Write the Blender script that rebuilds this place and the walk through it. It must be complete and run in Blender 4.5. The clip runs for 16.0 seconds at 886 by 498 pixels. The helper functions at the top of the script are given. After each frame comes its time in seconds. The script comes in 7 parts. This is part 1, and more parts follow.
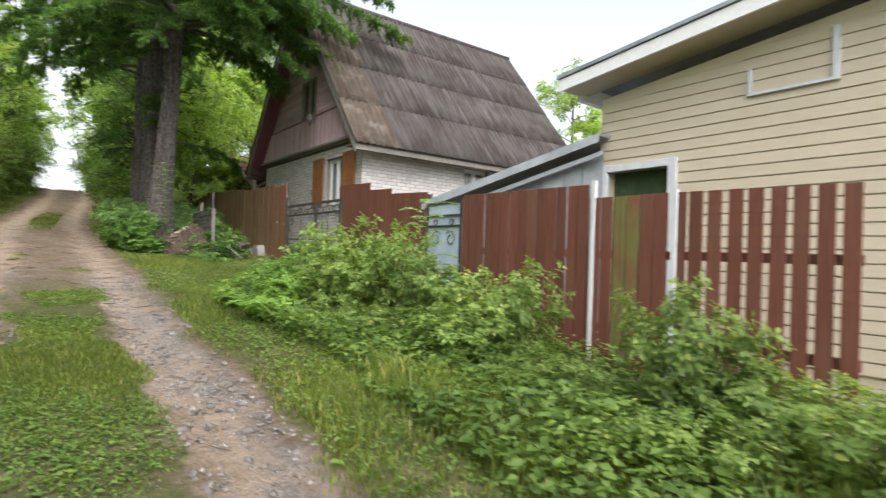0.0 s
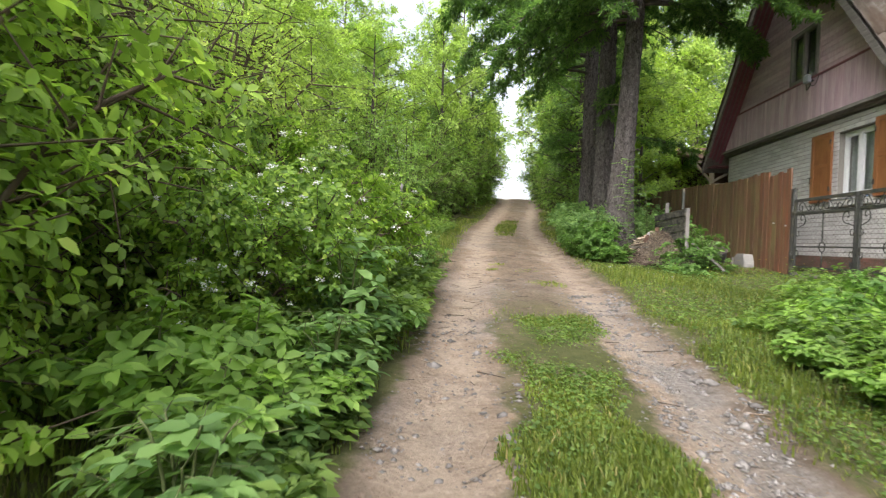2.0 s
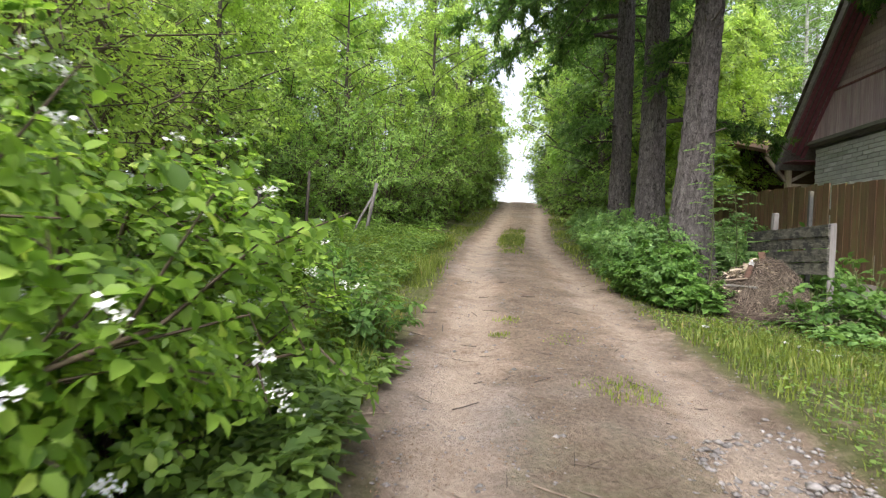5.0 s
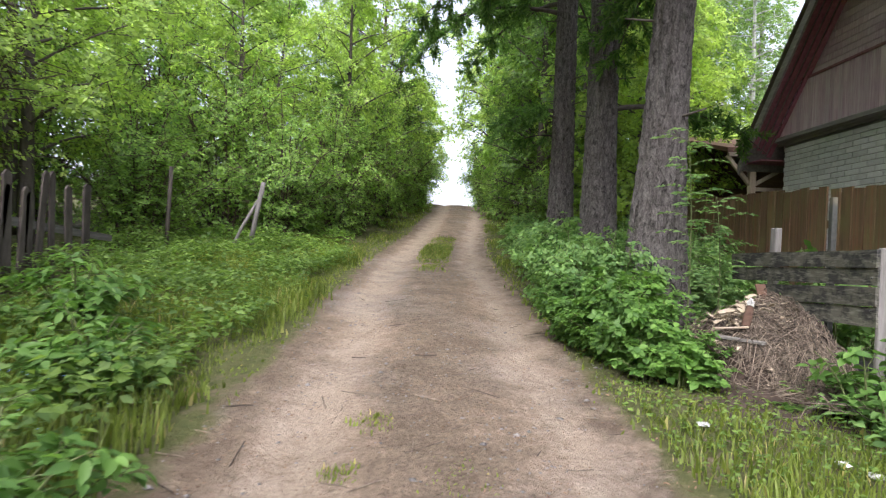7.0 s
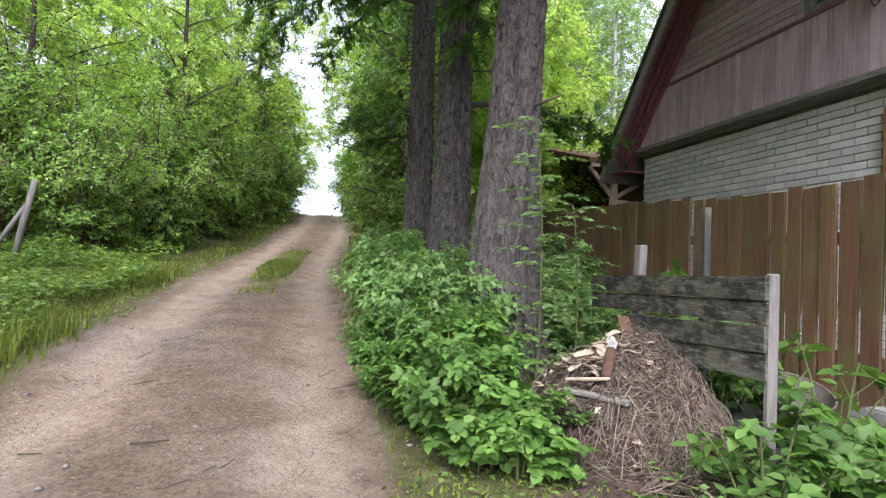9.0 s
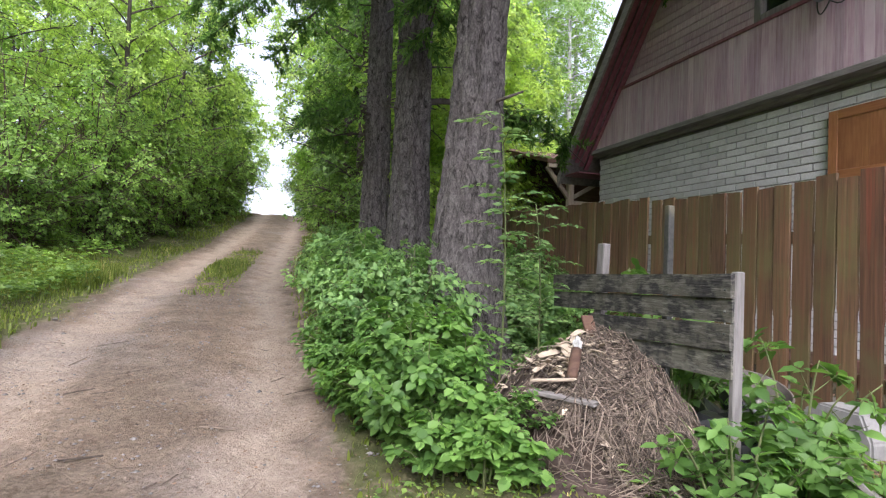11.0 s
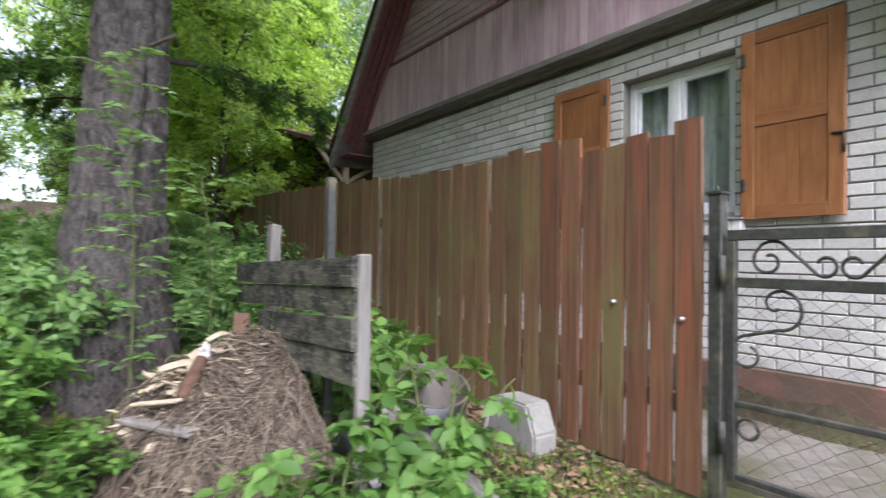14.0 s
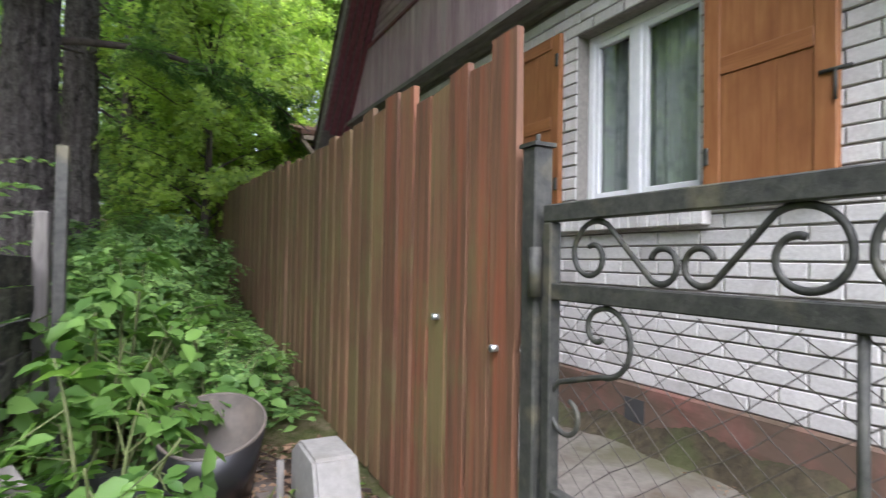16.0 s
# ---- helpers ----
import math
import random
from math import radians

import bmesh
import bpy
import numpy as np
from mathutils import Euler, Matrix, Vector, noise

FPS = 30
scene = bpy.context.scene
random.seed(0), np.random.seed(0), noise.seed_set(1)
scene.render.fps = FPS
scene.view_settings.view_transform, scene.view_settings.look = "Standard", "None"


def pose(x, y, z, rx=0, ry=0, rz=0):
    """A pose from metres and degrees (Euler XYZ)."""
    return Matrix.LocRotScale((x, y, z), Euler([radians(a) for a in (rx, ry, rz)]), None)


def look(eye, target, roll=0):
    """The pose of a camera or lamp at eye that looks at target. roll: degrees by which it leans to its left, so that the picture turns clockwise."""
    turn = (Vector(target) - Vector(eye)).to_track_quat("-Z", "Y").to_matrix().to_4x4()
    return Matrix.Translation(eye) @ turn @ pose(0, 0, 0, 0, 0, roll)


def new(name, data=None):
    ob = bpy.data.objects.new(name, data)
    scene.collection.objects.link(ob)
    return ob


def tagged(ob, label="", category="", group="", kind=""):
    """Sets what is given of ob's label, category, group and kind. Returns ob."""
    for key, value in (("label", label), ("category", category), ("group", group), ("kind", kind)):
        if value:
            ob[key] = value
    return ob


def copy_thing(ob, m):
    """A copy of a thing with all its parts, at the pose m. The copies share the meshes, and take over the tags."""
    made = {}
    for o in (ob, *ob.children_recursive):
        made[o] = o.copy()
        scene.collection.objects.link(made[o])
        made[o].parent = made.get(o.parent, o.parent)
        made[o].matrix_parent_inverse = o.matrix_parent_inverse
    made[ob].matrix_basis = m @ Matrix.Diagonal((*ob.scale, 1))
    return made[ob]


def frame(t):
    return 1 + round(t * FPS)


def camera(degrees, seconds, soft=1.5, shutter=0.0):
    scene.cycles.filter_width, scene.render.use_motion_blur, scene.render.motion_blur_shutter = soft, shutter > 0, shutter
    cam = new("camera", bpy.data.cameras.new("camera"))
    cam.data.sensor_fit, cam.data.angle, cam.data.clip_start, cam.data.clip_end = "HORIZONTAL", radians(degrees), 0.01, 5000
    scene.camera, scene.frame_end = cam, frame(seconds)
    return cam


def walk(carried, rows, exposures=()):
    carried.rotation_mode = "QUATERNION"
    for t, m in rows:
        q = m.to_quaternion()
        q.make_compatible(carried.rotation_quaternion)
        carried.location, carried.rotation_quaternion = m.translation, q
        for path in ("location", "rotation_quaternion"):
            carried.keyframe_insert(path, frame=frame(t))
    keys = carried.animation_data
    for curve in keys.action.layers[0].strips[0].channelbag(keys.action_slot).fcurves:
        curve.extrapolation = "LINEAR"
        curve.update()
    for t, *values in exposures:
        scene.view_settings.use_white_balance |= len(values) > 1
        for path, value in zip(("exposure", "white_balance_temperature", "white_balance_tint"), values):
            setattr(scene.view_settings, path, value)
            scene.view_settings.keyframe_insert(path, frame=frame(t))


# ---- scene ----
cam = camera(78.1, 16.0, soft=1.2, shutter=0.25)
METRES, EYE, TILT, LEAN, TURN = 12.5, 1.2, 0.0, 0.0, -36.8
ROWS = [
    (0.0, 0.0, 0.0, 0.0, -0.02, 0.58, -2.01),
    (0.5, -0.0355, 0.0417, 0.0052, 9.71, 0.28, -2.2),
    (1.0, -0.0776, 0.0713, 0.0035, 17.41, 0.14, -2.37),
    (1.5, -0.1146, 0.0996, 0.0029, 33.56, -0.44, -2.34),
    (2.0, -0.1385, 0.1408, 0.0077, 41.46, -0.88, -2.14),
    (2.5, -0.17, 0.1818, 0.011, 43.26, -0.95, -2.22),
    (3.0, -0.1982, 0.2235, 0.0169, 43.24, -0.96, -2.27),
    (3.5, -0.2303, 0.2584, 0.0218, 42.4, -0.83, -2.34),
    (4.0, -0.2619, 0.2959, 0.0253, 41.8, -0.81, -2.42),
    (6.5, -0.3775, 0.4904, 0.0492, 38.62, -0.39, -2.3),
    (7.0, -0.3884, 0.5332, 0.0533, 35.56, -0.26, -2.31),
    (7.5, -0.3941, 0.5697, 0.0567, 32.73, 0.16, -2.24),
    (8.0, -0.3987, 0.6069, 0.0585, 28.92, 0.3, -2.21),
    (8.5, -0.3998, 0.6292, 0.0595, 23.98, 0.99, -2.15),
    (9.0, -0.3993, 0.6422, 0.0608, 23.54, 1.41, -2.2),
    (9.5, -0.4018, 0.6471, 0.0604, 22.27, 1.58, -2.33),
    (10.0, -0.4045, 0.6485, 0.0598, 20.62, 1.69, -2.3),
    (12.5, -0.4061, 0.6514, 0.0585, 16.08, 1.44, -1.85),
    (13.0, -0.3915, 0.6628, 0.0576, 14.14, 1.33, -1.51),
    (13.5, -0.3672, 0.6816, 0.0602, 10.87, 1.28, -1.05),
    (14.0, -0.34, 0.7115, 0.0599, 1.72, 1.1, -0.79),
    (14.5, -0.3092, 0.7362, 0.059, -5.65, 1.27, -0.45),
    (15.0, -0.2826, 0.7661, 0.0584, -7.54, 1.23, -0.51),
    (15.5, -0.2632, 0.7784, 0.0577, -4.25, 1.11, -0.48),
    (16.0, -0.2571, 0.7811, 0.0596, 9.03, 1.14, -0.98),
]
walk(cam, [(t, pose(0, 0, EYE, TILT, LEAN, TURN) @ pose(METRES * x, METRES * y, METRES * z, 90 + pitch, roll, yaw)) for t, x, y, z, yaw, pitch, roll in ROWS], exposures=[(0.0, 1.34, 6500, 14), (1.0, 1.42, 6500, 14), (3.0, 1.64, 6450, 14), (4.2, 1.59, 6400, 15), (7.0, 1.66, 6100, 18), (9.5, 1.76, 5950, 21), (13.0, 1.80, 5900, 22), (14.5, 1.83, 5850, 18), (16.0, 1.82, 5850, 18)])

# ---- world and light: an overcast sky ----
world = bpy.data.worlds.new("sky")
scene.world = world
world.use_nodes = True
wn, wl = world.node_tree.nodes, world.node_tree.links
sky = wn.new("ShaderNodeTexSky")
sky.sky_type, sky.sun_disc = "NISHITA", False
sky.sun_elevation, sky.sun_rotation = radians(51), radians(200)
sky.air_density, sky.dust_density, sky.ozone_density = 1.0, 4.0, 1.0
grey = wn.new("ShaderNodeHueSaturation")
grey.inputs["Saturation"].default_value = 0.36
wl.new(sky.outputs[0], grey.inputs["Color"])
wl.new(grey.outputs[0], wn["Background"].inputs["Color"])
wn["Background"].inputs["Strength"].default_value = 0.15
lamp = bpy.data.lights.new("sun", "SUN")
lamp.energy, lamp.angle, lamp.color = 1.15, radians(60), (1.0, 0.97, 0.92)
sun = new("sun", lamp)
sun.matrix_world = look((0, 0, 20), (0.20 * 20, 0.54 * 20, 20 - 0.72 * 20))

# ---- materials ----
def nodes_of(name):
    m = bpy.data.materials.new(name)
    m.use_nodes = True
    return m, m.node_tree.nodes, m.node_tree.links, m.node_tree.nodes["Principled BSDF"]


def rgb(c):
    return (c[0], c[1], c[2], 1.0)


def ramp(nt, links, source, c1, c2, lo=0.3, hi=0.7):
    r = nt.new("ShaderNodeValToRGB")
    r.color_ramp.elements[0].position, r.color_ramp.elements[1].position = lo, hi
    r.color_ramp.elements[0].color, r.color_ramp.elements[1].color = rgb(c1), rgb(c2)
    links.new(source, r.inputs["Fac"])
    return r.outputs["Color"]


def noise_at(nt, links, vector, scale, detail=6.0, rough=0.6, distort=0.0):
    n = nt.new("ShaderNodeTexNoise")
    n.inputs["Scale"].default_value, n.inputs["Detail"].default_value = scale, detail
    n.inputs["Roughness"].default_value, n.inputs["Distortion"].default_value = rough, distort
    links.new(vector, n.inputs["Vector"])
    return n.outputs["Fac"]


def blend(nt, links, fac, a, b, mode="MIX"):
    m = nt.new("ShaderNodeMix")
    m.data_type, m.blend_type = "RGBA", mode
    if isinstance(fac, float):
        m.inputs[0].default_value = fac
    else:
        links.new(fac, m.inputs[0])
    for socket, v in ((m.inputs[6], a), (m.inputs[7], b)):
        if isinstance(v, tuple):
            socket.default_value = rgb(v)
        else:
            links.new(v, socket)
    return m.outputs[2]


def calc(nt, links, op, a, b=0.0, clamp=False):
    m = nt.new("ShaderNodeMath")
    m.operation, m.use_clamp = op, clamp
    for socket, v in ((m.inputs[0], a), (m.inputs[1], b)):
        if isinstance(v, (int, float)):
            socket.default_value = v
        else:
            links.new(v, socket)
    return m.outputs[0]


def surf(name, c1, c2, grain=(20, 20, 20), stain=None, stain_scale=1.5, stain_lo=0.5, stain_hi=0.7, rough=0.8,
         bump=0.25, metal=0.0, rand=0.25, spec=0.4, dirt=None, island=False):
    """A painted, wooden or mineral surface: fine grain, a larger stain, and a random shade for each piece."""
    m, nt, links, b = nodes_of(name)
    tc = nt.new("ShaderNodeTexCoord").outputs["Object"]
    oi = nt.new("ShaderNodeNewGeometry").outputs["Random Per Island"] if island else nt.new("ShaderNodeObjectInfo").outputs["Random"]
    shift = nt.new("ShaderNodeVectorMath")
    shift.operation = "ADD"
    links.new(tc, shift.inputs[0])
    links.new(calc(nt, links, "MULTIPLY", oi, 41.0), shift.inputs[1])
    mp = nt.new("ShaderNodeMapping")
    mp.inputs["Scale"].default_value = grain
    links.new(shift.outputs[0], mp.inputs["Vector"])
    fine = noise_at(nt, links, mp.outputs[0], 1.0, 7.0, 0.65, 0.2)
    colour = ramp(nt, links, fine, c1, c2)
    if stain:
        big = noise_at(nt, links, shift.outputs[0], stain_scale, 5.0, 0.6)
        colour = blend(nt, links, calc(nt, links, "MULTIPLY", ramp(nt, links, big, (0, 0, 0), (1, 1, 1), stain_lo, stain_hi), 0.85), colour, stain)
    if dirt:
        mp2 = nt.new("ShaderNodeMapping")
        mp2.inputs["Scale"].default_value = dirt[1]
        links.new(shift.outputs[0], mp2.inputs["Vector"])
        streak = noise_at(nt, links, mp2.outputs[0], 1.0, 4.0, 0.6)
        colour = blend(nt, links, ramp(nt, links, streak, (0, 0, 0), (1, 1, 1), 0.5, 0.75), colour, dirt[0])
    hsv = nt.new("ShaderNodeHueSaturation")
    links.new(colour, hsv.inputs["Color"])
    links.new(calc(nt, links, "ADD", calc(nt, links, "MULTIPLY", oi, rand * 2), 1 - rand), hsv.inputs["Value"])
    links.new(hsv.outputs[0], b.inputs["Base Color"])
    b.inputs["Roughness"].default_value, b.inputs["Metallic"].default_value = rough, metal
    b.inputs["Specular IOR Level"].default_value = spec
    bp = nt.new("ShaderNodeBump")
    bp.inputs["Strength"].default_value, bp.inputs["Distance"].default_value = bump, 0.01
    links.new(fine, bp.inputs["Height"])
    links.new(bp.outputs[0], b.inputs["Normal"])
    return m


def leafy(name, dark, light, trans=0.35, rough=0.45, tip=None):
    """Living leaves: each its own shade, light shining through."""
    m, nt, links, b = nodes_of(name)
    geo = nt.new("ShaderNodeNewGeometry")
    r = nt.new("ShaderNodeValToRGB")
    r.color_ramp.elements[0].color, r.color_ramp.elements[1].color = rgb(dark), rgb(light)
    if tip:
        e = r.color_ramp.elements.new(0.93)
        e.color = rgb(light)
        r.color_ramp.elements[-1].color = rgb(tip)
    links.new(geo.outputs["Random Per Island"], r.inputs["Fac"])
    tone = noise_at(nt, links, geo.outputs["Position"], 0.9, 3.0)
    colour = blend(nt, links, 0.55, r.outputs["Color"], ramp(nt, links, tone, (0.45, 0.5, 0.4), (1.35, 1.3, 1.0)), "MULTIPLY")
    links.new(colour, b.inputs["Base Color"])
    b.inputs["Roughness"].default_value = rough
    b.inputs["Specular IOR Level"].default_value = 0.35
    t = nt.new("ShaderNodeBsdfTranslucent")
    links.new(blend(nt, links, 1.0, colour, (1.30, 1.36, 0.78), "MULTIPLY"), t.inputs["Color"])
    mix = nt.new("ShaderNodeMixShader")
    mix.inputs[0].default_value = trans + 0.17
    links.new(b.outputs[0], mix.inputs[1])
    links.new(t.outputs[0], mix.inputs[2])
    links.new(mix.outputs[0], nt["Material Output"].inputs["Surface"])
    return m


def ground_material():
    m, nt, links, b = nodes_of("ground")
    pos = nt.new("ShaderNodeNewGeometry").outputs["Position"]
    sep = nt.new("ShaderNodeSeparateXYZ")
    links.new(pos, sep.inputs[0])
    n1 = noise_at(nt, links, pos, 0.7, 5.0)
    n2 = noise_at(nt, links, pos, 3.5, 6.0, 0.7)
    n3 = noise_at(nt, links, pos, 38.0, 6.0, 0.75)
    n4 = noise_at(nt, links, pos, 12.0, 5.0, 0.7)
    wob = calc(nt, links, "ADD", calc(nt, links, "MULTIPLY", calc(nt, links, "SUBTRACT", n1, 0.5), 0.5),
               calc(nt, links, "MULTIPLY", calc(nt, links, "SUBTRACT", n2, 0.5), 0.35))
    drift = nt.new("ShaderNodeMapRange")
    drift.interpolation_type = "SMOOTHSTEP"
    drift.inputs["From Min"].default_value, drift.inputs["From Max"].default_value, drift.inputs["To Max"].default_value = 16.0, 34.0, 1.15
    links.new(sep.outputs["Y"], drift.inputs["Value"])
    x = calc(nt, links, "SUBTRACT", calc(nt, links, "ADD", sep.outputs["X"], wob), drift.outputs[0])

    def band(centre, half, soft):
        d = calc(nt, links, "ABSOLUTE", calc(nt, links, "SUBTRACT", x, centre))
        return calc(nt, links, "DIVIDE", calc(nt, links, "SUBTRACT", half, d), soft, True)
    ruts = calc(nt, links, "MAXIMUM", band(-0.52, 0.36, 0.08), band(0.88, 0.36, 0.08))
    whole = band(0.1, 1.15, 0.12)
    later = calc(nt, links, "DIVIDE", calc(nt, links, "SUBTRACT", calc(nt, links, "ADD", sep.outputs["Y"], calc(nt, links, "MULTIPLY", n2, 4.0)), 8.4), 2.5, True)
    mask = calc(nt, links, "MAXIMUM", ruts, calc(nt, links, "MULTIPLY", whole, later))
    dirt = ramp(nt, links, n4, (0.185, 0.142, 0.103), (0.335, 0.265, 0.198), 0.3, 0.72)
    dirt = blend(nt, links, ramp(nt, links, n1, (0, 0, 0), (1, 1, 1), 0.45, 0.65), dirt, (0.235, 0.205, 0.178))
    dirt = blend(nt, links, 0.8, dirt, ramp(nt, links, n3, (0.45, 0.43, 0.41), (1.4, 1.4, 1.4), 0.3, 0.7), "MULTIPLY")
    dirt = blend(nt, links, 0.7, dirt, ramp(nt, links, noise_at(nt, links, pos, 2.2, 5.0, 0.65, 0.6), (0.62, 0.58, 0.53), (1.28, 1.26, 1.24), 0.36, 0.62), "MULTIPLY")
    track = calc(nt, links, "MAXIMUM", band(-0.52, 0.34, 0.26), band(0.88, 0.34, 0.26))
    dirt = blend(nt, links, calc(nt, links, "MULTIPLY", track, ramp(nt, links, n2, (0.25, 0.25, 0.25), (0.9, 0.9, 0.9), 0.35, 0.60)), dirt, ramp(nt, links, n3, (0.30, 0.235, 0.175), (0.46, 0.375, 0.29), 0.3, 0.7))
    crown = calc(nt, links, "MULTIPLY", band(0.18, 0.46, 0.26), ramp(nt, links, n2, (0.25, 0.25, 0.25), (1, 1, 1), 0.36, 0.6))
    dirt = blend(nt, links, calc(nt, links, "MULTIPLY", crown, 0.9), dirt, ramp(nt, links, n3, (0.095, 0.072, 0.048), (0.20, 0.155, 0.11), 0.35, 0.65))
    edge = calc(nt, links, "SUBTRACT", 1.0, band(0.1, 0.98, 0.22))
    dirt = blend(nt, links, calc(nt, links, "MULTIPLY", edge, ramp(nt, links, n2, (0, 0, 0), (1, 1, 1), 0.35, 0.6)), dirt, (0.135, 0.10, 0.07))
    gravel = calc(nt, links, "MULTIPLY", band(0.92, 0.26, 0.15), ramp(nt, links, noise_at(nt, links, pos, 0.9, 4.0), (0, 0, 0), (1, 1, 1), 0.42, 0.58))
    dirt = blend(nt, links, calc(nt, links, "MULTIPLY", gravel, calc(nt, links, "SUBTRACT", 0.75, calc(nt, links, "MULTIPLY", later, 0.65))), dirt, ramp(nt, links, noise_at(nt, links, pos, 30.0, 5.0, 0.8), (0.10, 0.095, 0.088), (0.30, 0.285, 0.265), 0.35, 0.65))
    soil = ramp(nt, links, n4, (0.055, 0.07, 0.02), (0.125, 0.125, 0.05), 0.3, 0.7)
    worn = blend(nt, links, ramp(nt, links, n2, (0, 0, 0), (1, 1, 1), 0.52, 0.68), soil, (0.19, 0.15, 0.1))
    links.new(blend(nt, links, mask, worn, dirt), b.inputs["Base Color"])
    b.inputs["Roughness"].default_value, b.inputs["Specular IOR Level"].default_value = 0.95, 0.2
    bp = nt.new("ShaderNodeBump")
    bp.inputs["Strength"].default_value, bp.inputs["Distance"].default_value = 0.9, 0.035
    links.new(calc(nt, links, "ADD", n3, calc(nt, links, "MULTIPLY", n4, 1.5)), bp.inputs["Height"])
    links.new(bp.outputs[0], b.inputs["Normal"])
    return m


def bark_material():
    """Scaly conifer bark: dark furrows, grey flakes, a rusty tinge."""
    m, nt, links, b = nodes_of("larch_bark")
    tc = nt.new("ShaderNodeTexCoord").outputs["Object"]
    def stretched(x, y, z):
        mp = nt.new("ShaderNodeMapping")
        mp.inputs["Scale"].default_value = (x, y, z)
        links.new(tc, mp.inputs["Vector"])
        return mp.outputs[0]
    ridge = noise_at(nt, links, stretched(24, 24, 9), 1.0, 8.0, 0.72, 1.2)
    flake = noise_at(nt, links, stretched(85, 85, 55), 1.0, 6.0, 0.75, 0.5)
    big = noise_at(nt, links, tc, 1.3, 3.0)
    colour = ramp(nt, links, ridge, (0.022, 0.019, 0.018), (0.185, 0.172, 0.166), 0.36, 0.60)
    colour = blend(nt, links, 0.75, colour, ramp(nt, links, flake, (0.45, 0.42, 0.40), (1.6, 1.55, 1.5), 0.35, 0.68), "MULTIPLY")
    colour = blend(nt, links, calc(nt, links, "MULTIPLY", ramp(nt, links, big, (0, 0, 0), (1, 1, 1), 0.5, 0.7), 0.25), colour, (0.065, 0.046, 0.038))
    links.new(colour, b.inputs["Base Color"])
    b.inputs["Roughness"].default_value, b.inputs["Specular IOR Level"].default_value = 0.95, 0.2
    bp = nt.new("ShaderNodeBump")
    bp.inputs["Strength"].default_value, bp.inputs["Distance"].default_value = 1.0, 0.03
    links.new(calc(nt, links, "ADD", ridge, calc(nt, links, "MULTIPLY", flake, 0.5)), bp.inputs["Height"])
    links.new(bp.outputs[0], b.inputs["Normal"])
    return m


M_GROUND = ground_material()
M_BRICK = surf("white_brick", (0.465, 0.456, 0.438), (0.614, 0.606, 0.586), (60, 60, 60), (0.391, 0.372, 0.345), 3.0, 0.55, 0.75, 0.85, 0.3, rand=0.12)
M_BRICK_JOINED = surf("white_brick_joined", (0.465, 0.456, 0.438), (0.614, 0.606, 0.586), (60, 60, 60), (0.391, 0.372, 0.345), 3.0, 0.55, 0.75, 0.85, 0.3, rand=0.12, island=True)
M_MORTAR = surf("mortar", (0.22, 0.21, 0.19), (0.34, 0.32, 0.29), (40, 40, 40), rough=0.95)
M_PLINTH = surf("plinth_paint", (0.200, 0.084, 0.068), (0.272, 0.128, 0.104), (14, 14, 14), (0.104, 0.080, 0.056), 2.2, 0.36, 0.58, 0.9, 0.4, rand=0.0, dirt=((0.06, 0.045, 0.028), (1.6, 1.6, 7.0)))
M_PURPLE = surf("gable_paint", (0.335, 0.200, 0.248), (0.550, 0.400, 0.450), (46, 46, 3.0), (0.570, 0.450, 0.485), 1.2, 0.46, 0.72, 0.65, 0.3, rand=0.14, dirt=((0.56, 0.46, 0.49), (40.0, 40.0, 1.0)))
M_MAROON = surf("bargeboard_paint", (0.140, 0.038, 0.052), (0.255, 0.100, 0.118), (25, 25, 3), rough=0.55, rand=0.12)
M_SLATE = surf("corrugated_slate", (0.036, 0.032, 0.030), (0.076, 0.069, 0.064), (22, 1.6, 1.6), (0.026, 0.018, 0.014), 1.1, 0.42, 0.66, 0.9, 0.4, rand=0.05, dirt=((0.109, 0.102, 0.095), (9.0, 0.7, 0.7)))
M_RUSTY = surf("mossy_slate", (0.050, 0.038, 0.027), (0.099, 0.082, 0.065), (12, 3, 3), (0.149, 0.139, 0.118), 2.6, 0.52, 0.66, 0.92, 0.4, rand=0.12, dirt=((0.050, 0.030, 0.017), (7.0, 0.8, 0.8)))
M_BOARD = surf("brown_fence_wood", (0.052, 0.030, 0.016), (0.170, 0.094, 0.050), (46, 46, 1.6), (0.118, 0.096, 0.038), 2.0, 0.42, 0.64, 0.72, 0.5, rand=0.24, dirt=((0.150, 0.066, 0.034), (26.0, 26.0, 0.7)))
M_BOARDWORN = surf("worn_red_fence_wood", (0.062, 0.032, 0.018), (0.180, 0.088, 0.048), (46, 46, 1.6), (0.120, 0.092, 0.040), 2.6, 0.52, 0.68, 0.7, 0.5, rand=0.16, dirt=((0.225, 0.066, 0.033), (20.0, 20.0, 0.9)))
M_BOARDRED = surf("red_fence_paint", (0.098, 0.033, 0.021), (0.155, 0.058, 0.036), (30, 30, 2.5), (0.118, 0.063, 0.040), 1.4, 0.5, 0.72, 0.7, 0.3, rand=0.15)
M_MOSSY = surf("mossy_board", (0.10, 0.10, 0.03), (0.17, 0.15, 0.05), (30, 30, 3), (0.17, 0.06, 0.035), 1.6, 0.5, 0.7, 0.85, 0.3)
M_SHUTTER = surf("varnished_shutter", (0.213, 0.082, 0.029), (0.328, 0.148, 0.057), (45, 45, 3), (0.180, 0.066, 0.025), 2.5, 0.5, 0.75, 0.5, 0.25, rand=0.08)
M_SHUTTER_RAIL = surf("varnished_rail", (0.189, 0.074, 0.026), (0.295, 0.127, 0.049), (45, 3, 45), rough=0.5, rand=0.1)
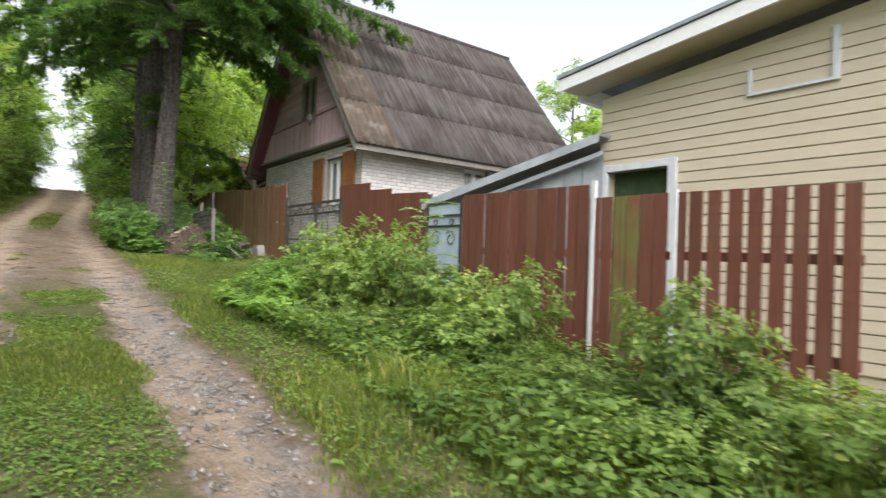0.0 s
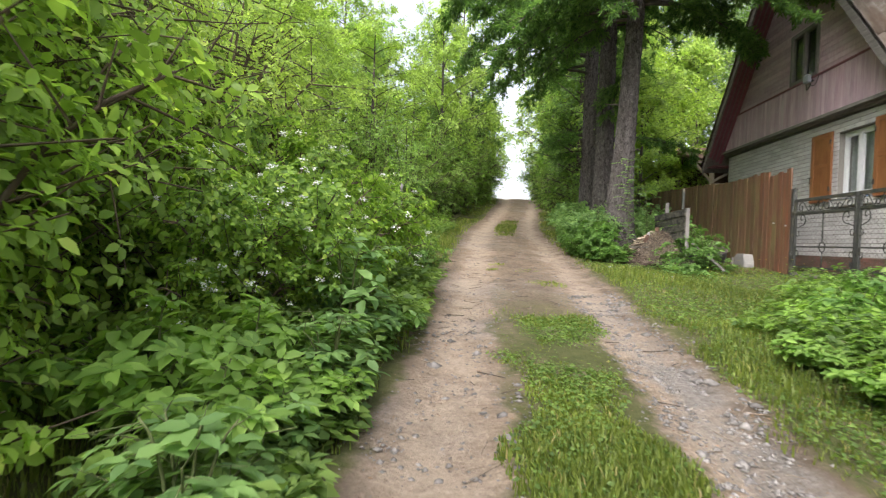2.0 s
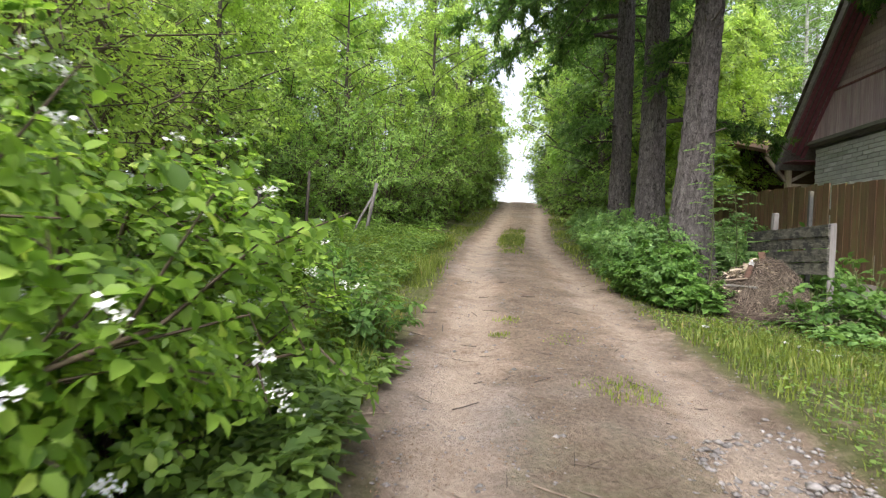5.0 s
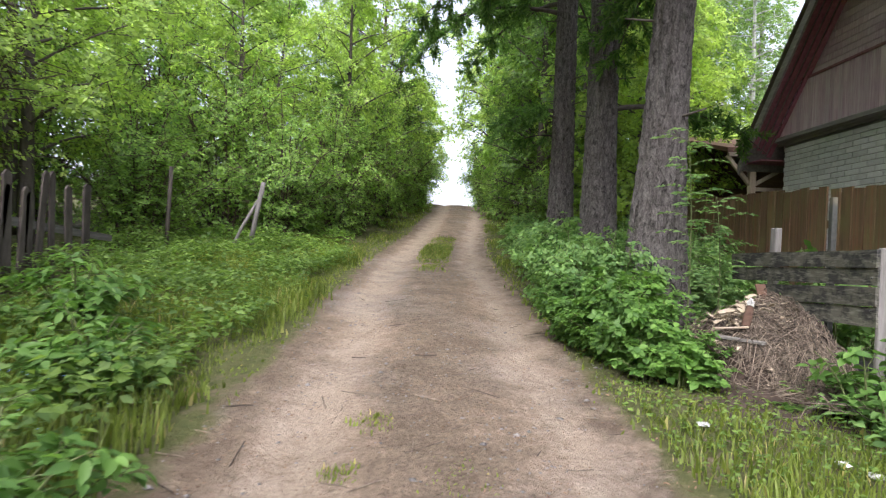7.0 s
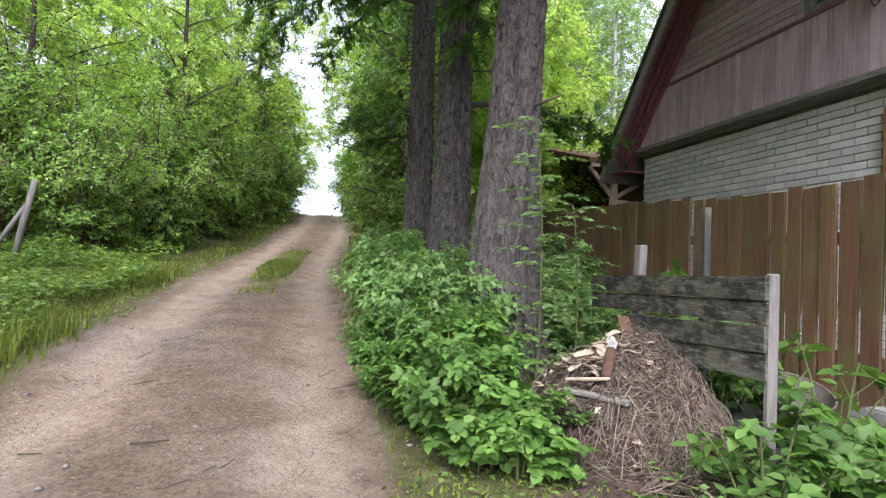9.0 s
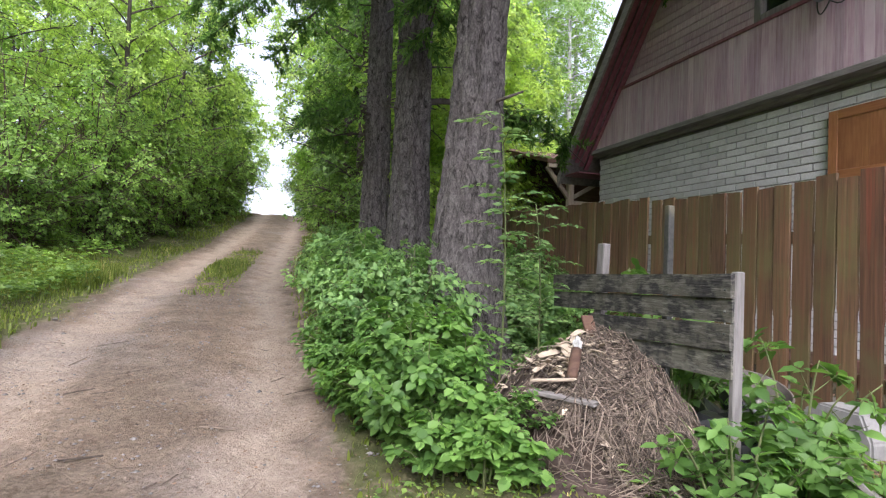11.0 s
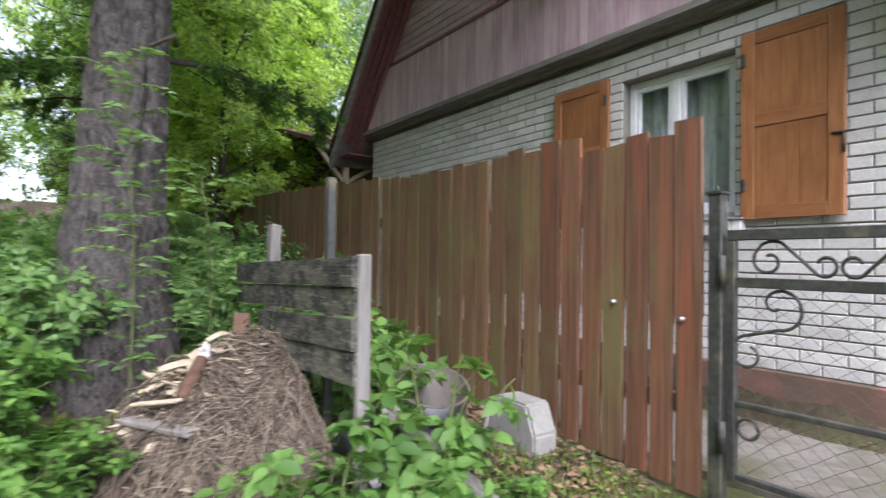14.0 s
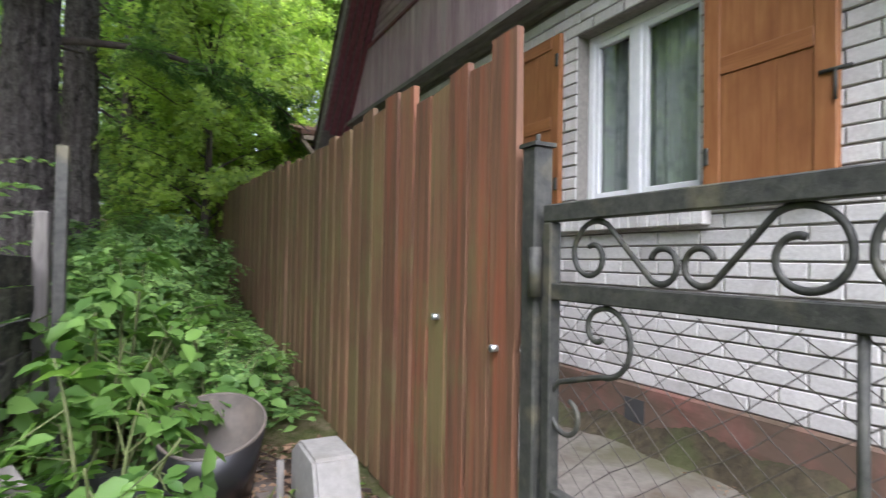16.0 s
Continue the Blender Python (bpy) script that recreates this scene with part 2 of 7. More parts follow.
M_WHITE = surf("white_paint", (0.68, 0.70, 0.72), (0.80, 0.81, 0.82), (12, 12, 12), rough=0.4, bump=0.05, rand=0.03)
M_TRIM = surf("grey_white_trim", (0.52, 0.55, 0.58), (0.64, 0.67, 0.70), (10, 10, 10), rough=0.5, bump=0.05, rand=0.03)
M_CREAM = surf("cream_siding", (0.506, 0.446, 0.335), (0.551, 0.491, 0.380), (3, 3, 30), (0.476, 0.425, 0.320), 0.8, 0.5, 0.8, 0.5, 0.05, rand=0.02)
M_SHEET = surf("galvanised_sheet", (0.24, 0.27, 0.30), (0.36, 0.39, 0.42), (5, 5, 5), (0.20, 0.22, 0.24), 2.0, rough=0.5, metal=0.35, bump=0.1)
M_BLUE = surf("blue_sheet", (0.27, 0.34, 0.42), (0.40, 0.48, 0.56), (6, 6, 6), (0.42, 0.45, 0.48), 2.5, rough=0.5, bump=0.1, rand=0.06)
M_DOOR = surf("dark_green_door", (0.025, 0.045, 0.018), (0.06, 0.10, 0.04), (8, 8, 8), rough=0.6)
M_IRON = surf("gate_iron", (0.028, 0.030, 0.028), (0.075, 0.075, 0.065), (30, 30, 30), (0.13, 0.12, 0.08), 6.0, 0.55, 0.7, 0.6, 0.35, metal=0.3, rand=0.15)
M_WIRE = surf("rusty_wire", (0.085, 0.075, 0.065), (0.15, 0.135, 0.12), (30, 30, 30), rough=0.6, metal=0.4)
M_CONCRETE = surf("concrete", (0.113, 0.103, 0.087), (0.179, 0.165, 0.143), (18, 18, 18), (0.066, 0.066, 0.030), 1.3, 0.48, 0.62, 0.95, 0.4, rand=0.05, dirt=((0.080, 0.063, 0.043), (3.0, 3.0, 3.0)))
M_LIMEBLOCK = surf("pale_concrete_block", (0.180, 0.176, 0.164), (0.245, 0.239, 0.224), (25, 25, 25), (0.172, 0.162, 0.138), 5.0, rough=0.9, bump=0.4, rand=0.05)
M_GREYWOOD = surf("weathered_wood", (0.104, 0.096, 0.084), (0.224, 0.208, 0.188), (30, 4, 30), rough=0.9, bump=0.5, rand=0.2)
M_GREYPOST = surf("weathered_post", (0.098, 0.092, 0.083), (0.190, 0.177, 0.164), (30, 30, 4), rough=0.9, bump=0.5, rand=0.2)
M_BLACKBOARD = surf("peeling_black_board", (0.010, 0.010, 0.009), (0.040, 0.038, 0.034), (90, 8, 90), (0.105, 0.100, 0.075), 7.0, 0.46, 0.58, 0.85, 0.8, rand=0.25, dirt=((0.20, 0.19, 0.155), (34.0, 11.0, 44.0)))
M_BARK = bark_material()
M_BARKDARK = surf("dark_bark", (0.045, 0.036, 0.030), (0.12, 0.10, 0.085), (20, 20, 5), rough=0.95, bump=0.6)
M_BIRCH = surf("birch_bark", (0.280, 0.272, 0.256), (0.480, 0.472, 0.448), (8, 8, 8), (0.040, 0.036, 0.032), 4.0, 0.55, 0.62, 0.8, 0.3)
M_TWIG = surf("twig", (0.07, 0.05, 0.035), (0.13, 0.10, 0.065), (20, 20, 20), rough=0.9, island=True)
M_GREENSTEM = surf("green_stem", (0.07, 0.10, 0.03), (0.12, 0.13, 0.05), (20, 20, 20), rough=0.8, island=True)
M_STRAW = surf("dead_stalks", (0.060, 0.043, 0.030), (0.200, 0.160, 0.120), (20, 20, 20), rough=0.9, rand=0.75, island=True)
M_HEAP = surf("compost_soil", (0.024, 0.016, 0.012), (0.085, 0.060, 0.045), (22, 22, 22), (0.085, 0.058, 0.044), 5.0, rough=0.97, bump=1.0)
M_CHIPS = surf("split_wood_chips", (0.302, 0.238, 0.158), (0.475, 0.403, 0.302), (20, 20, 20), rough=0.85, rand=0.3, island=True)
M_STONE = surf("gravel", (0.11, 0.10, 0.092), (0.23, 0.215, 0.20), (20, 20, 20), rough=0.9, rand=0.35, island=True)
M_LITTER = surf("leaf_litter", (0.13, 0.08, 0.05), (0.25, 0.165, 0.10), (20, 20, 20), rough=0.9, rand=0.4, island=True)
M_PLASTIC = surf("black_plastic", (0.012, 0.012, 0.013), (0.025, 0.025, 0.027), (5, 5, 5), rough=0.28, bump=0.1, spec=0.6)
M_BUCKET = surf("grey_bucket", (0.055, 0.047, 0.040), (0.115, 0.100, 0.085), (9, 9, 9), (0.12, 0.10, 0.08), 5.0, rough=0.7)
M_SHEDWOOD = surf("shed_wood", (0.070, 0.035, 0.022), (0.133, 0.077, 0.049), (4, 30, 30), rough=0.85)
M_PALEWOOD = surf("bare_timber", (0.30, 0.24, 0.17), (0.45, 0.37, 0.28), (30, 30, 4), rough=0.8)
M_PETAL = surf("white_petals", (0.74, 0.74, 0.70), (0.86, 0.86, 0.82), (20, 20, 20), rough=0.6, island=True, rand=0.08)
M_BLUEPETAL = surf("forget_me_not", (0.12, 0.24, 0.62), (0.25, 0.40, 0.8), (20, 20, 20), rough=0.6, island=True, rand=0.1)
M_YELLOWPETAL = surf("yellow_petals", (0.75, 0.55, 0.04), (0.85, 0.68, 0.08), (20, 20, 20), rough=0.6, island=True, rand=0.1)
M_PAPER = surf("paper", (0.40, 0.40, 0.38), (0.52, 0.52, 0.50), (20, 20, 20), rough=0.8, rand=0.1)
M_CURTAIN = surf("lace_curtain", (0.255, 0.292, 0.270), (0.375, 0.413, 0.390), (70, 70, 3), (0.188, 0.217, 0.210), 12.0, rough=0.9, rand=0.0)
# near-black colour that paints the shade inside rooms and vent holes
M_UNLIT = surf("unlit_hollow", (0.03, 0.03, 0.03), (0.05, 0.05, 0.05), (4, 4, 4), rough=0.9)
M_STEEL = surf("bolt_steel", (0.4, 0.42, 0.45), (0.55, 0.57, 0.6), (30, 30, 30), rough=0.35, metal=0.8)
M_LEAF_A = leafy("shrub_leaves", (0.161, 0.268, 0.054), (0.395, 0.580, 0.126), 0.38, 0.42, (0.641, 0.743, 0.193))
M_LEAF_S = leafy("blossom_shrub_leaves", (0.088, 0.175, 0.030), (0.290, 0.450, 0.080), 0.36, 0.42, (0.50, 0.62, 0.15))
M_LEAF_B = leafy("willow_leaves", (0.228, 0.349, 0.099), (0.512, 0.655, 0.172), 0.4)
M_LEAF_C = leafy("raspberry_leaves", (0.125, 0.205, 0.060), (0.300, 0.415, 0.130), 0.38, 0.5, (0.46, 0.47, 0.16))
M_LEAF_D = leafy("hazel_leaves", (0.132, 0.236, 0.070), (0.329, 0.511, 0.127), 0.38)
M_LEAF_E = leafy("elder_leaves", (0.112, 0.218, 0.082), (0.260, 0.420, 0.152), 0.3, 0.5)
M_LEAF_H = leafy("linden_leaves", (0.070, 0.135, 0.040), (0.200, 0.330, 0.090), 0.3, 0.5)
M_LEAF_G = leafy("verge_herb_leaves", (0.150, 0.275, 0.062), (0.330, 0.510, 0.130), 0.35, 0.5)
M_MOSSBANK = surf("mossy_soil", (0.020, 0.017, 0.010), (0.075, 0.060, 0.034), (26, 26, 26), (0.050, 0.058, 0.020), 4.0, 0.45, 0.65, 0.97, 0.9, rand=0.0)
M_LEAF_T = leafy("tree_leaves", (0.201, 0.302, 0.090), (0.474, 0.636, 0.168), 0.42)
M_LEAF_BI = leafy("birch_leaves", (0.145, 0.246, 0.087), (0.290, 0.435, 0.160), 0.4)
M_NEEDLE = leafy("larch_needles", (0.050, 0.115, 0.038), (0.175, 0.310, 0.088), 0.35, 0.6)
M_GRASS = leafy("grass_blades", (0.094, 0.132, 0.026), (0.226, 0.285, 0.061), 0.32, 0.5, (0.440, 0.360, 0.187))
M_LEAF_F = leafy("currant_leaves", (0.068, 0.150, 0.038), (0.180, 0.325, 0.086), 0.32, 0.5)
M_MOSS = leafy("yard_moss", (0.055, 0.065, 0.022), (0.12, 0.125, 0.04), 0.1, 0.8, (0.16, 0.10, 0.06))
M_HERB = leafy("ground_herbs", (0.079, 0.143, 0.040), (0.200, 0.308, 0.079), 0.3, 0.5)


def glass_material():
    m, nt, links, b = nodes_of("window_glass")
    b.inputs["Base Color"].default_value = (0.95, 0.97, 0.97, 1)
    b.inputs["Roughness"].default_value = 0.02
    b.inputs["Transmission Weight"].default_value = 1.0
    b.inputs["IOR"].default_value = 1.5
    return m


M_GLASS = glass_material()

# ---- building tools ----
ORIGIN = {}


def root(name, at, label="", category="", group="", kind=""):
    """An Empty at the base of a thing; its parts hang under it."""
    ob = new(name)
    ob.location = at
    ob.empty_display_size = 0.1
    ORIGIN[ob.name] = Vector(at)
    return tagged(ob, label, category, group, kind)


def link_mesh(name, me, material, parent=None, label="", at=None, kind=""):
    me.materials.append(material)
    ob = new(name, me)
    if parent is not None:
        ob.parent = parent
        ORIGIN[ob.name] = ORIGIN[parent.name]
    elif at is not None:
        ob.location = at
        ORIGIN[ob.name] = Vector(at)
    return tagged(ob, label, kind=kind)


def part(name, bm, material, parent=None, label="", smooth=False, at=None, kind=""):
    """Links a bmesh, built in the world's place, as one mesh under a thing or a part (or as a thing at 'at')."""
    o = ORIGIN[parent.name] if parent is not None else Vector(at or (0, 0, 0))
    bmesh.ops.translate(bm, verts=bm.verts, vec=-o)
    bmesh.ops.recalc_face_normals(bm, faces=bm.faces)
    me = bpy.data.meshes.new(name)
    bm.to_mesh(me)
    bm.free()
    if smooth:
        me.shade_smooth()
    return link_mesh(name, me, material, parent, label, at, kind)


def mesh_np(name, v, f):
    """A mesh of triangles from arrays."""
    me = bpy.data.meshes.new(name)
    v, f = np.ascontiguousarray(v, dtype=np.float32), np.ascontiguousarray(f, dtype=np.int32)
    me.vertices.add(len(v))
    me.vertices.foreach_set("co", v.ravel())
    me.loops.add(f.size)
    me.loops.foreach_set("vertex_index", f.ravel())
    me.polygons.add(len(f))
    me.polygons.foreach_set("loop_start", np.arange(0, f.size, f.shape[1], dtype=np.int32))
    me.update(calc_edges=True)
    return me


def box(bm, x0, x1, y0, y1, z0, z1, m=None, bevel=0.0):
    ret = bmesh.ops.create_cube(bm, size=1.0, matrix=Matrix.LocRotScale(((x0 + x1) / 2, (y0 + y1) / 2, (z0 + z1) / 2), None, (abs(x1 - x0), abs(y1 - y0), abs(z1 - z0))))
    verts = ret["verts"]
    if bevel:
        edges = list({e for v in verts for e in v.link_edges})
        out = bmesh.ops.bevel(bm, geom=edges, offset=bevel, segments=1, affect="EDGES", profile=0.5)
        verts = list({v for v in out["verts"]} | {v for v in verts if v.is_valid})
    if m is not None:
        bmesh.ops.transform(bm, matrix=m, verts=verts)
    return verts


def boxpart(name, dims, material, parent=None, label="", m=None, bevel=0.0, at=None, kind=""):
    bm = bmesh.new()
    box(bm, *dims, m=m, bevel=bevel)
    return part(name, bm, material, parent, label, at=at, kind=kind)


def prism(bm, outline, axis, lo, hi):
    """A flat outline (pairs) pushed along an axis from lo to hi."""
    def at(a, b, c):
        return {"x": (c, a, b), "y": (a, c, b), "z": (a, b, c)}[axis]
    low = [bm.verts.new(at(a, b, lo)) for a, b in outline]
    top = [bm.verts.new(at(a, b, hi)) for a, b in outline]
    n = len(outline)
    bm.faces.new(low[::-1])
    bm.faces.new(top)
    for i in range(n):
        bm.faces.new((low[i], low[(i + 1) % n], top[(i + 1) % n], top[i]))


def tube_np(points, radii, sides=6, close=True):
    """A tapered tube along points: vertices and triangles."""
    p = np.asarray(points, float)
    r = np.broadcast_to(np.asarray(radii, float), (len(p),))
    d = np.gradient(p, axis=0)
    d /= np.linalg.norm(d, axis=1)[:, None] + 1e-9
    ref = np.where(np.abs(d[:, 2:3]) > 0.9, np.array([[1.0, 0, 0]]), np.array([[0, 0, 1.0]]))
    if len(p) > 2 and np.abs(d[:, 2]).max() > 0.9 and np.abs(d[:, 2]).min() < 0.9:
        ref = np.broadcast_to(np.array([[1.0, 0.02, 0.01]]), d.shape)
    u = np.cross(d, ref)
    u /= np.linalg.norm(u, axis=1)[:, None] + 1e-9
    w = np.cross(d, u)
    a = np.arange(sides) * 2 * math.pi / sides
    v = p[:, None] + r[:, None, None] * (np.cos(a)[None, :, None] * u[:, None] + np.sin(a)[None, :, None] * w[:, None])
    v = v.reshape(-1, 3)
    i, j = np.meshgrid(np.arange(len(p) - 1), np.arange(sides), indexing="ij")
    k = (j + 1) % sides
    q0, q1, q2, q3 = i * sides + j, i * sides + k, (i + 1) * sides + k, (i + 1) * sides + j
    f = np.concatenate([np.stack([q0, q1, q2], -1).reshape(-1, 3), np.stack([q0, q2, q3], -1).reshape(-1, 3)])
    if close:
        n = len(v)
        v = np.concatenate([v, p[:1], p[-1:]])
        j = np.arange(sides)
        e = (len(p) - 1) * sides
        f = np.concatenate([f, np.stack([np.full(sides, n), (j + 1) % sides, j], -1), np.stack([np.full(sides, n + 1), e + j, e + (j + 1) % sides], -1)])
    return v, f


def join_np(chunks):
    vs, fs, n = [], [], 0
    for v, f in chunks:
        vs.append(v)
        fs.append(f + n)
        n += len(v)
    return np.concatenate(vs), np.concatenate(fs)


def tubepart(name, chunks, material, parent=None, label="", smooth=True, at=None, kind=""):
    v, f = join_np(chunks)
    o = ORIGIN[parent.name] if parent is not None else Vector(at or (0, 0, 0))
    me = mesh_np(name, v - np.array(o), f)
    if smooth:
        me.shade_smooth()
    return link_mesh(name, me, material, parent, label, at, kind)


def unit(a):
    return a / (np.linalg.norm(a, axis=-1, keepdims=True) + 1e-9)


def leaves_np(p, d, n, length, width, wide=False):
    """Folded leaves at p, pointing along d, facing n: two triangles each, or six for large ones."""
    d = unit(d)
    s = unit(np.cross(d, n))
    n = np.cross(s, d)
    L, W = np.asarray(length).reshape(-1, 1), np.asarray(width).reshape(-1, 1)
    k = len(p)
    if not wide:
        v = np.stack([p, p + d * L * 0.45 + s * W * 0.5 + n * W * 0.14, p + d * L - n * L * 0.12, p + d * L * 0.45 - s * W * 0.5 + n * W * 0.14], 1)
        f = np.array([[0, 1, 2], [0, 2, 3]])
        c = 4
    else:
        mid = p + d * L * 0.5 - n * L * 0.03
        v = np.stack([p, p + d * L * 0.25 + s * W * 0.42 + n * W * 0.12, p + d * L * 0.62 + s * W * 0.40 + n * W * 0.08, p + d * L - n * L * 0.16,
                      p + d * L * 0.62 - s * W * 0.40 + n * W * 0.08, p + d * L * 0.25 - s * W * 0.42 + n * W * 0.12, mid], 1)
        f = np.array([[0, 1, 6], [1, 2, 6], [2, 3, 6], [3, 4, 6], [4, 5, 6], [5, 0, 6]])
        c = 7
    return v.reshape(-1, 3), (np.arange(k)[:, None, None] * c + f[None]).reshape(-1, 3)


def bezier(a, b, c, n):
    t = np.linspace(0, 1, n)[:, None]
    return (1 - t) ** 2 * a + 2 * t * (1 - t) * b + t ** 2 * c


# ---- the lie of the land ----
def smooth(a, lo, hi):
    t = np.clip((a - lo) / (hi - lo), 0, 1)
    return t * t * (3 - 2 * t)


def bend(y):
    """How far the lane has drifted to one side."""
    return 1.15 * smooth(np.asarray(y, float), 16.0, 34.0)


def land(x, y):
    """Height of the ground: a lane that climbs to a crest, worn into two ruts."""
    x, y = np.asarray(x, float), np.asarray(y, float)
    z = np.interp(y, (-400, -60, -5, 0, 12, 18, 23, 28, 34, 40, 60, 400), (-12, -4.5, -0.5, -0.04, 1.04, 1.60, 2.15, 2.95, 3.85, 4.1, 3.9, -14))
    yard = smooth(x, 4.2, 4.5) * (x < 40) * smooth(y, 7.6, 8.2) * (1 - smooth(y, 17.2, 18.6))
    z = z * (1 - yard) + np.minimum(z, 0.86) * yard
    x = x - bend(y)
    near = smooth(y, -30, -10) * (1 - smooth(y, 34, 44))
    rut = np.exp(-((x + 0.52) / 0.26) ** 2) + np.exp(-((x - 0.88) / 0.26) ** 2)
    z = z - 0.045 * rut * near
    z = z + near * (0.10 * smooth(-x, 1.0, 3.0) * smooth(y, 9, 16) + 0.35 * smooth(-x, 1.3, 4.0) * smooth(y, 19, 25) + 0.25 * smooth(x, 1.4, 3.5) * smooth(y, 14, 22))
    z = z + 0.035 * np.sin(x * 1.7 + 0.6 * y) * np.sin(y * 1.3 + 0.4) * smooth(np.abs(x), 1.2, 2.4)
    return z


def up(x, y):
    return float(land(x, y))

# ---- ground ----
def ground_sheet():
    def axis(lo, a, b, hi, step, coarse):
        fine = np.arange(a, b, step)
        grow = np.cumsum(step * 1.22 ** np.arange(1, coarse))
        left, right = a - grow[grow < a - lo], fine[-1] + grow[grow < hi - fine[-1]]
        return np.concatenate([[lo], left[::-1], fine, right, [hi]])
    xs, ys = axis(-400, -5.0, 6.0, 400, 0.10, 40), axis(-400, -1.0, 24.0, 400, 0.10, 40)
    x, y = np.meshgrid(xs, ys)
    rng = np.random.default_rng(3)
    z = land(x, y) + 0.008 * rng.standard_normal(x.shape) * (np.abs(x) < 5)
    v = np.stack([x, y, z], -1).reshape(-1, 3)
    nx = len(xs)
    i, j = np.meshgrid(np.arange(len(ys) - 1), np.arange(nx - 1), indexing="ij")
    a = (i * nx + j).ravel()
    me = mesh_np("ground", v, np.concatenate([np.stack([a, a + 1, a + nx + 1], -1), np.stack([a, a + nx + 1, a + nx], -1)]))
    me.shade_smooth()
    ob = link_mesh("ground", me, M_GROUND)
    return tagged(ob, "pinkish dirt lane with two worn wheel ruts and grassy verges", "ground", kind="structure")


ground_sheet()

# ---- the brick house with the purple gable ----
HX, HY0, HY1, HXB = 5.68, 10.66, 16.86, 12.3      # street front, near corner, far corner, back
PLINTH, EAVE, RIDGE, HYM = 1.27, 3.62, 7.95, 13.76
COURSE, BRICK_L, JOINT = 0.077, 0.258, 0.010
WY0, WY1, WZ0, WZ1 = 11.57, 12.48, 2.30, 3.42      # street window
SX0, SX1, SZ0, SZ1 = 8.56, 9.35, 2.05, 3.38        # side window

house = root("house", (HX, HY0, 0.9), "white brick house with purple boarded gable and grey corrugated slate roof", "house")


def wall_with_hole(name, u0, u1, z0, z1, hole, axis, lo, hi, material, parent):
    """A wall in one plane with one opening through it."""
    bm = bmesh.new()
    a0, a1, b0, b1 = hole
    for ua, ub, za, zb in ((u0, a0, z0, z1), (a1, u1, z0, z1), (a0, a1, z0, b0), (a0, a1, b1, z1)):
        if axis == "x":
            box(bm, lo, hi, ua, ub, za, zb)
        else:
            box(bm, ua, ub, lo, hi, za, zb)
    return part(name, bm, material, parent)


front = wall_with_hole("wall", HY0 + 0.012, HY1 - 0.012, PLINTH, EAVE, (WY0, WY1, WZ0, WZ1), "x", HX + 0.012, HX + 0.32, M_MORTAR, house)
tagged(front, "wall of white silicate bricks with grey joints")
side = wall_with_hole("wall", HX + 0.321, HXB, PLINTH, EAVE, (SX0, SX1, SZ0, SZ1), "y", HY0 + 0.012, HY0 + 0.32, M_MORTAR, house)
tagged(side, "side wall of white silicate bricks")
boxpart("wall", (HX + 0.33, HXB, HY1 - 0.32, HY1, PLINTH, EAVE), M_MORTAR, house)
boxpart("wall", (HXB, HXB + 0.3, HY0 + 0.33, HY1, PLINTH, EAVE), M_MORTAR, house)
plinth = boxpart("plinth", (HX - 0.02, HX + 0.3, HY0 - 0.02, HY1, 0.55, PLINTH), M_PLINTH, house, "red-painted plinth, dirty and mossy low down", bevel=0.012)
boxpart("plinth", (HX + 0.301, HXB, HY0 - 0.02, HY0 + 0.3, 0.55, PLINTH), M_PLINTH, house, "red-painted plinth of the side wall")
boxpart("plinth", (HX + 0.301, HXB, HY1 - 0.3, HY1, 0.55, PLINTH), M_PLINTH, house)
# vents are flat dark slabs, the shade of the holes painted on
for y in (11.88, 13.6):
    boxpart("vent", (HX - 0.024, HX - 0.01, y, y + 0.14, 1.06, 1.19), M_UNLIT, plinth, "dark square standing in for a shaded vent hole")
boxpart("vent", (7.05, 7.13, HY0 - 0.024, HY0 - 0.01, 0.98, 1.15), M_UNLIT, plinth, "narrow dark slab standing in for a shaded vent hole")

# roof: two slopes, gable triangle, overhangs
SLOPE = (RIDGE - 3.52) / (HYM - 10.2)
RX0, RX1 = 5.20, 12.75


def roof_z(y):
    return RIDGE - SLOPE * abs(y - HYM)


bm = bmesh.new()
prism(bm, [(HY0 - 0.05, roof_z(HY0 - 0.05) - 0.12), (HYM, RIDGE - 0.16), (HY1 + 0.05, roof_z(HY1 + 0.05) - 0.12), (HY1 + 0.05, EAVE), (HY0 - 0.05, EAVE)], "x", HX + 0.03, HX + 0.2)
gable_wall = part("gable", bm, M_PURPLE, house, "gable boarded in faded purple wood")
bm = bmesh.new()
prism(bm, [(HY0 - 0.05, roof_z(HY0 - 0.05) - 0.12), (HYM, RIDGE - 0.16), (HY1 + 0.05, roof_z(HY1 + 0.05) - 0.12), (HY1 + 0.05, EAVE), (HY0 - 0.05, EAVE)], "x", HXB, HXB + 0.2)
part("gable", bm, M_PURPLE, house)

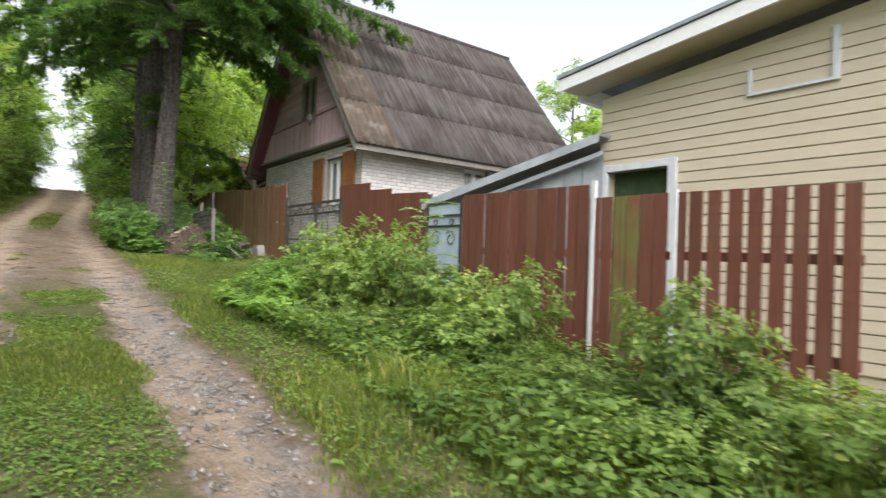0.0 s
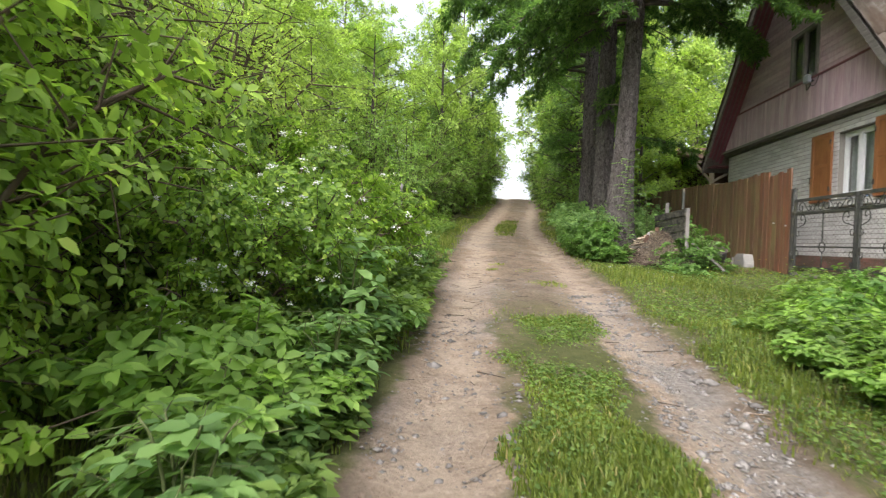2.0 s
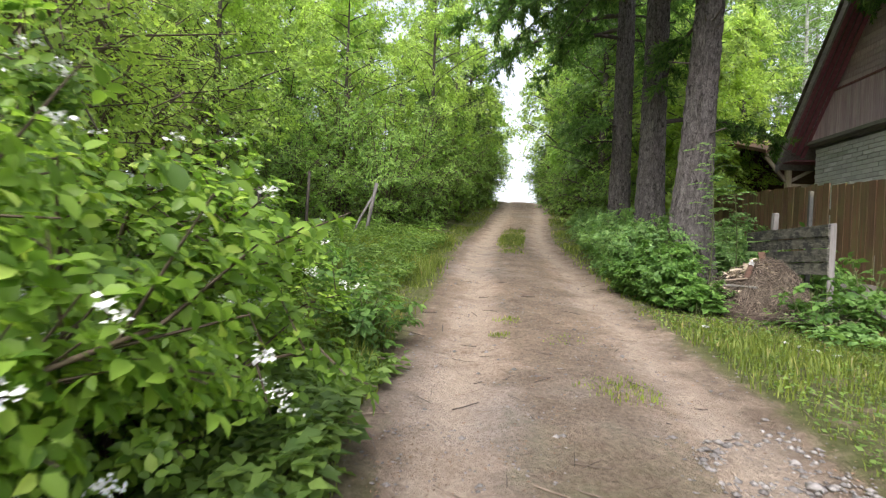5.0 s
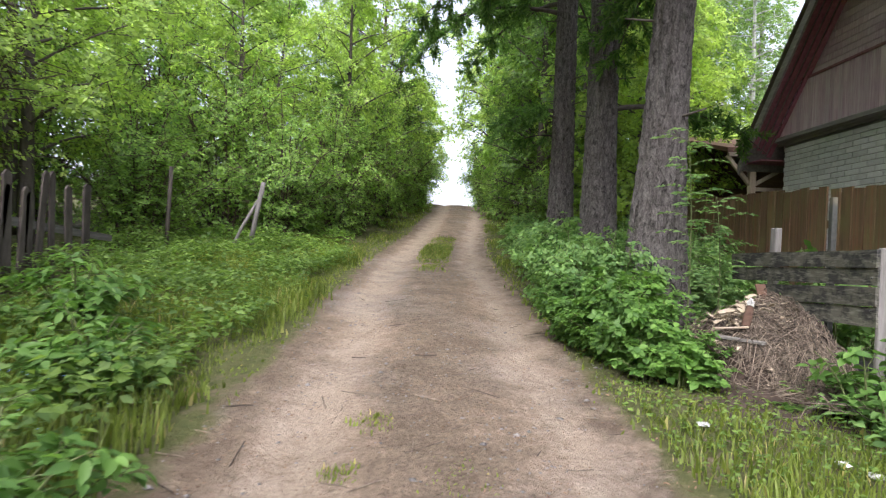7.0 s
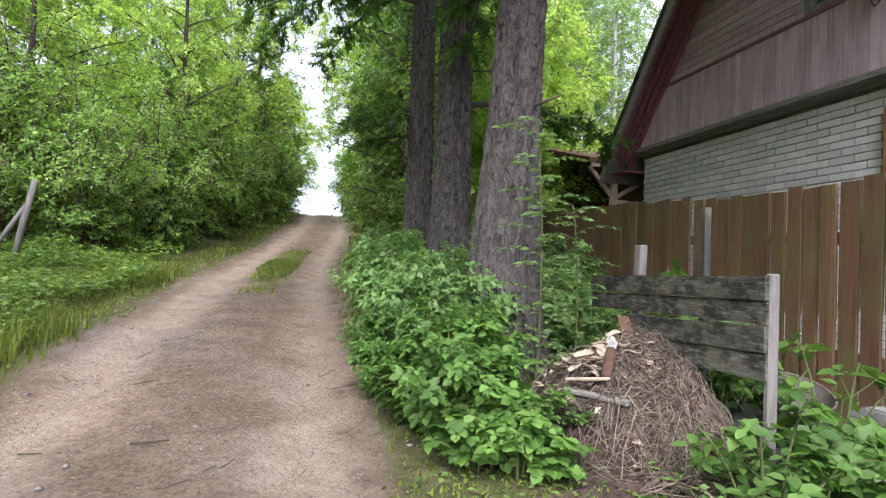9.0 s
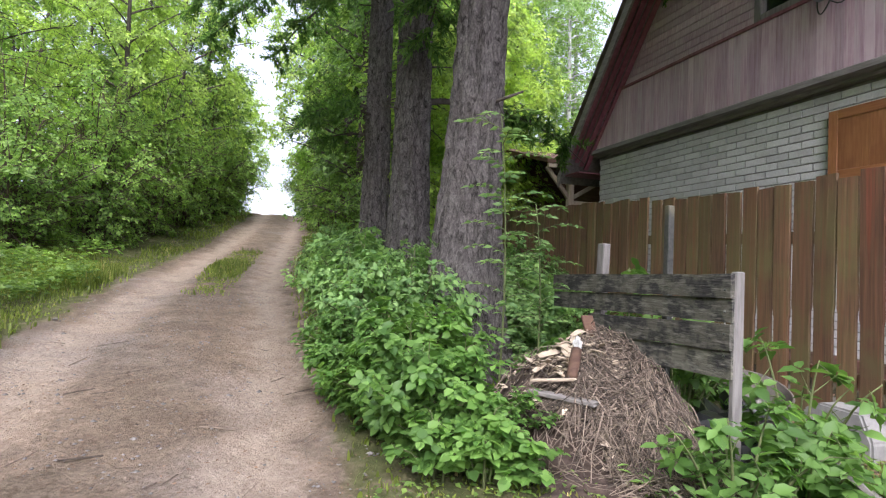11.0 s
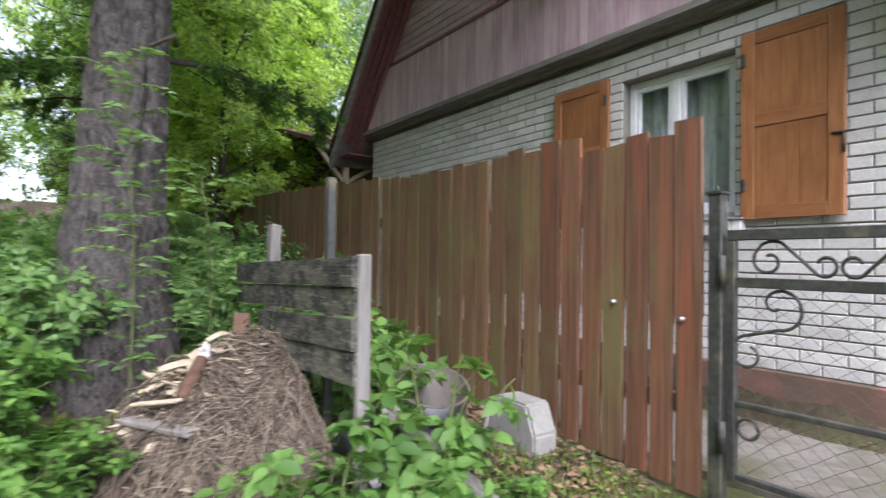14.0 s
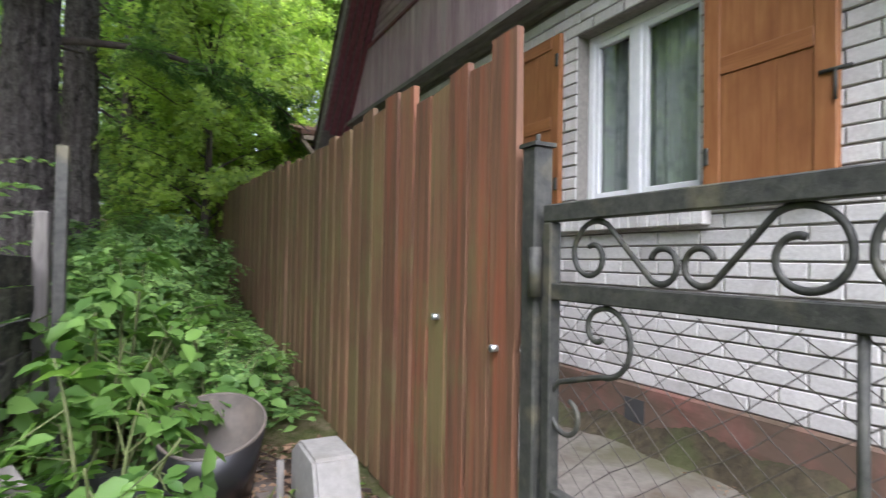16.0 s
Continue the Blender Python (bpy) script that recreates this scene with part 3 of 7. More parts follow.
# lower band of upright boards, upper part of level boards
BAND0, BAND1 = 3.80, 4.56
y = HY0 - 0.30
while y < HY1 + 0.33:
    top = min(BAND1, roof_z(y) - 0.1, roof_z(y + 0.085) - 0.1)
    if top > BAND0 + 0.05:
        boxpart("board", (HX - 0.115, HX - 0.09, y, y + 0.083, BAND0, top), M_PURPLE, gable_wall)
    y += 0.0855
z = BAND1 + 0.05
while z < RIDGE - 0.5:
    half = (RIDGE - (z + 0.09) - 0.2) / SLOPE
    y0, y1 = HYM - half, HYM + half
    spans = [(y0, y1)]
    if 4.60 < z + 0.05 < 5.62:
        spans = [(y0, 13.05), (13.98, y1)]
    for a, b in spans:
        if b - a > 0.05:
            boxpart("board", (HX - 0.07, HX - 0.045, a, b, z, z + 0.094), M_PURPLE, gable_wall,
                    m=Matrix.Translation((HX - 0.06, 0, z + 0.05)) @ Matrix.Rotation(radians(5), 4, "Y") @ Matrix.Translation((-(HX - 0.06), 0, -(z + 0.05))))
    z += 0.096
boxpart("moulding", (HX - 0.135, HX + 0.03, HYM - 2.55, HYM + 2.55, BAND1, BAND1 + 0.035), M_MAROON, gable_wall, "thin dark ledge")
bm = bmesh.new()
prism(bm, [(HX - 0.165, 3.735), (HX - 0.155, 3.79), (HX - 0.12, 3.81), (HX + 0.018, 3.81), (HX + 0.018, 3.69), (HX - 0.05, 3.69), (HX - 0.062, 3.72)], "y", HY0 - 0.12, HY1 + 0.12)
part("cornice", bm, M_GREYWOOD, gable_wall, "grey weathered cornice board")
bm = bmesh.new()
box(bm, HX + 0.02, HX + 0.2, HY0 - 0.02, HY1 + 0.02, 3.60, 3.82)
part("beam", bm, M_GREYWOOD, house, "grey wall plate")

# gable window: a dark slab behind the panes paints the unlit attic
gw = boxpart("window", (HX - 0.02, HX + 0.028, 13.10, 13.92, 4.66, 5.56), M_UNLIT, house, "gable window in a peeling grey frame, dark slab for the unlit attic")
bm = bmesh.new()
for dims in ((13.05, 13.13, 4.60, 5.62), (13.89, 13.98, 4.60, 5.62), (13.13, 13.89, 4.60, 4.68), (13.13, 13.89, 5.54, 5.62), (13.48, 13.54, 4.68, 5.54)):
    box(bm, HX - 0.10, HX + 0.01, dims[0], dims[1], dims[2], dims[3], bevel=0.008)
part("frame", bm, M_GREYPOST, gw)
for a in (13.13, 13.54):
    boxpart("pane", (HX - 0.045, HX - 0.039, a, a + 0.35, 4.68, 5.54), M_GLASS, gw)

# floodlight on the gable band
flood = root("floodlight", (HX - 0.14, 13.12, 4.58), "small grey floodlight with a hanging cable on the gable", "light")
boxpart("body", (HX - 0.27, HX - 0.18, 13.05, 13.20, 4.46, 4.62), M_SHEET, flood, bevel=0.02)
boxpart("bracket", (HX - 0.19, HX - 0.115, 13.11, 13.15, 4.50, 4.53), M_IRON, flood)
tubepart("cable", [tube_np(bezier(np.array([HX - 0.2, 13.20, 4.50]), np.array([HX - 0.2, 13.20, 4.22]), np.array([HX - 0.17, 13.10, 4.46]), 8), 0.007, 5), tube_np(bezier(np.array([HX - 0.2, 13.10, 4.46]), np.array([HX - 0.2, 12.93, 4.26]), np.array([HX - 0.13, 12.93, 4.56]), 8), 0.007, 5)], M_PLASTIC, flood)


def roof_slope(sign):
    """Corrugated slate sheets, row over row, on one slope."""
    deck = bmesh.new()
    ye = HYM - sign * (HYM - 10.18)
    prism(deck, [(HYM, RIDGE - 0.16), (ye, roof_z(ye) - 0.16), (ye, roof_z(ye) - 0.05), (HYM, RIDGE - 0.05)], "x", RX0 + 0.06, RX1 - 0.05)
    roof = part("roof", deck, M_GREYWOOD, house, "steep roof of old grey corrugated slate, brown and mossy at the edge")
    length = math.hypot(HYM - 10.18, roof_z(10.18) - RIDGE)
    rows, cols = 4, 7
    w, h = (RX1 - RX0) / cols, length / rows + 0.12
    nu = 60
    pitch = w / round(w / 0.145)
    u = np.linspace(0, w + pitch / 2, nu + 1)
    for c in range(cols):
        for r in range(rows):
            s0 = r * length / rows
            s = np.array([s0 - 0.06, s0 + h / 2 - 0.06, s0 + h - 0.06])
            uu, ss = np.meshgrid(u, s, indexing="ij")
            wave = 0.026 * np.cos(uu * 2 * math.pi / pitch)
            lift = 0.03 + wave + 0.016 * (ss - s0) / h + 0.002 * ((r + c) % 2)
            yy = (ss * (HYM - 10.18) / length)
            zz = RIDGE - ss * (RIDGE - roof_z(10.18)) / length
            ny, nz = math.sin(math.atan(SLOPE)), math.cos(math.atan(SLOPE))
            v = np.stack([RX0 + c * w + uu, HYM - sign * (yy + lift * ny), zz + lift * nz], -1)
            under = v - np.array([0, -sign * 0.012 * ny, 0.012 * nz])
            k = np.concatenate([v.reshape(-1, 3), under.reshape(-1, 3)])
            n = (nu + 1) * 3
            i, j = np.meshgrid(np.arange(nu), np.arange(2), indexing="ij")
            a = (i * 3 + j).ravel()
            top = np.concatenate([np.stack([a, a + 3, a + 4], -1), np.stack([a, a + 4, a + 1], -1)])
            lip = np.arange(nu) * 3 + 2
            rim = np.concatenate([np.stack([lip, lip + 3, lip + 3 + n], -1), np.stack([lip, lip + 3 + n, lip + n], -1)])
            me = mesh_np("slate_sheet", k - np.array(ORIGIN[house.name]), np.concatenate([top, top[:, ::-1] + n, rim]))
            me.shade_smooth()
            link_mesh("slate_sheet", me, M_RUSTY if c == 0 and r > 0 else M_SLATE, roof)
    return roof


roof_a = roof_slope(1)
roof_b = roof_slope(-1)
tubepart("ridge_cap", [tube_np(np.array([[RX0, HYM, RIDGE + 0.02], [RX1 + 0.05, HYM, RIDGE + 0.02]]), 0.08, 10)], M_SLATE, roof_a)
# bargeboards: pale edge and maroon sloping soffit behind it
for sign in (1, -1):
    ye = HYM - sign * (HYM - 10.16)
    bm = bmesh.new()
    prism(bm, [(HYM, RIDGE - 0.02), (ye, roof_z(ye) - 0.02), (ye, roof_z(ye) - 0.2), (HYM, RIDGE - 0.24)], "x", RX0 + 0.02, RX0 + 0.055)
    part("bargeboard", bm, M_GREYWOOD, house, "grey weathered bargeboard")
    n = 4
    for i in range(n):
        x0, x1 = RX0 + 0.06 + i * (HX - 0.09 - RX0 - 0.06) / n, RX0 + 0.055 + (i + 1) * (HX - 0.09 - RX0 - 0.06) / n
        bm = bmesh.new()
        drop = 0.17 + 0.05 * i
        ye = HYM - sign * (HYM - 10.48)
        prism(bm, [(HYM, RIDGE - drop - 0.05), (ye, roof_z(ye) - drop), (ye, roof_z(ye) - drop - 0.02), (HYM, RIDGE - drop - 0.07)], "x", x0, x1 - 0.004)
        part("soffit_board", bm, M_MAROON, house, "maroon soffit board")
# eave soffits along the long sides
for ya, yb in ((10.2, HY0 + 0.02), (HY1 - 0.02, 17.3)):
    for k in range(4):
        w = (yb - ya) / 4
        boxpart("soffit_board", (RX0 + 0.1, RX1 - 0.1, ya + k * w, ya + (k + 1) * w - 0.006, 3.44, 3.46), M_MAROON, house)
tubepart("rafter_tail", [tube_np(np.array([[7.4 + i * 1.3, 10.28, 3.40], [7.4 + i * 1.3, 10.62, 3.40]]), 0.03, 4) for i in range(1)], M_MAROON, house)


gutter = tubepart("gutter", [tube_np(np.array([[6.72, 10.30, 3.375], [9.4, 10.30, 3.35], [12.4, 10.30, 3.32]]), 0.05, 12)], M_GREYPOST, house, "old grey rain pipe under the eave")
for gx in (6.80, 7.5, 8.4):
    tubepart("bracket", [tube_np(np.array([[gx, 10.30, 3.372], [gx + 0.03, 10.30, 3.372]]), 0.058, 12)], M_IRON, gutter)

# windows with shutters
def framed_window(axis, a0, a1, z0, z1, face, deep, mullions, label):
    def b(bm, p0, p1, q0, q1, d0, d1, bev=0.006):
        if axis == "x":
            box(bm, d0, d1, p0, p1, q0, q1, bevel=bev)
        else:
            box(bm, p0, p1, d0, d1, q0, q1, bevel=bev)
    bm = bmesh.new()
    f, t = face + deep, 0.055
    for dims in ((a0, a0 + t, z0, z1), (a1 - t, a1, z0, z1), (a0 + t, a1 - t, z0, z0 + t), (a0 + t, a1 - t, z1 - t, z1)):
        b(bm, *dims, f, f + 0.06)
    for mu in mullions:
        b(bm, mu - 0.035, mu + 0.035, z0 + t, z1 - t, f - 0.004, f + 0.058)
    win = part("window", bm, M_WHITE, house, label)
    edges = [a0 + t] + [v for mu in mullions for v in (mu - 0.035, mu + 0.035)] + [a1 - t]
    for lo, hi in zip(edges[::2], edges[1::2]):
        bm = bmesh.new()
        for dims in ((lo, lo + 0.035, z0 + t, z1 - t), (hi - 0.035, hi, z0 + t, z1 - t), (lo + 0.035, hi - 0.035, z0 + t, z0 + t + 0.035), (lo + 0.035, hi - 0.035, z1 - t - 0.035, z1 - t)):
            b(bm, *dims, f + 0.008, f + 0.05, 0.004)
        part("sash", bm, M_WHITE, win)
        bm = bmesh.new()
        b(bm, lo + 0.03, hi - 0.03, z0 + t + 0.03, z1 - t - 0.03, f + 0.025, f + 0.031, 0)
        pane = part("pane", bm, M_GLASS, win)
        pane.visible_shadow = False
    n = 90
    u = np.linspace(a0 + 0.02, a1 - 0.02, n)
    dep = f + 0.14 + 0.022 * np.sin(u * 62) + 0.012 * np.sin(u * 23 + 1)
    rows = []
    for zz in (z0 + 0.02, z1 - 0.04):
        rows.append(np.stack([dep, u, np.full(n, zz)], -1) if axis == "x" else np.stack([u, dep, np.full(n, zz)], -1))
    v = np.concatenate(rows) - np.array(ORIGIN[house.name])
    i = np.arange(n - 1)
    me = mesh_np("curtain", v, np.concatenate([np.stack([i, i + 1, i + 1 + n], -1), np.stack([i, i + 1 + n, i + n], -1)]))
    me.shade_smooth()
    link_mesh("curtain", me, M_CURTAIN, win, "grey-green lace curtain")
    # flat near-black panel in place of the room's shade
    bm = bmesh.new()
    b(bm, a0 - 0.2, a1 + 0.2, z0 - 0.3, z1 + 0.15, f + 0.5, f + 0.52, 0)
    part("interior", bm, M_UNLIT, win, "near-black panel standing in for the unlit room behind the curtain")
    return win


win = framed_window("x", WY0, WY1, WZ0, WZ1, HX + 0.10, 0.0, [12.07], "white window with two sashes and lace curtains")
boxpart("lintel", (HX + 0.003, HX + 0.15, WY0 - 0.05, WY1 + 0.05, WZ1 + 0.002, WZ1 + 0.06), M_GREYWOOD, win)
framed_window("y", SX0, SX1, SZ0, SZ1, HY0 + 0.10, 0.0, [8.95], "white side window with two sashes")
# brick sill with a metal strip
sill = boxpart("sill", (HX - 0.085, HX + 0.10, WY0 - 0.09, WY1 + 0.09, WZ0 - 0.055, WZ0 - 0.045), M_SHEET, win, "sheet-metal window sill")
for i in range(16):
    boxpart("brick", (HX - 0.07, HX + 0.005, WY0 - 0.075 + i * 0.0672, WY0 - 0.075 + i * 0.0672 + 0.06, WZ0 - 0.16, WZ0 - 0.057), M_BRICK, sill, bevel=0.004)


def shutter(ya, yb, hinge_left):
    """A panelled wooden shutter folded back on the wall."""
    z0, z1, f = 2.24, 3.47, HX - 0.05
    sh = boxpart("shutter", (f, f + 0.022, ya, yb, z0, z1), M_SHUTTER, house, "orange-brown varnished panelled shutter, folded open")
    for dims in ((ya, ya + 0.085, z0, z1), (yb - 0.085, yb, z0, z1)):
        boxpart("stile", (f - 0.012, f - 0.001, *dims), M_SHUTTER, sh, bevel=0.003)
    for za in (z0, z0 + 0.60, z1 - 0.085):
        boxpart("rail", (f - 0.0125, f - 0.001, ya + 0.087, yb - 0.087, za, za + 0.085), M_SHUTTER_RAIL, sh, bevel=0.003)
    mid = (ya + yb) / 2
    for za, zb in ((z0 + 0.087, z0 + 0.598), (z0 + 0.687, z1 - 0.087)):
        boxpart("panel", (f - 0.004, f, ya + 0.09, mid - 0.06, za, zb), M_SHUTTER, sh)
        boxpart("panel", (f - 0.005, f, mid - 0.056, yb - 0.09, za, zb), M_SHUTTER, sh)
    yh = yb - 0.02 if hinge_left else ya + 0.02
    for zz in (z0 + 0.18, z1 - 0.22):
        boxpart("hinge", (f - 0.026, f - 0.012, yh - 0.014, yh + 0.014, zz, zz + 0.085), M_IRON, sh, bevel=0.004)
    yl = ya + 0.0 if hinge_left else yb
    tubepart("latch", [tube_np(np.array([[f - 0.02, yl - 0.06, 2.72], [f - 0.02, yl + 0.06, 2.72]]), 0.008, 6), tube_np(np.array([[f - 0.02, yl, 2.72], [f - 0.02, yl, 2.60]]), 0.008, 6)], M_IRON, sh)


shutter(10.91, 11.50, True)
shutter(12.58, 13.18, False)

# concrete path in front of the house
apron = boxpart("path", (4.55, HX - 0.03, 8.0, HY1, 0.80, 0.945), M_CONCRETE, None, bevel=0.02, at=(4.6, 8, 0.8))
tagged(apron, "cracked concrete path along the house wall", "path", kind="structure")
yard = boxpart("path", (HX - 0.03, HXB, 7.9, HY0 - 0.03, 0.78, 0.93), M_CONCRETE, None, bevel=0.02, at=(HX, 8, 0.8))
tagged(yard, "mossy worn concrete yard beside the house", "path", kind="structure")

# ---- fences along the lane ----
FX = 4.12


def fence_board(parent, ya, yb, z0, z1, x, material, lean=0.0, thick=0.022, slant=0.0, notch=0.0):
    bm = bmesh.new()
    if notch:
        prism(bm, [(ya + 0.007, z0), (yb - 0.007, z0), (yb - 0.006, notch - 0.03), (yb, notch), (yb + lean, z1), (ya + lean, z1 - slant), (ya, notch), (ya + 0.006, notch - 0.03)], "x", x, x + thick)
    else:
        prism(bm, [(ya, z0), (yb, z0), (yb + lean, z1), (ya + lean, z1 - slant)], "x", x, x + thick)
    return part("board", bm, material, parent)


rng = random.Random(11)
brown = root("fence", (FX, 10.9, 0.95), "brown stained board fence with greenish weathering", "fence")
y = 10.90
i = 0
while y < 19.5:
    w = 0.120 + rng.uniform(-0.008, 0.01)
    if y < 11.55:
        top = 2.50 + 0.012 * (i % 3) + rng.uniform(-0.015, 0.015)
    elif y < 13.62:
        top = 2.58 + rng.uniform(-0.02, 0.02)
    else:
        top = 2.62 + (y - 13.6) * 0.045 + rng.uniform(-0.015, 0.015)
    gap = 0.020 if 11.3 < y < 14.6 else 0.010
    if i == 0:
        top = 2.56
    fence_board(brown, y, y + w, land(FX, y) + 0.02, top, FX - 0.025 + (0.003 if i % 2 else 0.0), M_BOARDWORN if y < 11.7 and i != 3 else M_BOARD, rng.uniform(-0.008, 0.008), slant=rng.uniform(-0.01, 0.01), notch=1.74 + rng.uniform(-0.05, 0.05))
    y += w + gap + rng.uniform(-0.004, 0.006)
    if 13.60 < y < 13.72:
        y += 0.05
    i += 1
for zr in (1.30, 2.15):
    bm = bmesh.new()
    prism(bm, [(10.95, zr), (13.6, zr + 0.05), (19.4, zr + 0.45), (19.4, zr + 0.53), (13.6, zr + 0.13), (10.95, zr + 0.08)], "x", FX + 0.012, FX + 0.05)
    part("rail", bm, M_BOARD, brown)
for yp in (13.58, 16.2):
    boxpart("post", (FX + 0.052, FX + 0.11, yp, yp + 0.06, up(FX, yp) - 0.1, 2.56), M_IRON, brown, "dark steel post")
for yy, zz in ((10.98, 1.71), (11.33, 1.76)):
    tubepart("bolt", [tube_np(np.array([[FX - 0.045, yy, zz], [FX - 0.02, yy, zz]]), [0.011, 0.009], 8)], M_STEEL, brown)

red = root("fence", (FX, 5.9, 0.5), "red-brown painted solid board fence with a stepped top", "fence")
y = 5.92
while y < 8.36:
    w = 0.125
    top = 2.02 + 0.045 * (y - 5.92) if y < 6.75 else (2.13 + 0.04 * (y - 6.75) if y < 7.35 else 2.27 + 0.03 * (y - 7.35))
    fence_board(red, y, y + w, land(FX, y), top, FX + rng.uniform(-0.004, 0.004), M_BOARDRED)
    y += w + 0.003
for zr in (1.05, 1.8):
    boxpart("rail", (FX + 0.03, FX + 0.07, 5.92, 8.4, zr, zr + 0.07), M_BOARDRED, red)
for yp in (5.95, 7.4):
    boxpart("post", (FX + 0.071, FX + 0.13, yp, yp + 0.06, 0.4, 2.0), M_IRON, red)

red2 = root("fence", (FX, 1.15, 0.1), "red-brown painted picket fence with grey gaps before a cream house", "fence")
y, i = 1.16, 0
while y < 5.12:
    near = y < 2.36
    w = 0.098 if near else 0.112
    top = 1.745 + 0.018 * (y - 1.16) if y < 3.25 else 1.90 + 0.012 * (y - 3.25)
    if 2.42 < y < 3.2:
        top = 1.77
    mat = M_MOSSY if 2.70 < y < 2.95 else M_BOARDRED
    fence_board(red2, y, y + w, land(FX, y) + 0.05, top, FX + rng.uniform(-0.006, 0.006), mat, rng.uniform(-0.006, 0.006))
    y += w + (0.048 if near else 0.022)
    i += 1
for zr in (0.55, 1.22):
    boxpart("rail", (FX + 0.03, FX + 0.07, 1.16, 5.12, zr, zr + 0.07), M_BOARDRED, red2)
for yp in (2.40, 3.20):
    boxpart("post", (FX - 0.02, FX + 0.02, yp - 0.015, yp + 0.025, 0.1, 1.93 if yp > 3 else 1.79), M_TRIM, red2, "pale grey square post")

# ---- wrought iron gate ----
gate = root("gate", (FX, 9.6, 0.9), "dark wrought-iron double gate with scrolls and wire mesh", "gate")


def gate_post(y, top, w=0.055):
    p = boxpart("post", (FX - w / 2, FX + w / 2, y - w / 2, y + w / 2, 0.7, top), M_IRON, gate, "square steel post, flaking dark paint", bevel=0.004)
    boxpart("cap", (FX - w / 2 - 0.006, FX + w / 2 + 0.006, y - w / 2 - 0.006, y + w / 2 + 0.006, top, top + 0.01), M_IRON, p)
    tubepart("finial", [tube_np(np.array([[FX, y, top + 0.01], [FX, y, top + 0.035]]), 0.006, 6)], M_IRON, p)


def arc(cu, cv, r0, r1, a0, a1, n=26):
    """A coil in the gate's plane: u runs along the gate away from its hinge, v is the height."""
    a = np.radians(np.linspace(a0, a1, n))
    r = np.linspace(r0, r1, n)
    return np.stack([cu + r * np.cos(a), cv + r * np.sin(a)], -1)


def flat_bar(name, pts, hinge, sign, parent, r=0.0065, x=None, k=1.0):
    """A bent iron bar through points (u, v)."""
    p = np.concatenate(pts)
    q = np.stack([np.full(len(p), FX if x is None else x), hinge - sign * k * p[:, 0], p[:, 1]], -1)
    return tubepart(name, [tube_np(q, r, 6)], M_IRON, parent)


def leaf(hinge, sign, width, label):
    """One gate leaf: rails, scroll band, wire mesh, ring on the middle bar."""
    lo, hi = sorted((hinge, hinge - sign * width))
    lf = boxpart("leaf", (FX - 0.016, FX + 0.016, lo, hi, 2.04, 2.082), M_IRON, gate, label, bevel=0.003)
    for z0, z1 in ((1.855, 1.895), (1.389, 1.409), (1.10, 1.125)):
        boxpart("rail", (FX - 0.015, FX + 0.015, lo + 0.031, hi - 0.031, z0, z1), M_IRON, lf, bevel=0.003)
    for ys in (lo, hi - 0.03):
        boxpart("stile", (FX - 0.017, FX + 0.017, ys, ys + 0.03, 1.09, 2.039), M_IRON, lf, bevel=0.003)
    mid, half = (lo + hi) / 2, width / 2
    for a, b in ((1.467, 1.854), (1.126, 1.332)):
        tubepart("bar", [tube_np(np.array([[FX, mid, a], [FX, mid, b]]), 0.0085, 6)], M_IRON, lf)
    ring = np.linspace(0, 2 * math.pi, 33)
    tubepart("ring", [tube_np(np.stack([np.full(33, FX), mid + 0.066 * np.cos(ring), 1.399 + 0.066 * np.sin(ring)], -1), 0.0075, 6, False)], M_IRON, lf)
    for h, s in ((hinge, sign), (hinge - sign * width, -sign)):
        flat_bar("scroll", [arc(0.150, 1.96, 0.020, 0.058, 110, -210, 30), arc(0.165, 1.969, 0.066, 0.066, 130, 60, 6), arc(0.338, 1.944, 0.040, 0.026, -125, 160, 22)], h, s, lf, k=width / 1.34)
        flat_bar("scroll", [arc(0.422, 1.944, 0.026, 0.040, 20, 305, 22), arc(0.590, 1.967, 0.070, 0.068, 125, 0, 16), arc(0.592, 1.962, 0.066, 0.026, -5, -280, 30)], h, s, lf, k=width / 1.34)
        flat_bar("scroll", [arc(0.178, 1.795, 0.014, 0.050, 300, 90, 24), arc(0.190, 1.779, 0.070, 0.078, 85, -95, 18), arc(0.075, 1.597, 0.072, 0.052, 110, 190, 10), arc(0.072, 1.593, 0.050, 0.036, 195, 430, 22)], h, s, lf, k=width / 1.34)
        flat_bar("scroll", [arc(0.075, 1.307, 0.038, 0.040, 0, 360, 26)], h, s, lf, k=width / 1.34)
    chunks = []
    step, z0, z1 = 0.085, 1.126, 1.854
    k = -(z1 - z0) * 1.3
    while k < hi - lo:
        for d in (1, -1):
            ya, yb = lo + k, lo + k + (z1 - z0) * 1.3
            za, zb = (z0, z1) if d > 0 else (z1, z0)
            t0, t1 = max(0.0, (lo + 0.03 - ya) / (yb - ya)), min(1.0, (hi - 0.03 - ya) / (yb - ya))
            if t1 > t0 + 0.02:
                t = np.linspace(t0, t1, max(4, int(18 * (t1 - t0))))
                yy = ya + (yb - ya) * t
                pts = np.stack([FX + 0.012 + 0.002 * d * np.cos(t * 38), yy, za + (zb - za) * t + 0.010 * np.sin(yy * 9) + 0.004 * np.sin(yy * 31 + d)], -1)
                chunks.append(tube_np(pts, 0.0012, 3, False))
        k += step
    tubepart("wire_mesh", chunks, M_WIRE, lf, "sagging chain-link wire", kind="stuff")


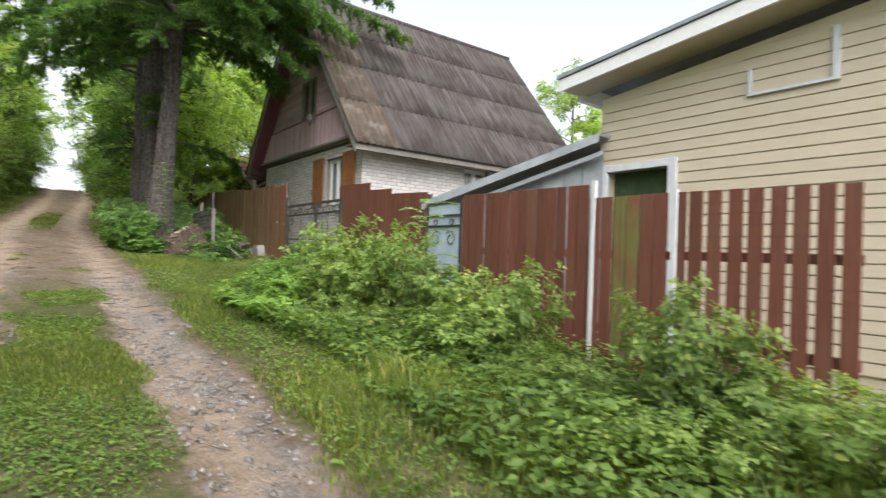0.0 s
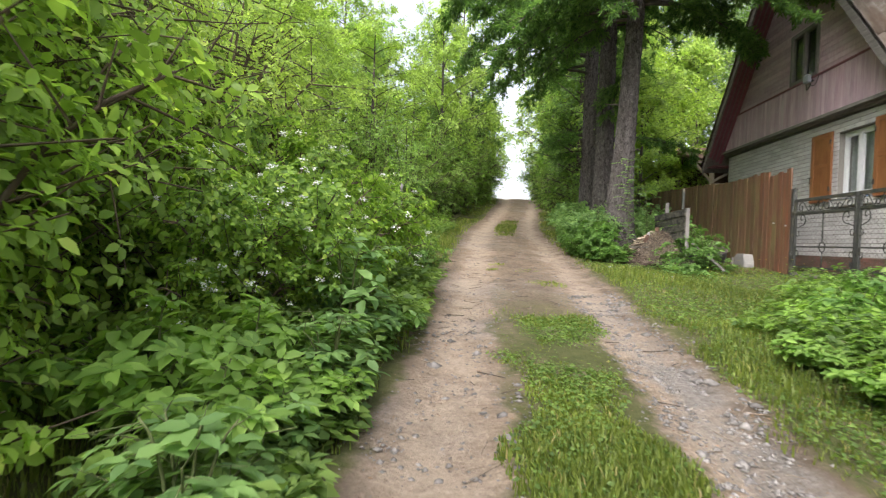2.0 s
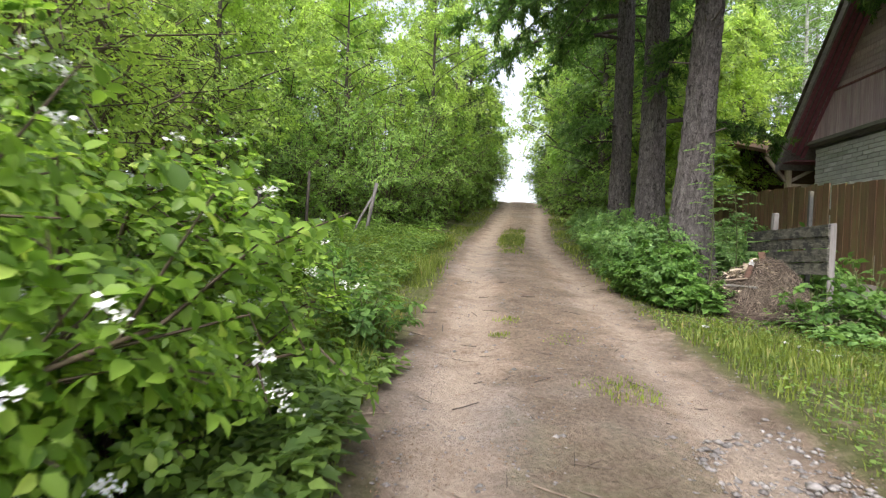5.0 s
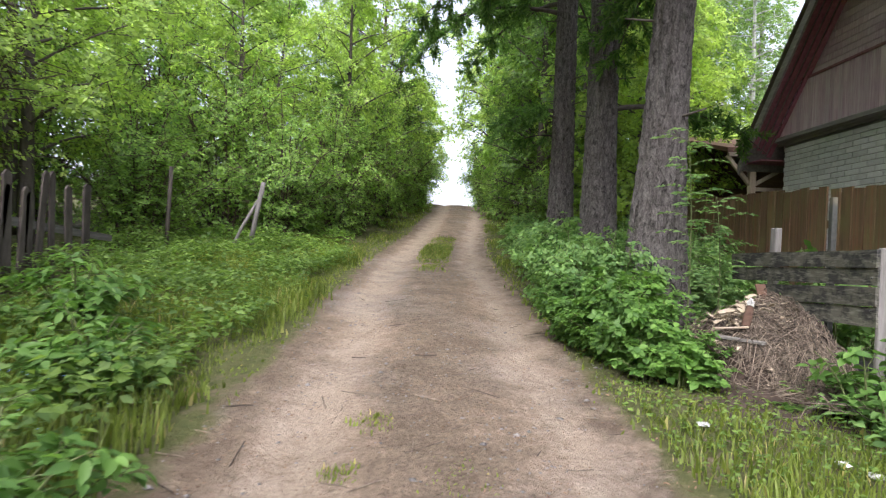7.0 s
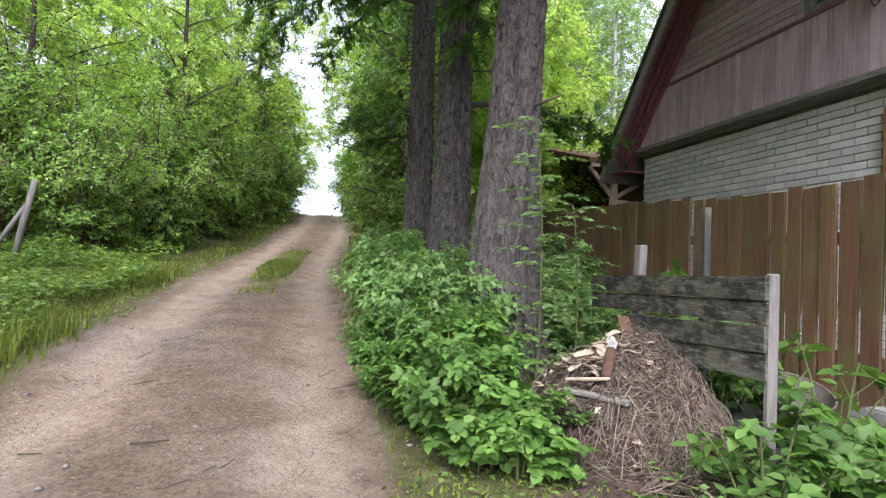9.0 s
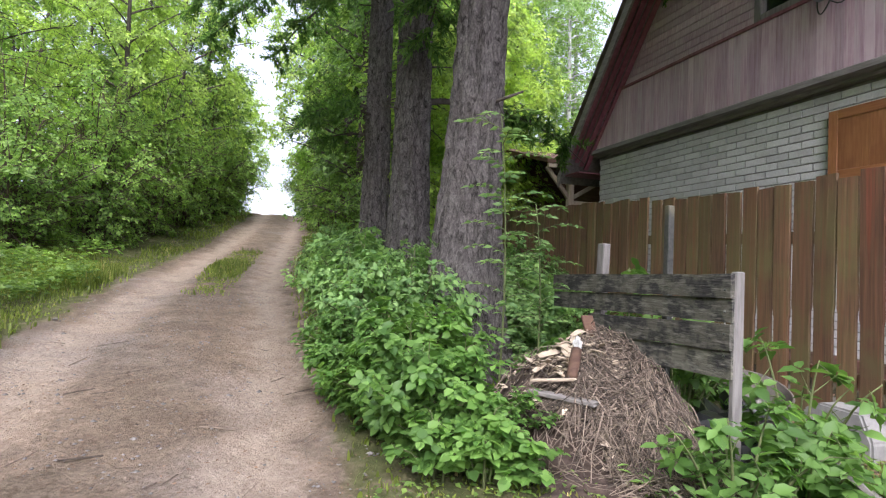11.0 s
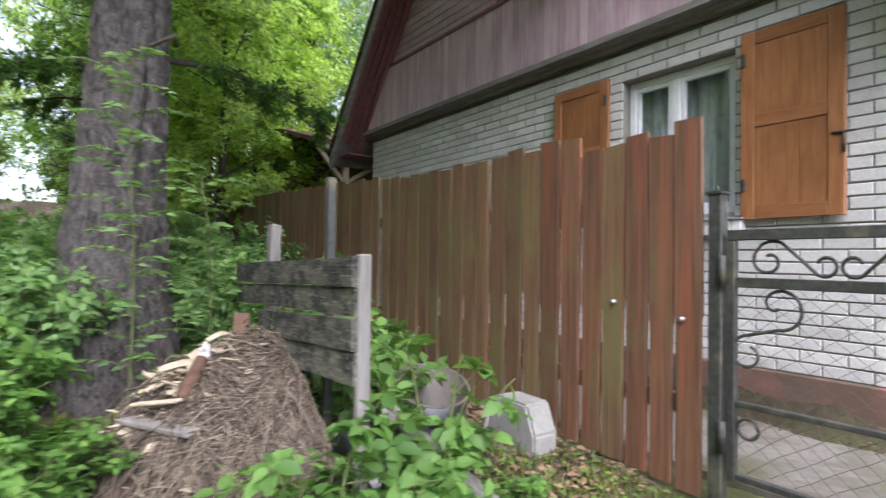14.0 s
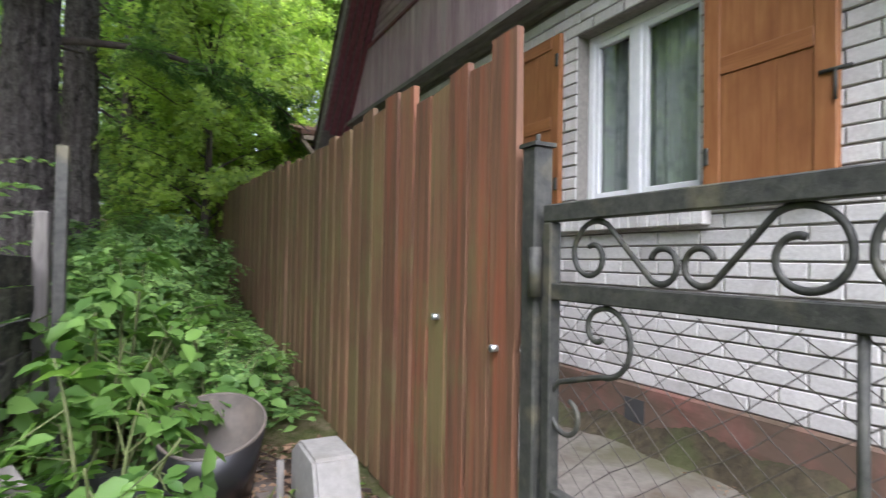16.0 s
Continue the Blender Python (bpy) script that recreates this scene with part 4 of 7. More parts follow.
gate_post(10.845, 2.23)
gate_post(8.40, 2.05, 0.05)
leaf(10.80, 1, 1.34, "gate leaf with scroll band")
leaf(8.43, -1, 0.99, "gate leaf with scroll band")
for zz in (1.86, 1.2):
    tubepart("hinge", [tube_np(np.array([[FX - 0.03, 10.812, zz], [FX - 0.03, 10.812, zz + 0.12]]), 0.017, 8)], M_IRON, gate)

# ---- cream house, lean-to, blue gate ----
YX, YC = 5.35, 4.08
cream = root("house", (YX, YC, 0.3), "cream vinyl-sided house with a white verge board", "house")
bm = bmesh.new()
prism(bm, [(-9, 0.0), (3.2, 0.0), (3.2, 2.22), (3.96, 2.22), (3.96, 0.0), (YC, 0.0), (YC, 3.10), (-9, 4.50)], "x", YX, YX + 0.2)
cw = part("wall", bm, M_CREAM, cream, "wall under horizontal cream siding")
boxpart("wall", (YX + 0.2, 12, YC - 0.2, YC, 0.0, 3.1), M_CREAM, cream)
boxpart("wall", (12, 12.2, -9, YC, 0.0, 3.1), M_CREAM, cream)
z = 0.35
while z < 4.2:
    y0 = -8.9
    zt = z + 0.112
    lim = YC if zt < 3.09 else YC - (zt - 3.09) / 0.107
    spans = [(y0, lim)]
    if z < 2.22:
        spans = [(y0, 3.115), (4.03, YC + 0.004)]
    for a, b in spans:
        bm = bmesh.new()
        prism(bm, [(YX - 0.016, z), (YX - 0.018, z + 0.006), (YX - 0.012, zt - 0.010), (YX - 0.003, zt - 0.004), (YX - 0.003, zt), (YX, zt), (YX, z)], "y", a, b)
        part("plank", bm, M_CREAM, cw)
    z = zt
bm = bmesh.new()
prism(bm, [(4.46, 3.20), (-9, 4.60), (-9, 4.74), (4.46, 3.34)], "x", 4.98, 5.01)
verge = part("verge_board", bm, M_WHITE, cream, "white verge board")
bm = bmesh.new()
prism(bm, [(4.44, 3.22), (-9, 4.62), (-9, 4.635), (4.44, 3.235)], "x", 5.012, YX + 0.1)
part("soffit", bm, M_CREAM, cream, "cream soffit")
bm = bmesh.new()
prism(bm, [(4.47, 3.35), (-9, 4.75), (-9, 4.79), (4.47, 3.39)], "x", 4.96, 12.3)
part("roof", bm, M_SHEET, cream, "thin metal roof edge")
boxpart("gutter_board", (YX, 12.3, YC + 0.3, YC + 0.38, 3.15, 3.33), M_WHITE, cream)
bm = bmesh.new()
for dims in ((3.105, 3.2, 0.4, 2.30), (3.96, 4.05, 0.4, 2.30), (3.2, 3.96, 2.22, 2.30)):
    box(bm, YX - 0.045, YX + 0.02, *dims[:2], *dims[2:], bevel=0.004)
door = part("door_frame", bm, M_TRIM, cream, "white door trim")
boxpart("door", (YX + 0.10, YX + 0.13, 3.2, 3.96, 0.3, 2.22), M_DOOR, door, "dark green door in shade")
bm = bmesh.new()
for dims in ((2.38, 2.42, 2.78, 3.04), (1.68, 1.735, 2.78, 3.24), (1.735, 2.38, 2.78, 2.81)):
    box(bm, YX - 0.045, YX - 0.01, dims[0], dims[1], dims[2], dims[3], bevel=0.004)
part("hatch_trim", bm, M_TRIM, cream, "white trim of a blind hatch")

lean_to = root("shed", (4.3, 5.9, 0.5), "grey lean-to shed with a sloping metal roof", "shed")
bm = bmesh.new()
vs = [bm.verts.new(c) for c in ((4.12, 6.0, 1.86), (5.13, 3.95, 2.62), (8.5, 3.95, 2.62), (8.5, 6.0, 1.86))]
fc = bm.faces.new(vs)
ex = bmesh.ops.extrude_face_region(bm, geom=[fc])
bmesh.ops.translate(bm, verts=[g for g in ex["geom"] if isinstance(g, bmesh.types.BMVert)], vec=(0, 0, 0.035))
part("roof", bm, M_SHEET, lean_to, "galvanised metal roof")
for dz, th, off in ((-0.075, 0.075, 0.0), (-0.21, 0.055, 0.09)):
    bm = bmesh.new()
    a, b = Vector((4.11 + off, 5.99, 1.86 + dz)), Vector((5.12 + off, 3.95, 2.62 + dz))
    n = Vector((-(b - a).y, (b - a).x, 0)).normalized() * 0.02
    q = [a + n, b + n, b - n, a - n]
    low = [bm.verts.new(v) for v in q]
    top = [bm.verts.new(v + Vector((0, 0, th))) for v in q]
    bm.faces.new(low[::-1]), bm.faces.new(top)
    for i in range(4):
        bm.faces.new((low[i], low[(i + 1) % 4], top[(i + 1) % 4], top[i]))
    part("fascia", bm, M_SHEET, lean_to, "pale metal fascia")
for k in range(9):
    bm = bmesh.new()
    t0, t1 = k / 9, (k + 0.97) / 9
    a, b = Vector((4.35, 5.95, 0)).lerp(Vector((5.3, 4.0, 0)), t0), Vector((4.35, 5.95, 0)).lerp(Vector((5.3, 4.0, 0)), t1)
    za, zb = 1.68 + 0.76 * t0, 1.68 + 0.76 * t1
    vs = [bm.verts.new(c) for c in ((a.x, a.y, 0.4), (b.x, b.y, 0.4), (b.x, b.y, zb), (a.x, a.y, za))]
    vb = [bm.verts.new((v.co.x + 0.05, v.co.y + 0.03, v.co.z)) for v in vs]
    bm.faces.new(vs), bm.faces.new(vb[::-1])
    for i in range(4):
        bm.faces.new((vs[i], vb[i], vb[(i + 1) % 4], vs[(i + 1) % 4]))
    part("wall_sheet", bm, M_SHEET, lean_to)

bgate = root("metal_gate", (FX, 5.5, 0.5), "blue-grey sheet metal gate with iron scrolls", "gate")
boxpart("sheet", (FX, FX + 0.006, 5.16, 5.86, 0.62, 1.84), M_BLUE, bgate)
for yy in (5.15, 5.85):
    boxpart("stile", (FX - 0.02, FX - 0.001, yy - 0.012, yy + 0.018, 0.55, 1.86), M_IRON, bgate)
for zz in (0.62, 1.55, 1.68, 1.84):
    boxpart("rail", (FX - 0.018, FX - 0.002, 5.17, 5.83, zz, zz + 0.02), M_IRON, bgate)
for s in (-1, 1):
    flat_bar("scroll", [arc(0.16, 1.615, 0.02, 0.05, 0, 400)], 5.5, s, bgate, 0.006, FX - 0.012)
    flat_bar("scroll", [arc(0.15, 1.40, 0.04, 0.10, 90, 500)], 5.5, s, bgate, 0.006, FX - 0.012)

# ---- plants: makers ----
def scatter_leaves(rng, starts, ends, count, length, aspect, wide, flat=0.6, spread=0.05, whorl=4):
    """Leaves along twigs in small rosettes, turned mostly to the light."""
    n = count // whorl
    k = rng.integers(0, len(starts), n)
    t = rng.random((n, 1)) ** 0.55
    c = starts[k] + (ends[k] - starts[k]) * t + rng.normal(0, spread, (n, 3))
    tw = unit(ends[k] - starts[k])
    axis = unit(np.array([0, 0, flat]) + unit(c * np.array([1, 1, 0.0])) * 0.35 + tw * 0.25 + rng.normal(0, 0.28, (n, 3)))
    a = (np.arange(whorl) * 2 * math.pi / whorl)[None] + rng.random((n, 1)) * 6.28 + rng.normal(0, 0.3, (n, whorl))
    u = unit(np.cross(axis, np.array([0.31, 0.87, 0.38])))
    w = np.cross(axis, u)
    d = np.cos(a)[..., None] * u[:, None] + np.sin(a)[..., None] * w[:, None] + tw[:, None] * 0.25 + rng.normal(0, 0.16, (n, whorl, 3)) - np.array([0, 0, 0.12])
    d = unit(d).reshape(-1, 3)
    nrm = unit(np.repeat(axis, whorl, 0) + rng.normal(0, 0.22, (n * whorl, 3)))
    L = length * rng.uniform(0.6, 1.25, n * whorl)
    p = np.repeat(c, whorl, 0) + d * length * 0.12
    return leaves_np(p, d, nrm, L, L * aspect, wide)


def umbels(rng, centres, size, per, petal):
    """Flat white flower heads of many small petals."""
    n = len(centres)
    off = rng.normal(0, 1, (n, per, 3)) * np.array([size, size, size * 0.6])
    p = (centres[:, None] + off).reshape(-1, 3)
    a = rng.random(len(p)) * 2 * math.pi
    d = np.stack([np.cos(a), np.sin(a), np.full(len(p), 0.1)], -1)
    nrm = unit(np.array([0.3, -0.2, 0.8]) + rng.normal(0, 0.8, (len(p), 3)))
    return leaves_np(p, d, nrm, np.full(len(p), petal), np.full(len(p), petal * 0.8))


def shrub(seed, name, height, spread, stems, twigs, count, length, aspect, leaf_mat, stem_mat, label, category="shrub",
          wide=False, flowers=0, low=0.15, arch=0.5, flat=0.6, group="", petal_mat=None, whorl=4):
    """A bush at the origin: arching stems, side twigs, leaves, and flower heads if it has any."""
    rng = np.random.default_rng(seed)
    ob = root(name, (0, 0, 0), label, category, group)
    chunks, s0, s1 = [], [], []
    for i in range(stems):
        a = i * 2.4 + rng.uniform(-0.4, 0.4)
        u = math.sqrt((i + 0.6) / stems)
        h = height * rng.uniform(0.62, 1.0) * (1.05 - 0.45 * u * u)
        base = np.array([math.cos(a) * 0.25 * spread * u, math.sin(a) * 0.25 * spread * u, -0.05])
        tip = np.array([math.cos(a) * spread * u, math.sin(a) * spread * u, h])
        mid = np.array([math.cos(a) * spread * u * (1 - arch) * 0.6, math.sin(a) * spread * u * (1 - arch) * 0.6, h * (0.6 + 0.35 * arch)])
        path = bezier(base, mid, tip, 7)
        r = 0.006 + 0.006 * height
        chunks.append(tube_np(path, np.linspace(r, r * 0.3, 7), 5))
        for j in range(twigs):
            t = low + (1 - low) * (j + rng.random()) / twigs
            f = t * 6
            k = min(int(f), 5)
            p = path[k] + (path[k + 1] - path[k]) * (f - k)
            d = unit(rng.normal(0, 1, 3) + np.array([math.cos(a), math.sin(a), 0.35]) * 0.9)
            e = p + d * height * rng.uniform(0.10, 0.26) * (1.15 - 0.4 * t)
            if e[2] < 0.04:
                e[2] = 0.04
            chunks.append(tube_np(np.stack([p, e]), [r * 0.35, r * 0.15], 3, False))
            s0.append(p), s1.append(e)
    s0, s1 = np.array(s0), np.array(s1)
    tubepart("branchwork", chunks, stem_mat, ob)
    v, f = scatter_leaves(rng, s0, s1, count, length, aspect, wide, flat, height * 0.022, whorl)
    link_mesh("foliage", mesh_np("foliage", v, f), leaf_mat, ob)
    if flowers:
        order = np.argsort(-(s1[:, 2] + 0.6 * np.linalg.norm(s1[:, :2], axis=1)))[:flowers * 5]
        pick = s1[rng.choice(order, flowers, replace=False)]
        pick = pick + unit(pick * np.array([1, 1, 0.4])) * 0.05 + np.array([0, 0, 0.03])
        v, f = umbels(rng, pick, 0.017, 24, 0.017)
        link_mesh("blossom", mesh_np("blossom", v, f), petal_mat or M_PETAL, ob, "white flat flower heads")
    return ob


def broadleaf(seed, name, height, radius, crown_lo, crown_r, limbs, count, length, leaf_mat, bark, label, aspect=0.62, stems=1, top=0.55, spread=0.10, droop=0.0):
    """A tree at the origin: tapered trunk or several stems, limbs, branchlets and a leafy crown with gaps."""
    rng = np.random.default_rng(seed)
    ob = root(name, (0, 0, 0), label, "tree")
    chunks, s0, s1 = [], [], []
    for s in range(stems):
        a0 = s * 2.1 + rng.uniform(0, 1)
        out = 0.0 if stems == 1 else 0.16 * height
        foot = np.array([math.cos(a0), math.sin(a0), 0]) * (0.0 if stems == 1 else 0.12)
        foot[2] = -0.15
        head = np.array([math.cos(a0) * out, math.sin(a0) * out, height * rng.uniform(0.86, 1.0)])
        bend = foot * 0.5 + head * 0.5 + rng.normal(0, 0.035 * height, 3) * np.array([1, 1, 0])
        spine = bezier(foot, bend, head, 10)
        chunks.append(tube_np(spine, np.linspace(1, 0.12, 10) ** 1.1 * radius, 8))
        for i in range(limbs // stems):
            t = crown_lo + (0.97 - crown_lo) * ((i + rng.random()) / (limbs // stems))
            f = t * 9
            k = min(int(f), 8)
            p = spine[k] + (spine[k + 1] - spine[k]) * (f - k)
            a = i * 2.4 + rng.uniform(-0.5, 0.5)
            reach = crown_r * (math.sin(min(1.0, (t - crown_lo) / (1 - crown_lo) * 0.85 + 0.22) * math.pi) ** 0.6) * rng.uniform(0.55, 1.1)
            rise = reach * (top - 0.25 * rng.random())
            e = p + np.array([math.cos(a) * reach, math.sin(a) * reach, rise - droop * reach])
            m = p + np.array([math.cos(a) * reach * 0.45, math.sin(a) * reach * 0.45, rise * 0.75])
            path = bezier(p, m, e, 6)
            r = radius * 0.32 * (1 - 0.6 * t)
            chunks.append(tube_np(path, np.linspace(r, r * 0.2, 6), 4, False))
            for j in range(7):
                tt = 0.25 + 0.75 * (j + rng.random()) / 7
                g = tt * 5
                kk = min(int(g), 4)
                q = path[kk] + (path[kk + 1] - path[kk]) * (g - kk)
                d = unit(rng.normal(0, 1, 3) + np.array([math.cos(a), math.sin(a), 0.2 - droop]) * 0.8)
                w = q + d * crown_r * rng.uniform(0.16, 0.4)
                w[2] -= droop * 0.5
                chunks.append(tube_np(np.stack([q, w]), [r * 0.3, r * 0.1], 3, False))
                s0.append(q), s1.append(w)
    tubepart("trunk", chunks, bark, ob)
    s0, s1 = np.array(s0), np.array(s1)
    v, f = scatter_leaves(rng, s0, s1, count, length, aspect, False, 0.5, spread)
    link_mesh("crown", mesh_np("crown", v, f), leaf_mat, ob)
    return ob


def put(ob, x, y, turn=0.0, size=1.0, tall=1.0, sink=0.0):
    """Another of a plant, standing on the ground at x, y."""
    x = x + float(bend(y)) * (abs(x) < 4.7)
    m = Matrix.Translation((x, y, up(x, y) - sink)) @ Matrix.Rotation(radians(turn), 4, "Z") @ Matrix.Diagonal((size, size, size * tall, 1))
    return copy_thing(ob, m)


def settle(ob, x, y, turn=0.0, size=1.0, tall=1.0, sink=0.0):
    """The first of a plant, moved to its place."""
    x = x + float(bend(y)) * (abs(x) < 4.7)
    ob.matrix_basis = Matrix.Translation((x, y, up(x, y) - sink)) @ Matrix.Rotation(radians(turn), 4, "Z") @ Matrix.Diagonal((size, size, size * tall, 1))
    return ob


def rows_of(ob, places):
    """The plant itself at the first place and copies at the rest: x, y, turn, size, tall."""
    for i, (x, y, turn, size, tall) in enumerate(places):
        if i == 0:
            first = (x, y, turn, size, tall)
        else:
            put(ob, x, y, turn, size, tall)
    settle(ob, *first)


# ---- three old larches beside the fence ----
def larch(seed, x, y, r, height, low, lean, flare, dirs):
    rng = np.random.default_rng(seed)
    g = up(x, y)
    ob = root("larch_tree", (x, y, g), "old larch with furrowed grey bark and drooping sprays", "tree", "larches by the fence")
    rings, sides = 230, 72
    hs = np.concatenate([np.linspace(-0.2, 6.0, 190), np.linspace(6.2, height, rings - 190)])
    ang = np.linspace(0, 2 * math.pi, sides, endpoint=False)
    H, A = np.meshgrid(hs, ang, indexing="ij")
    rad = r * (1 - 0.72 * np.clip(H / height, 0, 1) ** 1.1) * (1 + flare * np.exp(-np.clip(H, 0, 9) / 0.85))
    rad = rad * (1 + 0.10 * np.exp(-np.clip(H, 0, 9) / 0.6) * np.cos(A * 5 + seed))
    phase = rng.uniform(0, 6.28, 6)
    plates = np.sin(A * 11 + 1.5 * np.sin(H * 2.6 + phase[0]) + phase[1]) + 0.7 * np.sin(A * 17 + 2.0 * np.sin(H * 4.1 + phase[2]) + phase[3])
    cross = np.sin(H * 21 + 3 * np.sin(A * 5 + phase[4]))
    rad = rad + 0.016 * np.clip(plates, -1.1, 0.7) + 0.006 * cross * (plates > 0) + rng.normal(0, 0.0025, H.shape)
    cx, cy = lean[0] * H, lean[1] * H
    v = np.stack([x + cx + rad * np.cos(A), y + cy + rad * np.sin(A), g + H], -1).reshape(-1, 3)
    i, j = np.meshgrid(np.arange(rings - 1), np.arange(sides), indexing="ij")
    q0, q1 = i * sides + j, i * sides + (j + 1) % sides
    f = np.concatenate([np.stack([q0, q1, q1 + sides], -1).reshape(-1, 3), np.stack([q0, q1 + sides, q0 + sides], -1).reshape(-1, 3)])
    me = mesh_np("trunk", v - np.array((x, y, g)), f)
    me.shade_smooth()
    link_mesh("trunk", me, M_BARK, ob, "furrowed grey-brown trunk")
    chunks, s0, s1 = [], [], []

    def limb(z, a, reach, drop):
        p = np.array([x + lean[0] * (z - g), y + lean[1] * (z - g), z])
        d = np.array([math.cos(a), math.sin(a), 0])
        e = p + d * reach + np.array([0, 0, -drop])
        path = bezier(p, p + d * reach * 0.55 + np.array([0, 0, 0.15 * reach]), e, 9)
        rr = 0.012 + 0.012 * reach
        chunks.append(tube_np(path, np.linspace(rr, 0.006, 9), 5, False))
        side = np.array([-d[1], d[0], 0])
        for k in range(int(((19 if seed == 21 else 12) if z < 8.6 else 5) * reach)):
            t = rng.uniform(0.22, 1.0)
            ff = t * 8
            kk = min(int(ff), 7)
            q = path[kk] + (path[kk + 1] - path[kk]) * (ff - kk)
            w = q + (side * rng.choice([-1, 1]) * rng.uniform(0.5, 1.0) + d * rng.uniform(0.1, 0.9)) * (0.28 + 0.4 * (1 - t)) + np.array([0, 0, -rng.uniform(0.02, 0.3)])
            chunks.append(tube_np(np.stack([q, w]), [0.005, 0.002], 3, False))
            s0.append(q), s1.append(w)
    for z, a, reach, drop in dirs:
        limb(z, a, reach, drop)
    z = low
    while z < g + height - 0.5:
        for k in range(6 if z < 8.6 and seed == 21 else 3):
            a = rng.uniform(0, 6.28)
            limb(z + rng.uniform(-0.15, 0.15), a, (0.45 if math.cos(a) > 0.1 and z < (5.6 if seed == 21 else 8.6) else 1.0) * max(0.5, (3.7 if z < 8 else 3.0) * (1 - (z - low) / (g + height - low) * 0.75) * rng.uniform(0.75, 1.1)), rng.uniform(0.2, 0.9))
        z += 0.36 if z < 8.6 else 0.9
    for k in range(9):
        z = g + rng.uniform(1.8, 5.0)
        a = rng.uniform(0, 6.28)
        p = np.array([x + lean[0] * (z - g), y + lean[1] * (z - g), z])
        chunks.append(tube_np(np.stack([p, p + np.array([math.cos(a), math.sin(a), 0.1]) * (r + rng.uniform(0.05, 0.25))]), [0.018, 0.008], 5))
    tubepart("branchwork", chunks, M_BARKDARK, ob)
    s0, s1 = np.array(s0), np.array(s1)
    count = len(s0) * 52
    k = rng.integers(0, len(s0), count)
    t = rng.random((count, 1))
    p = s0[k] + (s1[k] - s0[k]) * t + rng.normal(0, 0.012, (count, 3))
    d = unit(unit(s1[k] - s0[k]) * 0.7 + rng.normal(0, 0.7, (count, 3)))
    n = unit(np.array([0, 0, 1.0]) + rng.normal(0, 0.4, (count, 3)))
    L = rng.uniform(0.06, 0.13, count)
    v, f = leaves_np(p, d, n, L, L * 0.27)
    link_mesh("foliage", mesh_np("foliage", v - np.array((x, y, g)), f), M_NEEDLE, ob, "soft dark green needle sprays")
    return ob


larch(21, 2.15, 13.28, 0.185, 15, 6.1, (0.042, 0.0), 1.15, [(4.6, 1.6, 1.6, 0.4), (7.2, -0.25, 5.2, 0.5), (7.5, -0.5, 4.6, 0.4), (6.6, -0.7, 3.8, 0.6), (6.2, -0.1, 3.6, 0.4), (6.9, 0.05, 4.4, 0.5), (6.2, -2.2, 3.4, 0.9), (6.4, -2.8, 3.6, 0.8), (6.2, -1.6, 2.6, 0.8), (6.2, 3.3, 3.2, 0.6), (5.9, -2.5, 3.0, 1.1), (5.8, 2.9, 2.8, 1.0), (5.9, -1.9, 2.4, 1.0), (6.0, -3.0, 3.3, 1.2), (5.7, 2.4, 2.4, 0.9), (6.1, -1.2, 2.6, 0.9), (6.5, -0.4, 3.4, 0.9)])
larch(22, 2.30, 15.45, 0.205, 16, 6.0, (0.0, 0.006), 0.45, [(3.75, 0.15, 2.5, 0.4)])
larch(23, 2.40, 18.0, 0.205, 16, 6.2, (-0.006, 0.0), 0.35, [(4.3, 3.4, 1.2, 0.3), (4.2, 3.6, 1.3, 0.25), (4.35, 3.1, 1.1, 0.2), (3.9, 2.9, 0.9, 0.1)])

# ---- shrubs on the far side of the lane ----
big = shrub(31, "shrub", 2.7, 1.15, 26, 24, 15000, 0.075, 0.62, M_LEAF_A, M_TWIG, "tall dense bush with broad fresh green leaves", wide=True, low=0.06)
rows_of(big, [(-2.3, 3.8, 120, 0.9, 1.1), (-2.75, 4.8, 30, 0.85, 1.1), (-2.85, 5.5, 200, 0.85, 1.05)])
blossom = shrub(32, "flowering_shrub", 1.55, 0.95, 26, 26, 25000, 0.05, 0.66, M_LEAF_S, M_TWIG, "rounded shrub with white flat flower heads", wide=True, low=0.04, flowers=110)
rows_of(blossom, [(-1.78, 6.75, 0, 1.0, 1.0), (-1.85, 7.9, 140, 1.0, 0.95), (-1.95, 5.7, 60, 0.8, 1.05), (-2.0, 9.0, 250, 0.92, 0.85), (-3.2, 7.4, 300, 1.2, 1.2)])
willow = shrub(33, "willow_shrub", 4.4, 1.5, 26, 26, 24000, 0.07, 0.55, M_LEAF_B, M_TWIG, "tall yellow-green willow thicket", low=0.12, arch=0.3)
rows_of(willow, [(-3.6, 4.6, 0, 1.0, 1.0), (-3.9, 6.6, 80, 1.0, 1.05), (-3.8, 8.8, 160, 0.95, 1.0), (-4.0, 2.3, 40, 1.0, 1.0), (-4.6, 10.9, 210, 0.9, 0.95), (-5.8, 7.8, 260, 1.15, 1.2), (-5.8, 12.4, 10, 1.0, 1.1), (-4.6, 0.2, 300, 1.0, 1.1),
                 (-5.6, 4.4, 120, 1.15, 1.2), (-6.4, 15.0, 75, 1.0, 1.2)])
hedge = shrub(34, "hedge_shrub", 3.3, 1.35, 24, 24, 13000, 0.08, 0.58, M_LEAF_D, M_TWIG, "dark green hedge bush beside the lane", low=0.05, arch=0.4)
